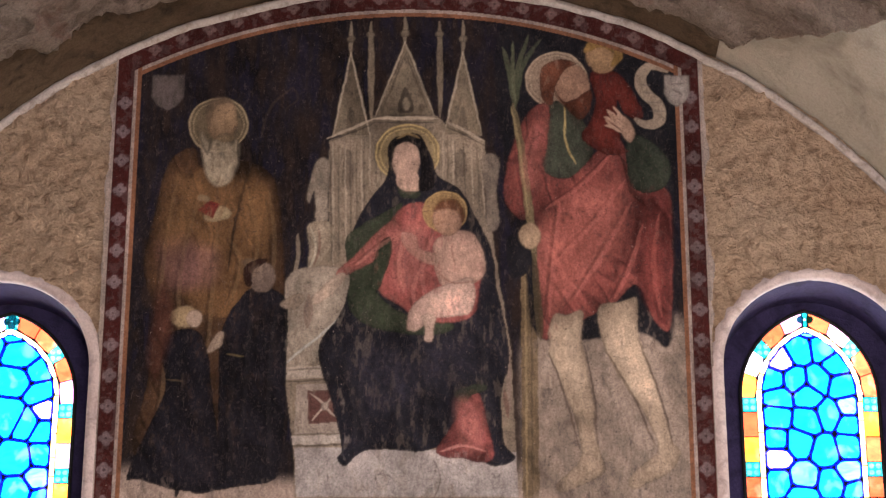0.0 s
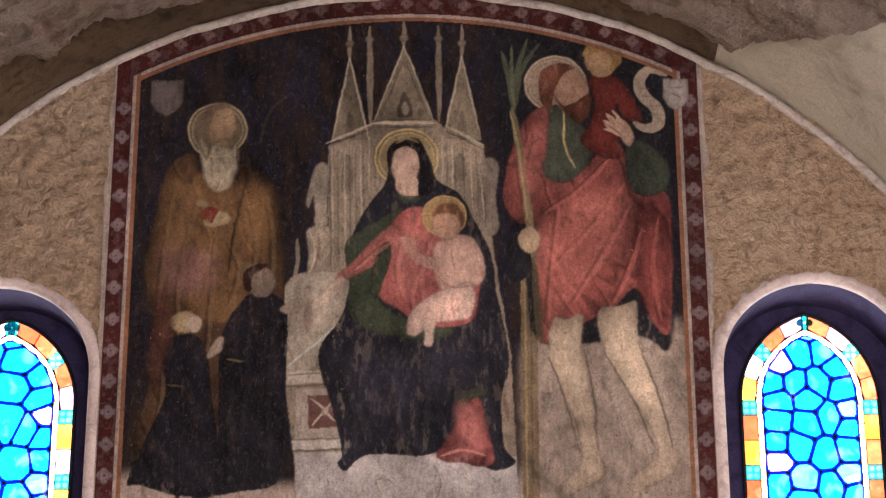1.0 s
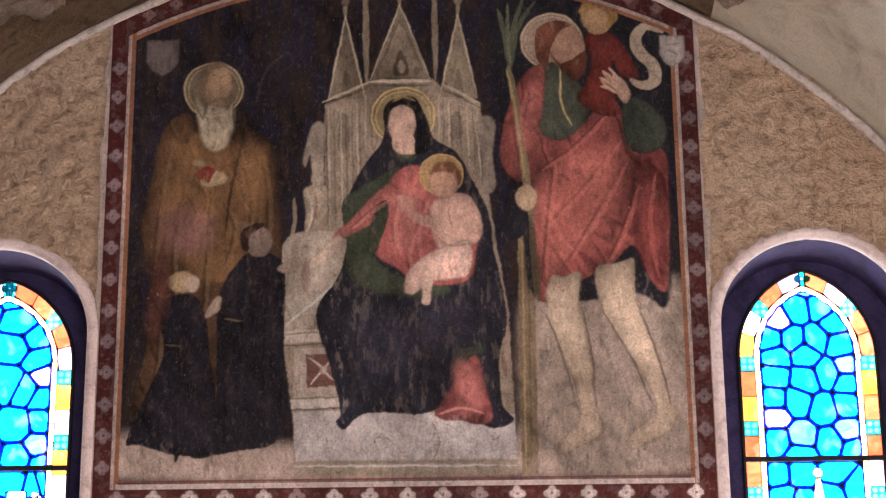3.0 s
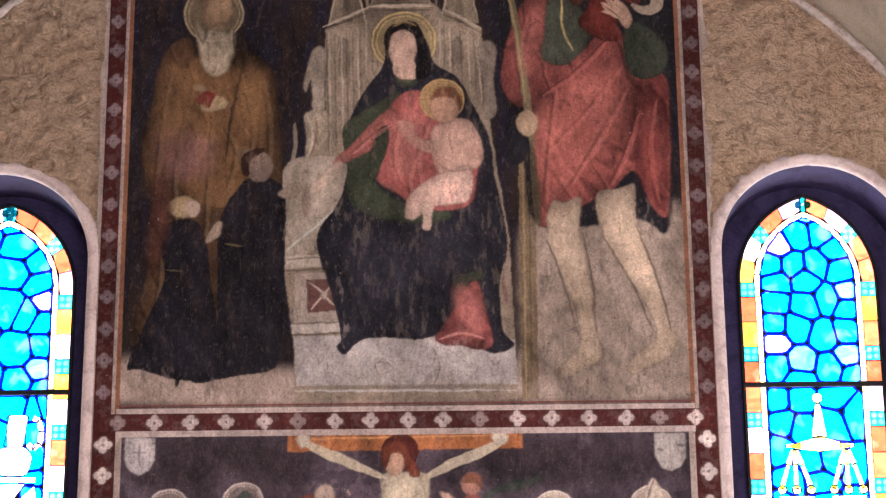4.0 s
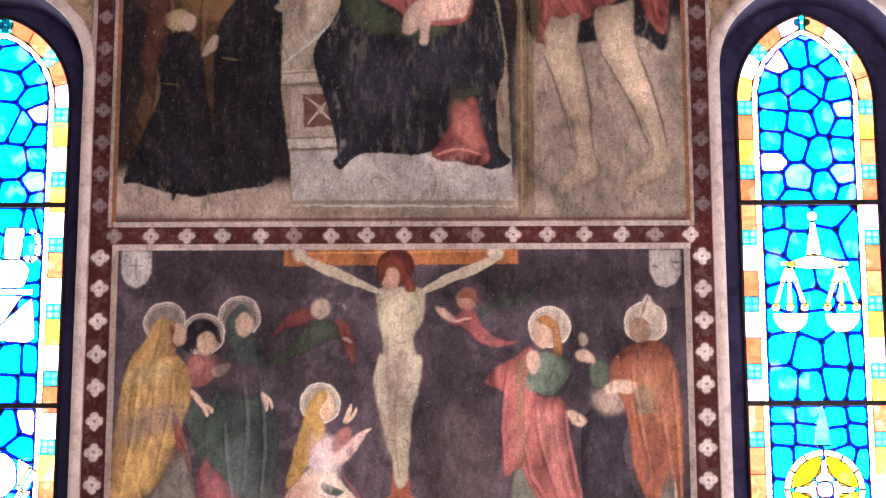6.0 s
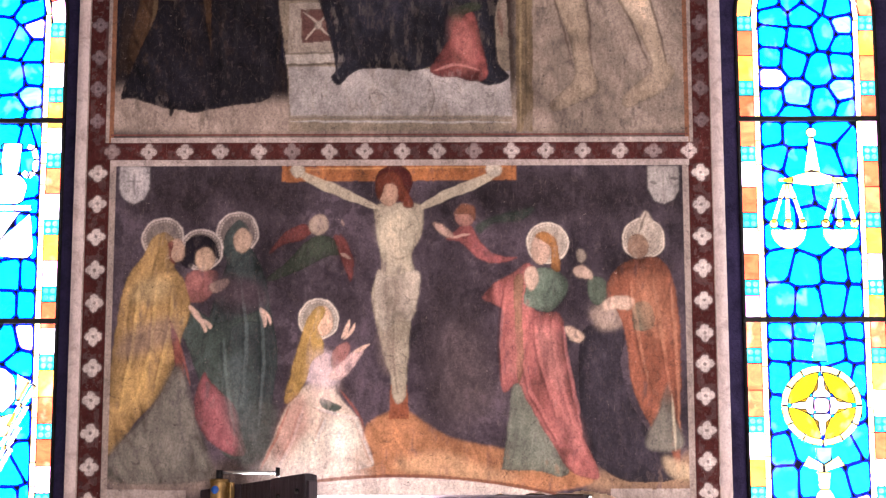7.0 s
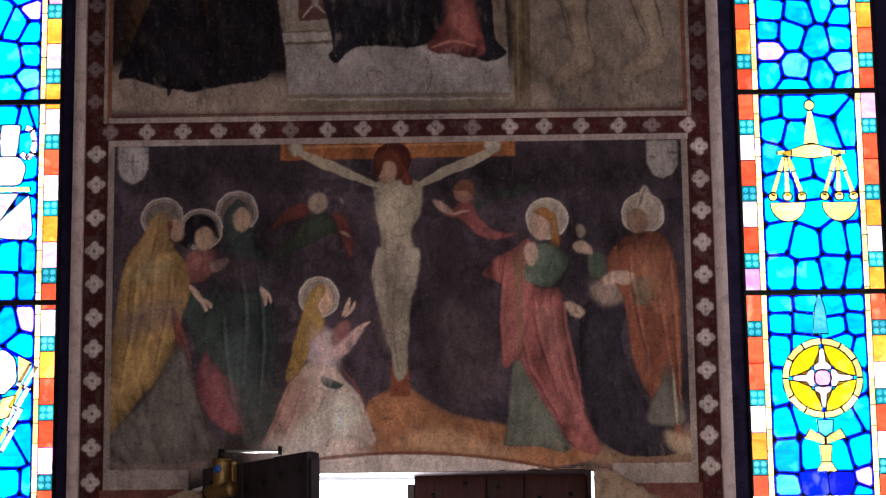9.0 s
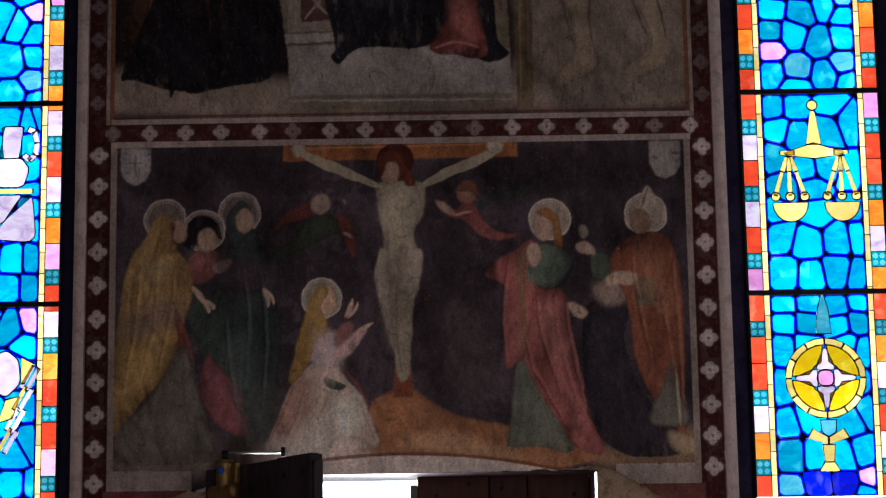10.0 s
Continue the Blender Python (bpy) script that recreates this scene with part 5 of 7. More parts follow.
figure("painted_robed_figure", "plain seated shape in a dark blue mantle and red dress")
halo(0.002, 5.776, 0.146, "8c7954", "b39a62")
blob([(-0.081, 5.804), (-0.025, 5.866), (0.053, 5.866), (0.109, 5.767), (0.140, 5.664), (0.239, 5.592), (0.315, 5.448), (0.381, 5.285), (0.405, 5.097), (0.436, 4.938), (0.451, 4.781), (0.415, 4.626), (0.423, 4.421), (0.475, 4.340), (0.368, 4.305), (0.291, 4.371), (0.174, 4.392), (0.053, 4.372), (-0.093, 4.382), (-0.190, 4.367), (-0.257, 4.307), (-0.294, 4.342), (-0.276, 4.398), (-0.316, 4.576), (-0.381, 4.783), (-0.371, 4.888), (-0.298, 4.993), (-0.250, 5.153), (-0.249, 5.368), (-0.180, 5.532), (-0.105, 5.637), (-0.080, 5.726)], "302f3a", 0.6, 0.25, 1, 1)
blob([(-0.274, 5.355), (-0.204, 5.423), (-0.078, 5.499), (-0.022, 5.526), (-0.052, 5.422), (-0.132, 5.287), (-0.145, 5.139), (-0.062, 5.032), (0.063, 4.987), (0.212, 4.952), (0.150, 4.907), (0.001, 4.908), (-0.173, 4.950), (-0.254, 5.033), (-0.256, 5.179)], "4a543f", 0.5, 0.3, 1, 1)
blob([(-0.073, 5.444), (0.003, 5.526), (0.099, 5.526), (0.163, 5.463), (0.301, 5.312), (0.346, 5.231), (0.325, 5.137), (0.287, 4.986), (0.100, 4.965), (-0.019, 5.032), (-0.130, 5.125), (-0.132, 5.287)], "9a5049", 0.6, 0.3, 1, 1)
blob([(-0.052, 5.444), (-0.123, 5.401), (-0.227, 5.287), (-0.311, 5.201), (-0.286, 5.174), (-0.176, 5.233), (-0.076, 5.292), (-0.014, 5.368)], "a86056", 0.5, 0.3, 1, 1)
blob([(-0.301, 5.196), (-0.271, 5.174), (-0.325, 5.099), (-0.399, 5.046), (-0.419, 5.073), (-0.363, 5.139)], "b09a86", 0.3, 0.2, 1, 1)
blob([(-0.132, 5.314), (-0.077, 5.368), (-0.071, 5.286), (-0.120, 5.125), (-0.155, 5.139)], "4a543f", 0.5, 0.3, 1, 1)
drape([[(-0.002, 5.422), (-0.051, 5.259), (-0.025, 5.098)], [(0.100, 5.367), (0.050, 5.205), (0.075, 5.045)], [(-0.077, 5.368), (-0.152, 5.314), (-0.239, 5.233)], [(0.037, 5.205), (0.013, 5.098), (0.051, 4.992)]], "5c2a28", "c07a6c", 0.018, 0.5)
disc(-0.006, 5.745, 0.063, 0.104, "b3937f")
blob([(-0.039, 5.684), (0.038, 5.684), (0.061, 5.600), (0.003, 5.573), (-0.043, 5.615)], "b3937f", 0.2, 0.1, 1, 1)
blob([(-0.080, 5.698), (-0.086, 5.816), (-0.025, 5.866), (0.060, 5.854), (0.104, 5.753), (0.120, 5.614), (0.053, 5.592), (0.063, 5.698), (0.048, 5.795), (-0.004, 5.832), (-0.055, 5.804), (-0.065, 5.740)], "242024", 0.3, 0.1, 1, 1)
stroke([(-0.045, 5.849), (0.001, 5.872), (0.053, 5.849)], 0.013, "8a7348", 0.7, own=False)
blob([(-0.043, 5.615), (-0.013, 5.592), (0.061, 5.581), (0.036, 5.554), (-0.028, 5.559)], "4a543f", 0.4, 0.2, 1, 0.9)
drape([[(-0.196, 4.835), (-0.218, 4.627), (-0.191, 4.423)], [(-0.048, 4.834), (-0.071, 4.627), (-0.020, 4.422)], [(0.150, 4.886), (0.199, 4.678), (0.174, 4.473)], [(0.299, 4.938), (0.322, 4.729), (0.297, 4.575)], [(-0.294, 4.783), (-0.242, 4.576), (-0.240, 4.423)], [(0.051, 4.860), (0.076, 4.627), (0.053, 4.422)], [(-0.179, 5.477), (-0.204, 5.395), (-0.222, 5.287)]], "1a181c", "4a4544", 0.025, 0.55)
blob([(0.268, 4.647), (0.322, 4.626), (0.360, 4.472), (0.378, 4.341), (0.315, 4.321), (0.242, 4.341), (0.186, 4.341), (0.131, 4.371), (0.165, 4.435), (0.218, 4.524)], "8c4743", 0.7, 0.3, 1, 1)
stroke([(0.150, 4.371), (0.247, 4.396), (0.344, 4.371)], 0.013, "b57a70", 0.6, own=False)
blob([(0.211, 4.626), (0.253, 4.665), (0.334, 4.677), (0.351, 4.652), (0.285, 4.626), (0.260, 4.588)], "4a543f", 0.4, 0.2, 1, 0.9)

figure("painted_child", "plain small pale shape on the lap")
halo(0.170, 5.487, 0.100, "97794c", "ab8c58")
blob([(0.120, 5.335), (0.201, 5.389), (0.289, 5.388), (0.339, 5.299), (0.351, 5.204), (0.313, 5.151), (0.238, 5.138), (0.163, 5.130), (0.125, 5.210)], "b18d7b", 0.3, 0.3, 1, 1)
blob([(0.088, 5.098), (0.200, 5.151), (0.295, 5.164), (0.289, 5.012), (0.200, 4.986), (0.113, 4.979), (0.051, 4.926), (0.001, 4.934), (0.020, 5.032)], "b49484", 0.4, 0.3, 1, 1)
disc(0.183, 5.454, 0.070, 0.081, "ab836a")
blob([(0.120, 5.490), (0.150, 5.537), (0.221, 5.545), (0.262, 5.481), (0.251, 5.435), (0.221, 5.490), (0.163, 5.498)], "7d4a2a", 0.4, 0.2, 2, 0.9)
blob([(-0.022, 5.389), (0.037, 5.373), (0.062, 5.313), (0.130, 5.280), (0.120, 5.232), (0.050, 5.259), (-0.014, 5.327)], "b08a78", 0.3, 0.2, 1, 1)
blob([(0.063, 4.992), (0.125, 4.992), (0.120, 4.926), (0.113, 4.876), (0.076, 4.881), (0.081, 4.939)], "b89a88", 0.3, 0.2, 1, 1)
stroke([(0.125, 5.205), (0.200, 5.151), (0.313, 5.156)], 0.008, "8a5c4c", 0.6, own=False)
stroke([(0.200, 5.313), (0.215, 5.232)], 0.008, "8a5c4c", 0.6, own=False)

figure("painted_robed_figure", "plain tall bearded shape in a red mantle with bare legs")
blob([(0.438, 6.440), (0.725, 6.380), (0.984, 6.291), (1.226, 6.146), (1.206, 5.610), (1.165, 4.883), (1.018, 4.910), (0.596, 4.885), (0.526, 5.204), (0.456, 5.696), (0.408, 5.978)], "2b2a31", 0.5, 0.1, 2, 1)
blob([(0.453, 5.366), (0.553, 5.339), (0.539, 5.204), (0.463, 5.177)], "2b2a31", 0.5, 0.1, 1, 1)
halo(0.682, 6.142, 0.143, "8a7662", "a08c74")
blob([(0.641, 6.011), (0.744, 6.019), (0.818, 5.891), (0.841, 5.779), (0.762, 5.662), (0.622, 5.662), (0.611, 5.807)], "4c5243", 0.5, 0.3, 1, 1)
blob([(0.563, 5.991), (0.646, 6.011), (0.632, 5.807), (0.622, 5.682), (0.736, 5.654), (0.880, 5.801), (0.971, 5.834), (1.012, 5.680), (1.171, 5.583), (1.183, 5.364), (1.163, 4.949), (1.094, 4.962), (1.020, 5.135), (0.923, 5.056), (0.809, 4.990), (0.616, 4.880), (0.585, 4.990), (0.589, 5.230), (0.575, 5.420), (0.492, 5.461), (0.437, 5.558), (0.452, 5.724), (0.505, 5.887)], "8a463e", 0.8, 0.3, 1, 1)
blob([(0.580, 5.420), (0.709, 5.557), (0.862, 5.612), (0.936, 5.529), (0.904, 5.283), (0.749, 5.096), (0.610, 4.990)], "a35a4e", 0.6, 0.3, 3, 0.8)
blob([(1.039, 5.556), (1.178, 5.555), (1.157, 4.989), (1.071, 5.015), (1.015, 5.202)], "6a2a27", 0.5, 0.2, 3, 0.7)
blob([(1.002, 5.857), (1.099, 5.834), (1.182, 5.735), (1.173, 5.624), (1.090, 5.578), (1.020, 5.597), (0.992, 5.694)], "464f40", 0.5, 0.3, 1, 1)
drape([[(0.918, 5.778), (0.761, 5.612), (0.606, 5.502)], [(0.965, 5.639), (0.807, 5.419), (0.627, 5.230)], [(0.987, 5.528), (0.854, 5.283), (0.724, 5.069)], [(1.034, 5.419), (0.978, 5.229), (0.898, 5.069)], [(1.112, 5.473), (1.078, 5.229), (1.107, 4.989)], [(0.548, 5.892), (0.507, 5.696), (0.530, 5.502)], [(0.670, 5.529), (0.640, 5.284), (0.610, 4.990)]], "4f1f1e", "b8685c", 0.020, 0.55)
stroke([(0.718, 6.005), (0.719, 5.835), (0.763, 5.723)], 0.010, "b8a060", 0.6, own=False)
disc(0.751, 6.113, 0.083, 0.112, "95725b")
blob([(0.680, 6.076), (0.718, 6.033), (0.765, 6.047), (0.836, 6.090), (0.836, 6.004), (0.794, 5.942), (0.763, 5.954), (0.718, 6.005)], "6c3a25", 0.6, 0.3, 1, 1)
blob([(0.604, 6.120), (0.618, 6.206), (0.697, 6.246), (0.774, 6.228), (0.722, 6.191), (0.681, 6.119), (0.661, 6.019), (0.620, 6.039)], "73422c", 0.5, 0.2, 1, 1)
blob([(0.838, 6.176), (0.942, 6.187), (1.010, 6.118), (1.073, 5.975), (1.046, 5.936), (0.988, 5.975), (0.956, 6.032), (0.970, 5.820), (1.000, 5.784), (0.905, 5.764), (0.792, 5.849), (0.832, 5.934), (0.860, 6.033)], "70291f", 0.5, 0.3, 1, 1)
disc(0.895, 6.263, 0.075, 0.089, "a5825b")
blob([(0.814, 6.278), (0.842, 6.344), (0.921, 6.356), (0.979, 6.306), (0.988, 6.248), (0.935, 6.210), (0.945, 6.277), (0.886, 6.306)], "a98340", 0.4, 0.2, 1, 1)
blob([(0.949, 5.961), (0.985, 5.958), (1.019, 5.919), (1.036, 5.862), (1.009, 5.828), (0.977, 5.862)], "ae8c74", 0.3, 0.2, 1, 1)
stroke([(0.908, 5.987), (0.943, 5.959), (0.983, 5.913)], 0.015, "ae8c74", 0.95, own=False)
stroke([(0.897, 5.953), (0.937, 5.930), (0.977, 5.891)], 0.015, "ae8c74", 0.95, own=False)
stroke([(0.901, 5.913), (0.937, 5.902), (0.972, 5.874)], 0.015, "ae8c74", 0.95, own=False)
stroke([(0.940, 6.004), (0.969, 5.964), (0.994, 5.930)], 0.015, "ae8c74", 0.95, own=False)
stroke([(0.910, 5.976), (0.973, 5.905)], 0.013, "ae8c74", 0.8, own=False)
stroke([(0.902, 5.942), (0.959, 5.877)], 0.013, "ae8c74", 0.8, own=False)
stroke([(0.490, 5.949), (0.474, 6.149), (0.437, 6.308)], 0.025, "5c6048", 0.9, own=True)
stroke([(0.490, 5.977), (0.501, 6.178), (0.555, 6.366)], 0.023, "5c6048", 0.9, own=True)
stroke([(0.491, 6.006), (0.482, 6.178), (0.484, 6.337)], 0.018, "666a50", 0.9, own=False)
stroke([(0.496, 6.034), (0.535, 6.235), (0.615, 6.351)], 0.018, "545a44", 0.8, own=False)
stroke([(0.496, 6.006), (0.527, 6.206), (0.580, 6.293)], 0.018, "545a44", 0.8, own=False)
stroke([(0.481, 6.020), (0.514, 5.808), (0.550, 5.475), (0.572, 5.230)], 0.038, "77694a", 0.95, own=True)
stroke([(0.473, 6.006), (0.509, 5.802), (0.543, 5.475)], 0.013, "9a8a5c", 0.6, own=False)
stroke([(0.565, 5.284), (0.585, 4.990), (0.591, 4.885)], 0.035, "5c5038", 0.8, own=True)
disc(0.549, 5.371, 0.050, 0.063, "a98e70")
blob([(0.642, 4.990), (0.710, 4.995), (0.777, 5.011), (0.769, 4.884), (0.791, 4.754), (0.816, 4.573), (0.822, 4.420), (0.858, 4.314), (0.842, 4.264), (0.730, 4.207), (0.662, 4.190), (0.645, 4.225), (0.707, 4.282), (0.757, 4.357), (0.725, 4.535), (0.667, 4.702), (0.625, 4.833)], "a8937b", 0.3, 0.35, 1, 1)
blob([(0.847, 5.029), (0.948, 5.055), (1.018, 5.069), (1.018, 4.910), (1.067, 4.753), (1.110, 4.572), (1.148, 4.419), (1.180, 4.369), (1.148, 4.293), (1.020, 4.219), (0.971, 4.204), (0.958, 4.249), (1.023, 4.319), (1.088, 4.382), (1.035, 4.534), (0.925, 4.715), (0.863, 4.858)], "a8937b", 0.3, 0.35, 1, 1)
stroke([(0.779, 4.858), (0.817, 4.625), (0.826, 4.395)], 0.010, "5a4638", 0.7, own=False)
stroke([(1.017, 4.884), (1.102, 4.624), (1.152, 4.394)], 0.010, "5a4638", 0.7, own=False)
stroke([(0.625, 4.819), (0.690, 4.625), (0.753, 4.370)], 0.010, "5a4638", 0.7, own=False)
stroke([(0.862, 4.845), (0.984, 4.624), (1.074, 4.394)], 0.010, "5a4638", 0.7, own=False)

figure("painted_scroll", "pale curling painted scroll")
stroke([(1.188, 6.181), (1.112, 6.210), (1.068, 6.147), (1.086, 6.075), (1.143, 6.009), (1.143, 5.932), (1.089, 5.913), (1.038, 5.941)], 0.06, "93826e", 0.95, own=True)
stroke([(1.062, 6.118), (1.113, 6.112)], 0.008, "6f6460", 0.6, own=False)
stroke([(1.071, 6.075), (1.128, 6.072)], 0.008, "6f6460", 0.6, own=False)
stroke([(1.095, 6.026), (1.162, 6.026)], 0.008, "6f6460", 0.6, own=False)
stroke([(1.104, 5.981), (1.171, 5.980)], 0.008, "6f6460", 0.6, own=False)

DIM[0] = 1.0
figure("painted_background", "darker worn ground at the head of the lower picture")
blob([(-1.183, 3.934), (-0.471, 3.922), (-0.373, 3.799), (-0.565, 3.737), (-0.757, 3.737), (-0.924, 3.712), (-1.117, 3.736)], "352b2f", 0.8, 0, 14, 0.75)
blob([(0.107, 3.738), (0.203, 3.824), (0.516, 3.923), (1.202, 3.924), (1.195, 3.543), (1.138, 3.739), (0.899, 3.739), (0.683, 3.714), (0.443, 3.763)], "352b2f", 0.8, 0, 14, 0.75)
blob([(0.109, 3.444), (0.299, 3.420), (0.394, 3.107), (0.346, 2.892), (0.181, 2.891), (0.074, 3.106)], "40353a", 0.8, 0, 14, 0.7)
blob([(0.204, 3.251), (0.323, 3.203), (0.394, 2.916), (0.205, 2.868)], "6a5a5c", 0.6, 0, 14, 0.6)
blob([(-0.511, 3.419), (-0.177, 3.395), (-0.153, 3.299), (-0.222, 3.106), (-0.149, 2.915), (-0.268, 3.010), (-0.224, 3.250)], "3a3034", 0.8, 0, 10, 0.7)

figure("painted_background", "pale worn foot of the lower picture")
blob([(-1.194, 2.676), (-0.852, 2.665), (-0.546, 2.630), (-0.264, 2.607), (-0.169, 2.537), (-0.732, 2.536), (-1.189, 2.535)], "7f6d62", 0.4, 0, 8, 0.85)
blob([(0.815, 2.644), (1.026, 2.633), (1.239, 2.727), (1.236, 2.563), (0.814, 2.562)], "8a6a4c", 0.4, 0, 6, 0.8)

figure("painted_hill", "ochre painted hill with a cross post")
blob([(-0.358, 2.607), (-0.218, 2.725), (-0.113, 2.855), (-0.031, 2.896), (0.052, 2.891), (0.181, 2.801), (0.323, 2.761), (0.511, 2.721), (0.698, 2.660), (0.815, 2.609), (0.674, 2.562), (0.440, 2.573), (0.205, 2.608), (-0.029, 2.626), (-0.264, 2.583)], "91603c", 0.6, 0.1, 2, 1)
blob([(-0.030, 2.666), (0.158, 2.721), (0.346, 2.667), (0.510, 2.608), (0.252, 2.613)], "a37e5a", 0.4, 0, 5, 0.8)
stroke([(-0.172, 2.796), (-0.112, 2.725), (-0.170, 2.642)], 0.014, "6f4028", 0.5, own=False)

figure("painted_cross", "orange-brown painted cross beam")
blob([(-0.501, 3.949), (0.502, 3.955), (0.497, 3.886), (-0.500, 3.880)], "9a5c2c", 0.5, 0.1, 1, 1, smooth=False)

figure("painted_post", "short orange-brown painted post")
blob([(-0.032, 3.010), (0.034, 3.010), (0.040, 2.863), (-0.040, 2.863)], "85482a", 0.4, 0.1, 1, 1, smooth=False)
stroke([(-0.471, 3.935), (0.444, 3.943)], 0.007, "c08a4c", 0.5, own=False)
stroke([(-0.067, 4.005), (0.053, 4.010)], 0.021, "8d8078", 0.8, own=True)
stroke([(-0.062, 4.014), (-0.062, 3.995)], 0.007, "4a3a36", 0.7, own=False)
stroke([(-0.031, 4.014), (-0.031, 3.995)], 0.007, "4a3a36", 0.7, own=False)
stroke([(0.005, 4.015), (0.005, 3.995)], 0.007, "4a3a36", 0.7, own=False)
stroke([(0.039, 4.017), (0.039, 3.997)], 0.007, "4a3a36", 0.7, own=False)

figure("painted_pale_figure", "plain pale shape with outstretched arms on the cross")
disc(-0.021, 3.873, 0.079, 0.084, "5c2520")
blob([(-0.104, 3.767), (-0.037, 3.787), (0.047, 3.787), (0.100, 3.767), (0.098, 3.664), (0.056, 3.561), (0.073, 3.481), (0.085, 3.396), (0.057, 3.299), (0.043, 3.154), (0.034, 3.010), (0.021, 2.944), (-0.017, 2.934), (-0.037, 3.058), (-0.056, 3.106), (-0.090, 3.238), (-0.115, 3.395), (-0.073, 3.512), (-0.093, 3.639)], "958974", 0.3, 0.3, 1, 1)
stroke([(-0.428, 3.915), (-0.350, 3.880), (-0.241, 3.831), (-0.085, 3.762)], 0.045, "958974", 0.95, own=True)
stroke([(0.420, 3.916), (0.323, 3.871), (0.203, 3.822), (0.079, 3.757)], 0.045, "958974", 0.95, own=True)
disc(-0.433, 3.930, 0.031, 0.032, "b0a390")
disc(0.405, 3.931, 0.036, 0.032, "b0a390")
blob([(-0.092, 3.493), (-0.035, 3.468), (0.080, 3.493), (0.085, 3.396), (0.052, 3.275), (0.002, 3.299), (-0.057, 3.226), (-0.100, 3.323)], "9b8f7e", 0.6, 0.2, 1, 1)
disc(-0.044, 3.831, 0.045, 0.059, "9a7862")
blob([(-0.090, 3.799), (-0.100, 3.873), (-0.062, 3.920), (-0.009, 3.915), (0.030, 3.849), (0.064, 3.775), (0.035, 3.762), (0.006, 3.799), (-0.013, 3.861), (-0.057, 3.873), (-0.071, 3.831)], "743722", 0.5, 0.2, 1, 1)
stroke([(-0.024, 3.299), (-0.021, 3.106), (-0.003, 2.963)], 0.010, "6f6352", 0.6, own=False)
stroke([(-0.060, 3.688), (-0.000, 3.664), (0.060, 3.693)], 0.010, "6f6352", 0.5, own=False)
stroke([(-0.035, 3.554), (0.001, 3.542), (0.048, 3.561)], 0.010, "6f6352", 0.5, own=False)
stroke([(0.012, 3.738), (0.003, 3.590)], 0.007, "5c5246", 0.6, own=False)

figure("painted_shield", "faded grey painted shield")
shield(-1.128, 3.867, 0.129, 0.165, "8f8886")
stroke([(-1.129, 3.922), (-1.127, 3.823)], 0.012, "5c5452", 0.6, own=False)
stroke([(-1.164, 3.884), (-1.092, 3.884)], 0.010, "5c5452", 0.5, own=False)

figure("painted_shield", "faded grey quartered painted shield")
shield(1.126, 3.862, 0.133, 0.170, "8c847e")
stroke([(1.155, 3.892), (1.189, 3.892)], 0.014, "403836", 0.7, own=False)
stroke([(1.069, 3.877), (1.097, 3.867)], 0.014, "403836", 0.6, own=False)
stroke([(1.127, 3.936), (1.125, 3.788)], 0.007, "6f6762", 0.6, own=False)

figure("painted_robed_figure", "plain standing shape in blue-green with a halo")
halo(-0.683, 3.658, 0.090, "6c605a", "a0938a")
blob([(-0.740, 3.492), (-0.706, 3.590), (-0.634, 3.602), (-0.565, 3.468), (-0.533, 3.298), (-0.507, 3.153), (-0.527, 2.914), (-0.548, 2.724), (-0.641, 2.677), (-0.713, 2.771), (-0.765, 3.009), (-0.817, 3.201), (-0.769, 3.395)], "414b4a", 0.6, 0.25, 1, 1)
blob([(-0.741, 3.565), (-0.736, 3.651), (-0.684, 3.712), (-0.640, 3.688), (-0.630, 3.626), (-0.657, 3.553), (-0.704, 3.504)], "46504e", 0.4, 0.3, 1, 1)
disc(-0.663, 3.626, 0.040, 0.054, "a58973")
blob([(-0.786, 3.419), (-0.631, 3.456), (-0.559, 3.395), (-0.581, 3.310), (-0.748, 3.322)], "4a4046", 0.4, 0.2, 4, 0.8)

figure("painted_robed_figure", "plain bowed shape in pink and green with a dark hood")
halo(-0.835, 3.585, 0.090, "6c605a", "a0938a")
blob([(-0.883, 3.492), (-0.776, 3.497), (-0.763, 3.443), (-0.809, 3.370), (-0.880, 3.358), (-0.905, 3.419)], "8a5550", 0.5, 0.3, 1, 1)
disc(-0.840, 3.585, 0.067, 0.067, "2b2530")
blob([(-0.925, 3.553), (-0.886, 3.626), (-0.822, 3.643), (-0.773, 3.609), (-0.762, 3.546), (-0.801, 3.577), (-0.854, 3.570), (-0.883, 3.504), (-0.915, 3.516)], "2b2530", 0.4, 0.2, 1, 1)
disc(-0.820, 3.545, 0.043, 0.050, "a98b72")
blob([(-0.963, 3.322), (-0.880, 3.346), (-0.807, 3.298), (-0.747, 3.274), (-0.581, 3.322), (-0.569, 3.274), (-0.699, 3.249), (-0.694, 3.009), (-0.642, 2.724), (-0.736, 2.724), (-0.812, 2.961), (-0.862, 3.105), (-0.900, 3.201)], "46524c", 0.6, 0.25, 1, 1)

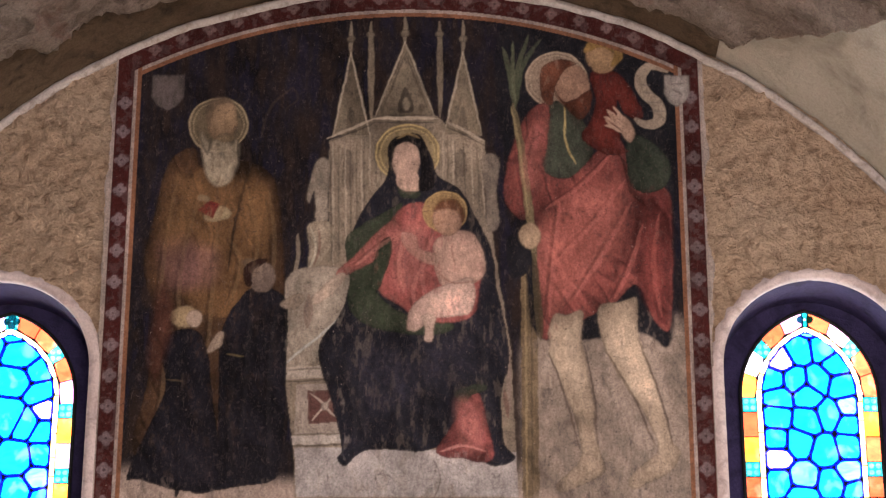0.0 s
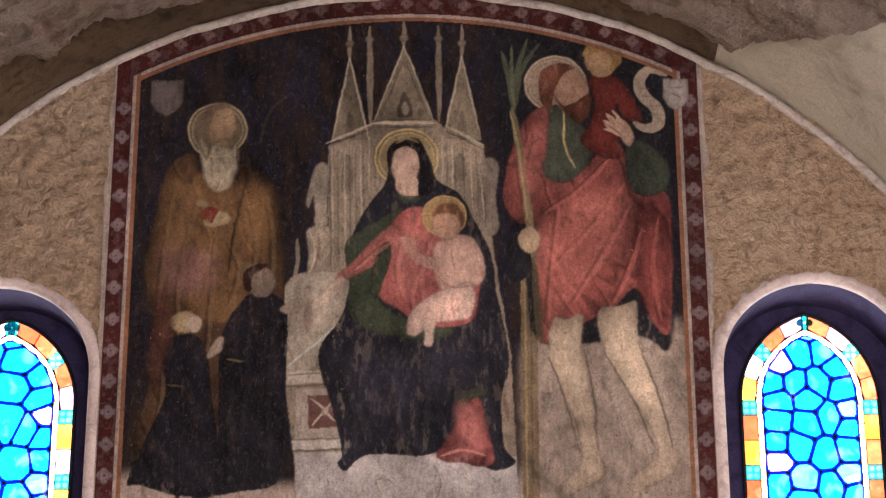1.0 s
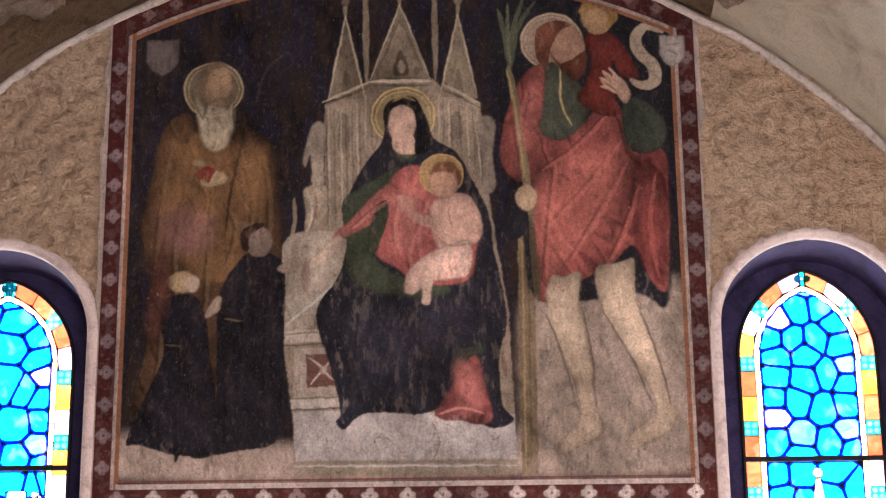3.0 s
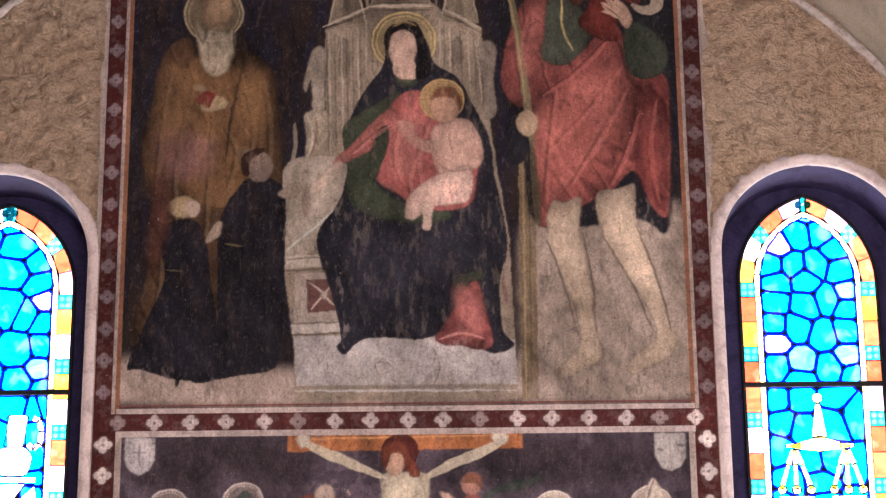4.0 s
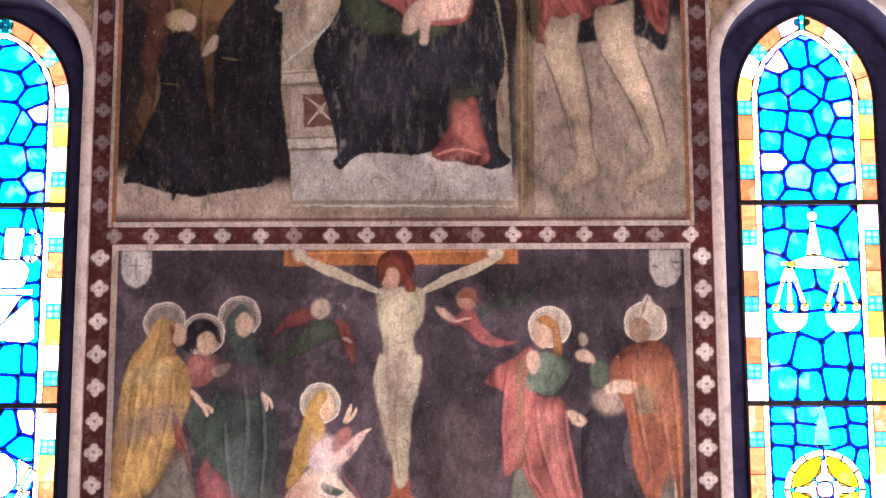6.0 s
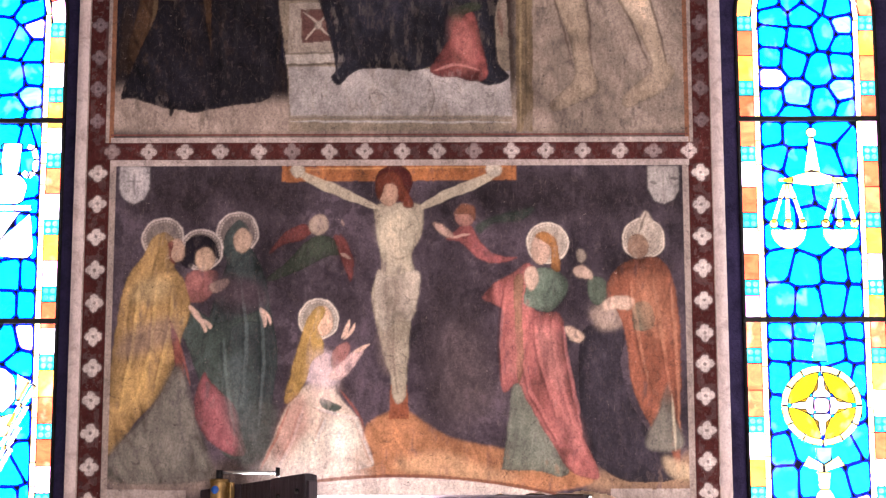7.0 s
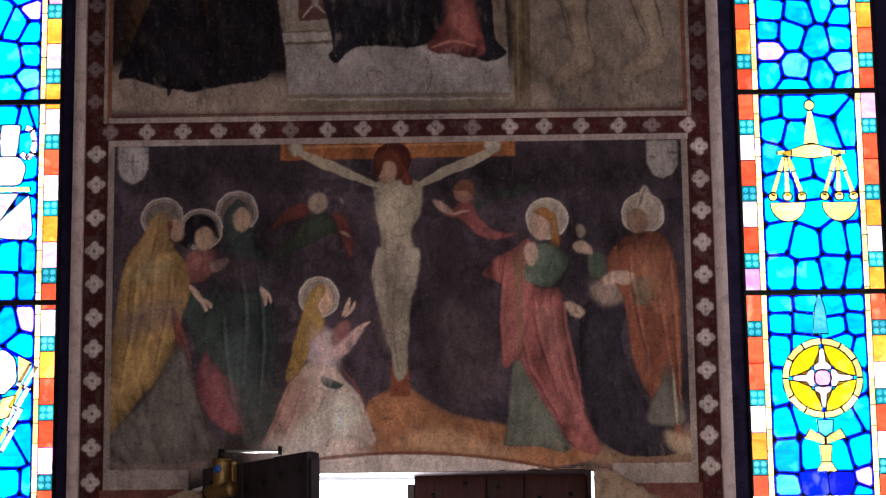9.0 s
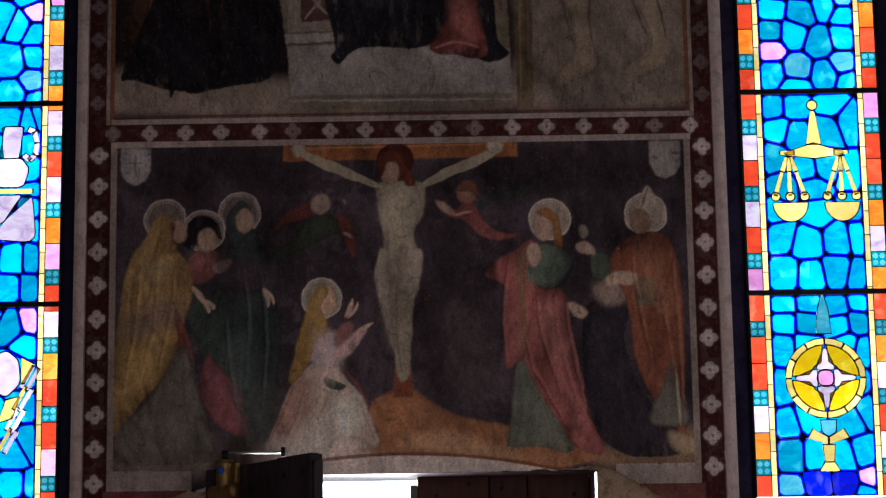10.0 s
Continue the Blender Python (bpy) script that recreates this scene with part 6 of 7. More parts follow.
figure("painted_robed_figure", "plain standing shape in a yellow mantle")
halo(-0.999, 3.633, 0.090, "6c605a", "a0938a")
blob([(-1.083, 3.560), (-1.042, 3.638), (-0.985, 3.658), (-0.941, 3.614), (-0.948, 3.516), (-0.903, 3.443), (-0.877, 3.322), (-0.912, 3.201), (-0.938, 3.081), (-1.001, 2.961), (-1.093, 2.854), (-1.211, 2.711), (-1.208, 3.008), (-1.201, 3.152), (-1.167, 3.394), (-1.134, 3.491)], "8f7040", 0.7, 0.25, 1, 1)
disc(-0.940, 3.584, 0.033, 0.054, "a5856f")
blob([(-0.979, 3.614), (-0.955, 3.619), (-0.964, 3.560), (-0.939, 3.521), (-0.968, 3.540)], "7d3a34", 0.3, 0.2, 1, 1)
blob([(-0.961, 3.249), (-0.924, 3.201), (-0.897, 3.057), (-0.907, 3.009), (-0.938, 3.105)], "80453a", 0.5, 0.2, 1, 1)
blob([(-1.046, 2.889), (-0.956, 3.057), (-0.909, 3.081), (-0.858, 2.914), (-0.795, 2.724), (-0.769, 2.618), (-0.968, 2.594), (-1.191, 2.605), (-1.206, 2.711)], "6e685e", 0.6, 0.2, 3, 1)
blob([(-0.818, 3.057), (-0.777, 3.009), (-0.681, 2.914), (-0.648, 2.795), (-0.637, 2.712), (-0.712, 2.719), (-0.808, 2.795), (-0.853, 2.914)], "82484b", 0.6, 0.3, 1, 1)
blob([(-0.645, 2.914), (-0.503, 2.914), (-0.547, 2.701), (-0.664, 2.665)], "5a5c56", 0.5, 0.2, 4, 0.7)
stroke([(-0.882, 3.341), (-0.853, 3.307), (-0.828, 3.273)], 0.026, "ab8d7b", 0.9, own=True)
stroke([(-0.833, 3.283), (-0.818, 3.254), (-0.813, 3.235)], 0.017, "ab8d7b", 0.9, own=False)
stroke([(-0.838, 3.288), (-0.799, 3.264), (-0.794, 3.249)], 0.017, "ab8d7b", 0.9, own=False)
stroke([(-0.582, 3.332), (-0.567, 3.298), (-0.561, 3.254)], 0.019, "ab8d7b", 0.9, own=False)
stroke([(-0.572, 3.327), (-0.548, 3.298), (-0.538, 3.264)], 0.014, "ab8d7b", 0.9, own=False)
blob([(-0.798, 3.431), (-0.727, 3.463), (-0.722, 3.431), (-0.773, 3.395)], "ab8d7b", 0.3, 0.2, 1, 1)
drape([[(-1.109, 3.443), (-1.126, 3.201), (-1.176, 2.889)], [(-1.037, 3.419), (-1.053, 3.153), (-1.118, 2.913)], [(-0.965, 3.419), (-0.983, 3.201), (-1.026, 3.009)]], "6a4a1e", "c49a54", 0.014, 0.5)
drape([[(-0.679, 3.443), (-0.651, 3.201), (-0.669, 2.914)], [(-0.607, 3.419), (-0.578, 3.153), (-0.596, 2.819)], [(-0.746, 3.201), (-0.730, 3.009), (-0.690, 2.795)]], "20282a", "6a7674", 0.014, 0.5)
stroke([(-0.971, 3.297), (-0.911, 3.153), (-0.872, 3.009)], 0.012, "8f4a3a", 0.6, own=False)

figure("painted_winged_figure", "plain small winged shape in green and red")
blob([(-0.381, 3.627), (-0.311, 3.644), (-0.246, 3.615), (-0.231, 3.561), (-0.310, 3.553), (-0.417, 3.497), (-0.536, 3.448), (-0.555, 3.463), (-0.477, 3.529)], "424b3d", 0.5, 0.3, 1, 1)
blob([(-0.550, 3.565), (-0.491, 3.651), (-0.408, 3.693), (-0.367, 3.668), (-0.407, 3.627), (-0.479, 3.609)], "7c3e38", 0.5, 0.3, 1, 1)
disc(-0.341, 3.693, 0.043, 0.047, "8f7c6c")
blob([(-0.275, 3.639), (-0.227, 3.627), (-0.190, 3.529), (-0.202, 3.444), (-0.226, 3.493)], "7c3e38", 0.4, 0.3, 1, 1)
stroke([(-0.246, 3.566), (-0.207, 3.546)], 0.014, "9a8270", 0.7, own=False)
stroke([(-0.247, 3.651), (-0.227, 3.590)], 0.014, "7c3e38", 0.6, own=False)
stroke([(-0.243, 3.713), (-0.235, 3.688)], 0.014, "9a8270", 0.6, own=False)

figure("painted_winged_figure", "plain small winged shape in rose with a green wing")
blob([(0.232, 3.664), (0.299, 3.694), (0.338, 3.628), (0.407, 3.562), (0.502, 3.547), (0.395, 3.523), (0.323, 3.554), (0.263, 3.615), (0.199, 3.627)], "97514d", 0.5, 0.3, 1, 1)
blob([(0.328, 3.694), (0.443, 3.738), (0.575, 3.763), (0.515, 3.709), (0.395, 3.694), (0.342, 3.652)], "3f4b41", 0.4, 0.2, 2, 0.9)
disc(0.280, 3.733, 0.045, 0.050, "97695a")
blob([(0.239, 3.738), (0.263, 3.777), (0.319, 3.767), (0.323, 3.708), (0.295, 3.738)], "7c4a30", 0.4, 0.2, 1, 0.9)
blob([(0.144, 3.701), (0.184, 3.694), (0.232, 3.645), (0.204, 3.635), (0.168, 3.659)], "a58473", 0.3, 0.2, 1, 1)
stroke([(0.223, 3.635), (0.299, 3.650)], 0.012, "a58473", 0.8, own=False)

figure("painted_kneeling_figure", "plain kneeling shape with yellow hair and a pale dress")
halo(-0.338, 3.286, 0.086, "80756a", "b0a496")
blob([(-0.375, 3.010), (-0.292, 3.022), (-0.232, 2.938), (-0.153, 2.848), (-0.136, 2.772), (-0.105, 2.666), (-0.217, 2.649), (-0.334, 2.611), (-0.499, 2.618), (-0.581, 2.630), (-0.525, 2.772), (-0.468, 2.914)], "a2907f", 0.6, 0.25, 1, 1)
blob([(-0.384, 3.154), (-0.294, 3.142), (-0.245, 3.070), (-0.280, 2.998), (-0.363, 3.010), (-0.399, 3.058)], "9c8994", 0.4, 0.2, 3, 0.9)
blob([(-0.279, 3.142), (-0.223, 3.190), (-0.204, 3.154), (-0.245, 3.082), (-0.274, 3.070)], "95615b", 0.4, 0.3, 1, 1)
blob([(-0.292, 3.046), (-0.199, 3.142), (-0.151, 3.166), (-0.156, 3.130), (-0.233, 3.034)], "a98a84", 0.3, 0.2, 1, 1)
disc(-0.319, 3.279, 0.043, 0.064, "b29178")
blob([(-0.376, 3.303), (-0.339, 3.342), (-0.308, 3.322), (-0.342, 3.250), (-0.323, 3.202), (-0.313, 3.142), (-0.364, 3.106), (-0.391, 3.010), (-0.445, 2.938), (-0.476, 2.943), (-0.447, 3.081), (-0.413, 3.202), (-0.395, 3.262)], "9a7838", 0.6, 0.25, 1, 1)
stroke([(-0.237, 3.207), (-0.219, 3.238), (-0.205, 3.279)], 0.019, "b49680", 0.9, own=False)
stroke([(-0.228, 3.202), (-0.200, 3.231), (-0.181, 3.265)], 0.014, "b49680", 0.9, own=False)
stroke([(-0.187, 3.142), (-0.123, 3.178)], 0.017, "b49680", 0.9, own=False)
blob([(-0.324, 2.950), (-0.239, 2.915), (-0.267, 2.895), (-0.319, 2.914)], "4c584f", 0.4, 0.2, 1, 1)
drape([[(-0.409, 2.914), (-0.454, 2.772), (-0.523, 2.642)], [(-0.314, 2.867), (-0.360, 2.748), (-0.370, 2.630)], [(-0.243, 2.855), (-0.265, 2.748), (-0.241, 2.654)], [(-0.196, 2.867), (-0.148, 2.772), (-0.119, 2.678)], [(-0.362, 2.914), (-0.267, 2.879), (-0.172, 2.867)]], "96604e", "c8b4a6", 0.014, 0.55)
stroke([(-0.456, 2.914), (-0.513, 2.772), (-0.570, 2.653)], 0.012, "8f4a38", 0.7, own=False)
stroke([(-0.244, 2.986), (-0.153, 2.855), (-0.143, 2.772)], 0.012, "8f4a38", 0.6, own=False)

figure("painted_robed_figure", "plain standing shape in a rose mantle over green")
halo(0.629, 3.611, 0.088, "8c7f71", "b0a494")
blob([(0.484, 3.035), (0.547, 2.987), (0.617, 2.821), (0.710, 2.667), (0.674, 2.620), (0.581, 2.644), (0.440, 2.651), (0.435, 2.679), (0.459, 2.868)], "6b6e60", 0.5, 0.25, 1, 1)
blob([(0.478, 3.481), (0.550, 3.523), (0.585, 3.445), (0.573, 3.324), (0.680, 3.305), (0.697, 3.155), (0.729, 2.964), (0.781, 2.774), (0.834, 2.632), (0.792, 2.613), (0.710, 2.651), (0.617, 2.797), (0.547, 2.916), (0.500, 3.011), (0.436, 2.975), (0.422, 3.107), (0.442, 3.299), (0.414, 3.343), (0.352, 3.377), (0.395, 3.433)], "95534d", 0.7, 0.3, 1, 1)
blob([(0.562, 3.489), (0.645, 3.499), (0.705, 3.457), (0.709, 3.397), (0.644, 3.319), (0.573, 3.329), (0.525, 3.360)], "6a7a69", 0.5, 0.3, 1, 1)
disc(0.601, 3.586, 0.043, 0.067, "ab8c78")
blob([(0.575, 3.640), (0.615, 3.660), (0.663, 3.628), (0.677, 3.555), (0.681, 3.489), (0.645, 3.506), (0.644, 3.579), (0.615, 3.616)], "99642f", 0.5, 0.2, 1, 1)
blob([(0.533, 3.494), (0.574, 3.506), (0.590, 3.445), (0.557, 3.406), (0.533, 3.433)], "b09480", 0.3, 0.2, 1, 1)
blob([(0.485, 3.445), (0.526, 3.469), (0.518, 3.324), (0.524, 3.107), (0.500, 3.011), (0.489, 3.251)], "87684a", 0.4, 0.2, 1, 0.8)
drape([[(0.442, 3.420), (0.418, 3.203), (0.429, 3.011)], [(0.561, 3.275), (0.583, 3.107), (0.653, 2.868)], [(0.632, 3.275), (0.654, 3.083), (0.723, 2.821)], [(0.679, 3.251), (0.713, 3.011), (0.781, 2.727)], [(0.512, 3.107), (0.547, 2.963), (0.652, 2.774)]], "561f20", "bb6c64", 0.014, 0.55)

figure("painted_kneeling_figure", "plain dark kneeling robed shape")
blob([(0.762, 3.203), (0.827, 3.264), (0.917, 3.276), (0.954, 3.204), (0.929, 3.103), (0.965, 2.940), (1.052, 2.798), (1.156, 2.692), (1.181, 2.621), (1.002, 2.595), (0.862, 2.644), (0.774, 2.774), (0.757, 2.964)], "3a333c", 0.6, 0.2, 1, 1)
blob([(0.811, 3.324), (0.882, 3.360), (0.941, 3.324), (0.929, 3.252), (0.857, 3.240), (0.817, 3.271)], "8f7a6b", 0.3, 0.1, 4, 0.85)
blob([(0.698, 3.251), (0.739, 3.247), (0.779, 3.208), (0.750, 3.184), (0.712, 3.208)], "a88d78", 0.3, 0.2, 1, 1)

figure("painted_robed_figure", "plain mitred shape in an orange cope")
halo(1.036, 3.628, 0.090, "8a7d70", "a89a8a")
blob([(0.949, 3.523), (1.028, 3.548), (1.106, 3.538), (1.162, 3.434), (1.182, 3.204), (1.177, 2.917), (1.167, 2.633), (1.133, 2.727), (1.101, 2.917), (1.080, 2.798), (1.030, 2.869), (0.973, 3.012), (0.954, 3.204), (0.918, 3.324), (0.875, 3.360), (0.883, 3.445)], "8b5037", 0.6, 0.25, 1, 1)
blob([(1.126, 3.012), (1.148, 2.893), (1.180, 2.739), (1.028, 2.746), (1.082, 2.893)], "6c675c", 0.4, 0.2, 2, 1)
blob([(0.805, 3.465), (0.871, 3.450), (0.875, 3.377), (0.835, 3.343), (0.799, 3.385)], "5b6857", 0.4, 0.2, 1, 1)
blob([(0.989, 3.344), (1.056, 3.349), (1.071, 3.252), (0.992, 3.237)], "5b6857", 0.4, 0.2, 1, 1)
blob([(0.859, 3.360), (0.930, 3.385), (0.990, 3.373), (0.977, 3.324), (0.906, 3.329), (0.865, 3.312)], "b09480", 0.3, 0.2, 1, 1)
blob([(0.734, 3.499), (0.777, 3.513), (0.819, 3.482), (0.812, 3.455), (0.752, 3.465)], "b09480", 0.3, 0.2, 1, 1)
disc(0.770, 3.555, 0.021, 0.032, "8f8070")
blob([(0.974, 3.628), (1.006, 3.690), (1.047, 3.749), (1.078, 3.702), (1.103, 3.653), (1.076, 3.611), (1.017, 3.636)], "a39484", 0.4, 0.2, 1, 1)
disc(1.012, 3.597, 0.045, 0.054, "98765f")
stroke([(1.017, 3.653), (1.047, 3.739)], 0.010, "4a3a34", 0.7, own=False)
drape([[(0.967, 3.445), (0.988, 3.252), (1.032, 3.012)], [(1.062, 3.446), (1.094, 3.204), (1.125, 2.964)], [(1.133, 3.421), (1.152, 3.156), (1.158, 2.822)]], "5c2e20", "b07a5a", 0.014, 0.5)
stroke([(1.140, 2.964), (1.152, 2.727)], 0.012, "a89a80", 0.6, own=False)
blob([(1.098, 2.704), (1.203, 2.668), (1.225, 2.610), (1.131, 2.621)], "9a8466", 0.4, 0.1, 3, 0.8)

for pts, tone, soft, alpha in (
        ([(-1.15, 3.22), (-0.96, 3.30), (-0.93, 3.20), (-1.16, 3.12)], "6a5a60", 6, 0.5),
        ([(-1.10, 3.44), (-0.98, 3.46), (-0.99, 3.38), (-1.12, 3.36)], "a08a62", 6, 0.6),
        ([(-1.14, 3.05), (-1.04, 3.10), (-1.04, 2.95), (-1.17, 2.90)], "a58348", 7, 0.6),
        ([(-0.78, 3.48), (-0.60, 3.44), (-0.56, 3.34), (-0.76, 3.38)], "54424a", 5, 0.7),
        ([(-0.72, 3.10), (-0.62, 3.12), (-0.60, 2.80), (-0.70, 2.85)], "5e6a68", 8, 0.5),
        ([(-0.06, 3.46), (0.06, 3.44), (0.02, 3.28), (-0.07, 3.32)], "77685c", 6, 0.6),
        ([(-0.08, 3.22), (-0.01, 3.24), (-0.01, 3.06), (-0.06, 3.08)], "77685c", 5, 0.6),
        ([(-0.08, 3.70), (0.02, 3.72), (0.00, 3.62), (-0.08, 3.62)], "a89c84", 6, 0.5),
        ([(-0.47, 2.90), (-0.40, 2.96), (-0.38, 2.80), (-0.52, 2.68)], "a0695a", 5, 0.55),
        ([(-0.30, 2.84), (-0.20, 2.86), (-0.16, 2.74), (-0.28, 2.70)], "c4b09c", 6, 0.6),
        ([(-0.42, 2.76), (-0.34, 2.80), (-0.32, 2.66), (-0.44, 2.64)], "c0aa98", 6, 0.55),
        ([(-0.36, 3.14), (-0.28, 3.12), (-0.26, 2.96), (-0.36, 2.96)], "a58f86", 6, 0.6),
        ([(0.46, 3.20), (0.51, 3.24), (0.50, 3.06), (0.45, 3.08)], "a2625a", 5, 0.5),
        ([(0.58, 3.24), (0.66, 3.22), (0.70, 2.98), (0.62, 3.02)], "a06a62", 6, 0.5),
        ([(0.64, 2.96), (0.72, 2.92), (0.77, 2.72), (0.69, 2.76)], "a86660", 6, 0.5),
        ([(1.00, 3.46), (1.12, 3.44), (1.14, 3.20), (1.02, 3.24)], "a06a4c", 7, 0.5),
        ([(1.06, 3.10), (1.15, 3.12), (1.15, 2.94), (1.09, 2.96)], "7c4530", 6, 0.5),
        ([(0.62, 5.92), (0.56, 5.90), (0.52, 5.66), (0.58, 5.60)], "9c5a50", 6, 0.5),
        ([(0.66, 5.40), (0.80, 5.44), (0.78, 5.16), (0.66, 5.10)], "9c5448", 9, 0.5),
        ([(0.88, 5.62), (1.00, 5.58), (0.94, 5.30), (0.84, 5.36)], "a0584c", 7, 0.5),
        ([(1.06, 5.40), (1.11, 5.42), (1.12, 5.12), (1.07, 5.10)], "97463e", 5, 0.5),
        ([(0.70, 4.90), (0.75, 4.90), (0.76, 4.60), (0.71, 4.66)], "a08e78", 6, 0.4),
        ([(0.92, 4.90), (0.99, 4.92), (1.05, 4.64), (0.98, 4.66)], "a08e78", 6, 0.4),
        ([(-0.02, 5.40), (0.08, 5.40), (0.06, 5.16), (-0.05, 5.14)], "a2645a", 7, 0.5),
        ([(0.22, 4.60), (0.30, 4.58), (0.33, 4.40), (0.25, 4.38)], "b0685e", 5, 0.5),
        ([(-1.06, 5.66), (-0.94, 5.62), (-0.98, 5.36), (-1.10, 5.34)], "83603a", 8, 0.5),
        ([(-0.72, 5.66), (-0.62, 5.60), (-0.62, 5.34), (-0.72, 5.36)], "86623a", 8, 0.5),
        ([(-0.98, 5.32), (-0.84, 5.30), (-0.86, 5.14), (-1.02, 5.14)], "74504a", 7, 0.55),
        ([(-0.20, 4.80), (0.00, 4.84), (0.02, 4.60), (-0.18, 4.56)], "3c3a48", 10, 0.5),
        ([(0.10, 4.84), (0.30, 4.86), (0.26, 4.68), (0.10, 4.66)], "3a3845", 10, 0.5)):
    blob(pts, tone, 0.5, 0.0, soft, alpha, own=False)

figure("painted_background", "soot stain and painted door-light wash over the door")
blob([(-0.808, 2.559), (-0.758, 2.665), (-0.700, 2.712), (-0.641, 2.665), (-0.627, 2.559), (-0.684, 2.493), (-0.802, 2.500)], "3a2f28", 0.4, 0, 6, 0.9)
blob([(0.053, 2.607), (0.158, 2.596), (0.159, 2.549), (0.053, 2.549)], "42362e", 0.4, 0, 5, 0.7)
# bright wash from the doorway's light, painted as paler pigment
blob([(-0.547, 2.677), (-0.171, 2.666), (-0.169, 2.537), (-0.544, 2.536)], "b8a59a", 0.3, 0, 10, 0.6)

figure("painted_border", "dark red painted border with pale quatrefoils and white lines")
UP = CZ > 4.02
side = AX > np.where(UP, 1.222, 1.205)
top = UP & (ARC > RADIUS - 0.165)
region(side | top, "84756c", 0.5)
region(UP & (((AX > 1.222) & (AX < 1.242)) | ((ARC > RADIUS - 0.165) & (ARC < RADIUS - 0.145) & (AX < 1.242))), "7d5034", 0.4)
region((AX > np.where(UP, 1.256, 1.232)) & (AX < 1.332) | (UP & (ARC > RADIUS - 0.128) & (AX < 1.332)), "501e1a", 0.6)
region((np.abs(CZ - 4.012) < 0.062) & (AX < 1.235), "8d7f78", 0.4)
region((CZ > BAND0 + 0.004) & (CZ < BAND1) & (AX < 1.3), "552420", 0.6)
region((CZ > BAND1 + 0.028) & (CZ < BAND1 + 0.038) & (AX < 1.235), "6e3c34", 0.4)
region((AX > 1.345) & (UP | (CX < 0)), "8a7b70", 0.5)
SPRIG = fractal(CX, CZ, 38, 71, 3) > 0.58
red_band = ((AX > 1.25) & (AX < 1.325)) | ((CZ > BAND0 + 0.01) & (CZ < BAND1 - 0.008) & (AX < 1.3)) | (UP & (ARC > RADIUS - 0.12) & (AX < 1.32))
lay((slice(None), slice(None)), (SPRIG & red_band) * 0.35, paint("5e4c4a"), False)
rng_b = random.Random(4)
for s_ in (-1, 1):
    zz = 4.15
    while zz < 6.12:
        rosette(s_ * 1.294, zz, 0.031, "706062" if s_ < 0 else "6a5a5a")
        zz += 0.146 + rng_b.uniform(-0.006, 0.006)
    zz = 3.92
    while zz > 2.5:
        rosette(s_ * 1.284, zz, 0.036, "a2968f")
        zz -= 0.138 + rng_b.uniform(-0.008, 0.008)
for i in range(17):
    rosette(-1.225 + 0.1545 * i + rng_b.uniform(-0.008, 0.008), 4.014, 0.033, "9a8c86" if i % 5 else "7d6c69")
for i in range(19):
    a = radians(-25 + 50 * i / 18)
    rosette((RADIUS - 0.072) * math.sin(a), SPRING + (RADIUS - 0.072) * math.cos(a), 0.028, "6e5652")
figure("painted_shield", "faded grey painted shield over the border")
shield(1.232, 6.085, 0.115, 0.16, "857c74")
stroke([(1.205, 6.12), (1.262, 6.12)], 0.008, "5c534e", 0.6)
stroke([(1.215, 6.09), (1.255, 6.06)], 0.012, "5c534e", 0.6)
figure("painted_border", "red and white painted lines at the foot of the picture")
# foot of the lower picture: white and red lines, then the bare coat over the door
region((CZ < 2.57 + 0.02 * PATCH) & (AX > 0.88) & (AX < 1.205), "8a7d75", 0.8)
region((CZ < 2.487) & (AX > 0.9) & (AX < 1.25), "6f4038", 0.6)
region((CZ < 2.62 - 0.18 * CX ** 2) & (AX < 0.86), "a3968c", 0.5)
lay((slice(None), slice(None)), np.clip((0.006 + 0.012 * (PATCH + 0.1) - np.abs(CZ - 2.625 + 0.18 * CX ** 2)) / CELL, 0, 0.8) * (CX > -0.45) * (AX < 0.9), paint("7a4630"))


def pieces_of(cells):
    """Numbers the connected pieces of equal cells; -1 where there is none."""
    rows, cols = cells.shape
    runs, parent, above = [], [], []

    def top(k):
        while parent[k] != k:
            parent[k] = parent[parent[k]]
            k = parent[k]
        return k

    for r in range(rows):
        line = cells[r]
        cuts = np.concatenate(([0], np.nonzero(np.diff(line))[0] + 1, [cols]))
        here = []
        for a, b in zip(cuts[:-1].tolist(), cuts[1:].tolist()):
            v = int(line[a])
            if v > 0:
                here.append((a, b, v, len(parent)))
                parent.append(len(parent))
        p = 0
        for a, b, v, k in here:
            while p < len(above) and above[p][1] <= a:
                p += 1
            q = p
            while q < len(above) and above[q][0] < b:
                if above[q][2] == v:
                    parent[top(above[q][3])] = top(k)
                q += 1
        runs.append(here)
        above = here
    out, number = np.full(cells.shape, -1), {}
    for r, here in enumerate(runs):
        for a, b, v, k in here:
            out[r, a:b] = number.setdefault(top(k), len(number))
    return out


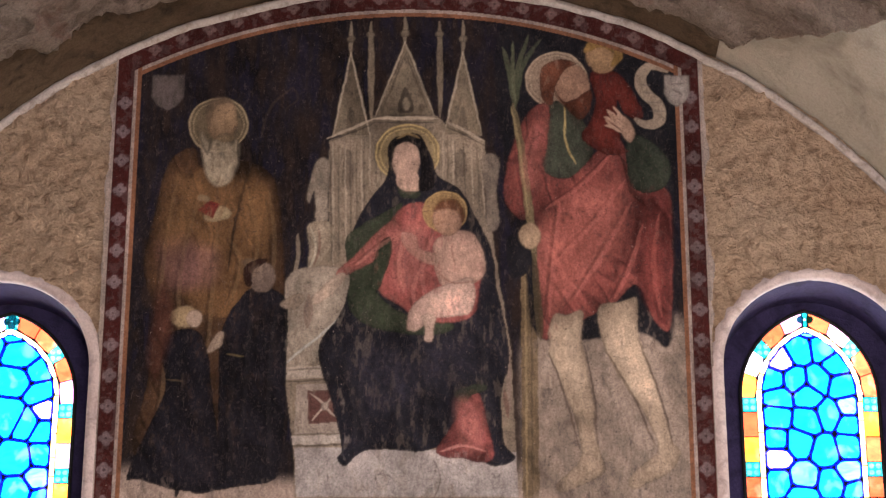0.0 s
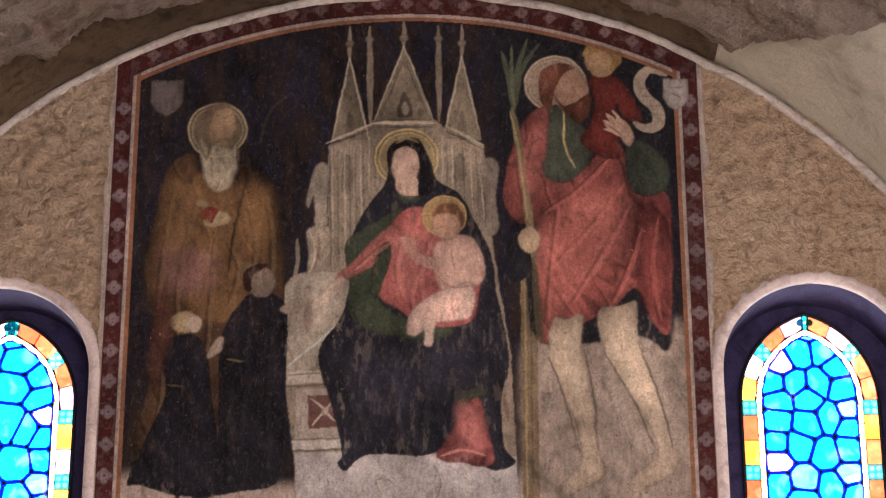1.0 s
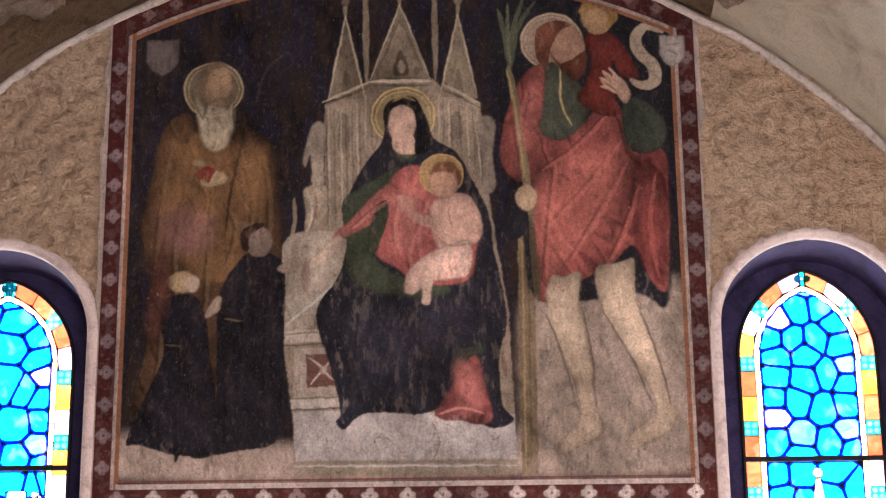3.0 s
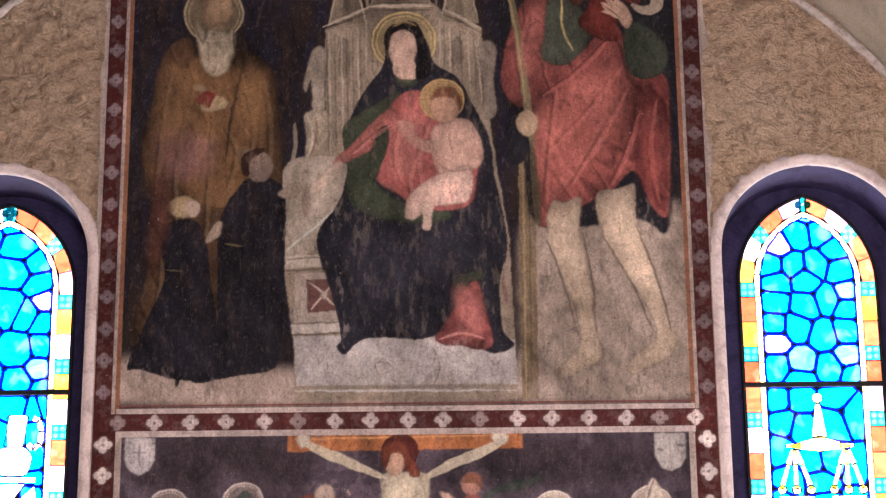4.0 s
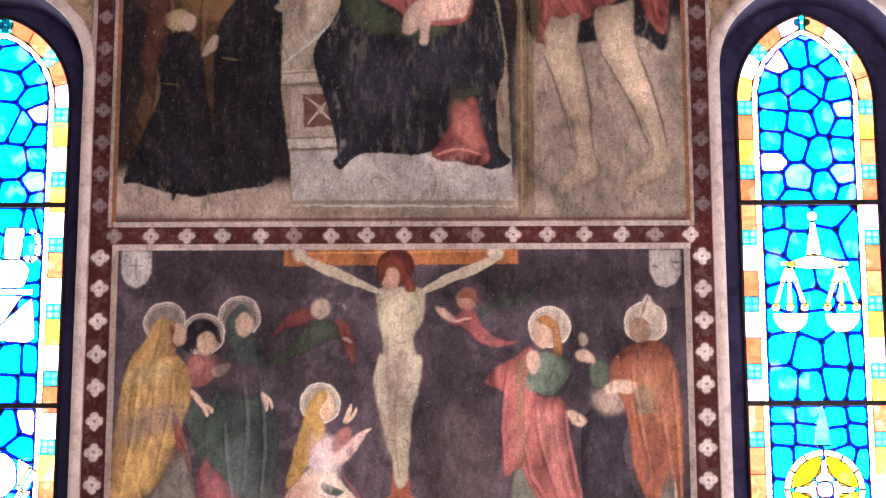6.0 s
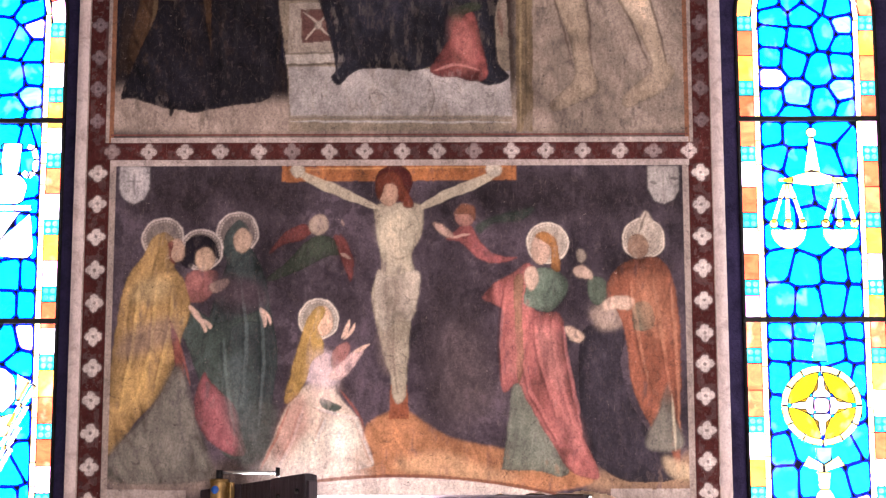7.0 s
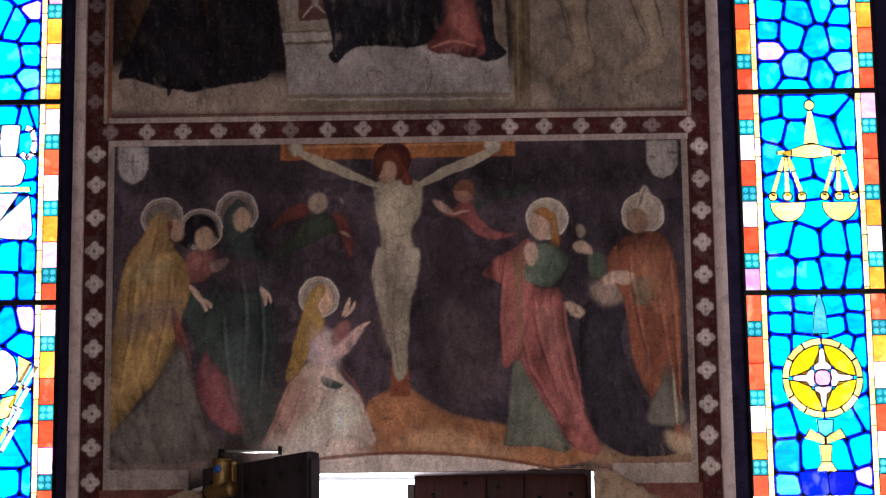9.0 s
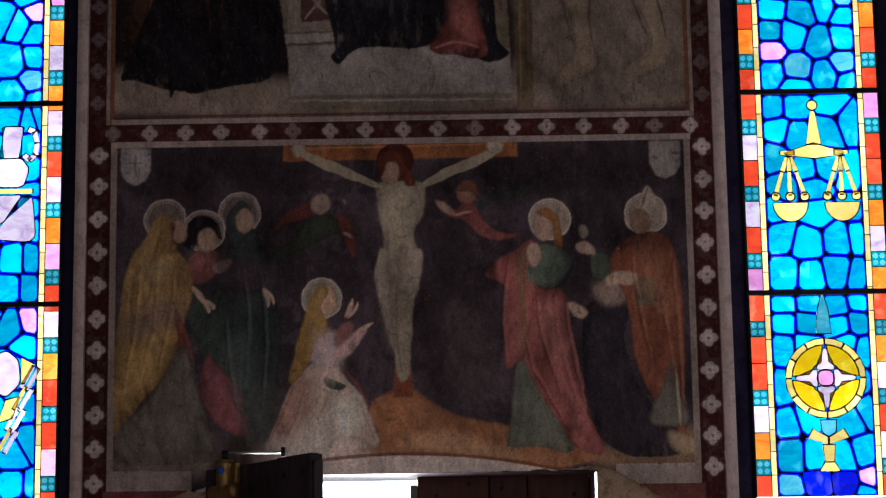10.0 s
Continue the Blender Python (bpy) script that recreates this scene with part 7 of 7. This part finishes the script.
def skin_part(root, name, label, j, i, nu):
    """One painted subject as a flat mesh of its cells, with its pigment."""
    a = j * nu + i
    q = np.stack((a, a + 1, a + 1 + nu, a + nu), -1)
    used = np.unique(q)
    remap = np.zeros(CX.size, dtype=np.int64)
    remap[used] = np.arange(len(used))
    pts = np.stack((CX.ravel()[used], np.full(len(used), -0.004), CZ.ravel()[used]), -1)
    me = raw_mesh(name, pts, remap[q], M_FRESCO, False)
    att = me.color_attributes.new("pigment", "FLOAT_COLOR", "POINT")
    rgba = np.ones((len(used), 4), dtype=np.float32)
    rgba[:, :3] = np.clip(pigment.reshape(-1, 3)[used], 0.004, 0.9)
    att.data.foreach_set("color", rgba.ravel())
    return part(name, me, root, label)


def fresco_skin():
    edge = 2.43 + 0.05 * (fractal(CX, CZ, 6, 81, 4) - 0.5) * 2
    edge = edge + np.interp(CX, [-1.38, -1.2, -0.95, -0.8, 0.8, 0.88, 0.97, 1.1, 1.38], [0.0, -0.03, 0.02, 0.08, 0.12, 0.1, 0.03, -0.03, -0.05])
    ragged = 1.353 + 0.03 * (fractal(CX, CZ, 5, 91, 4) - 0.5) * 2
    keep = (CZ > edge) & (AX < ragged) & (ARC < RADIUS - 0.022) & ~in_door(CX, CZ, 0.0)
    root = empty("fresco", "worn medieval wall painting in two scenes with red borders", "fresco")
    nu = len(cx_)
    cells = subject[:-1, :-1].copy()
    cells[~(keep[:-1, :-1] & keep[1:, 1:])] = -1
    # cells lost at ragged edges go to the bare coat below; slivers go to the ground
    whole = pieces_of(cells)
    sizes = np.bincount(whole[whole >= 0])
    order = np.argsort(whole.ravel(), kind="stable")
    ends = np.searchsorted(whole.ravel()[order], np.arange(len(sizes) + 1))
    nz = whole.shape[1]
    small = []
    for n in range(len(sizes)):
        at = order[ends[n]:ends[n + 1]]
        if len(at) < 60:
            small.append(at)
            continue
        name, label = subjects[cells.ravel()[at[0]] - 1]
        skin_part(root, name, label, at // nz, at % nz, nu)
    if small:
        at = np.concatenate(small)
        tagged(skin_part(root, "painted_speck", "small worn specks of paint", at // nz, at % nz, nu), kind="stuff")
    return root


fresco = fresco_skin()
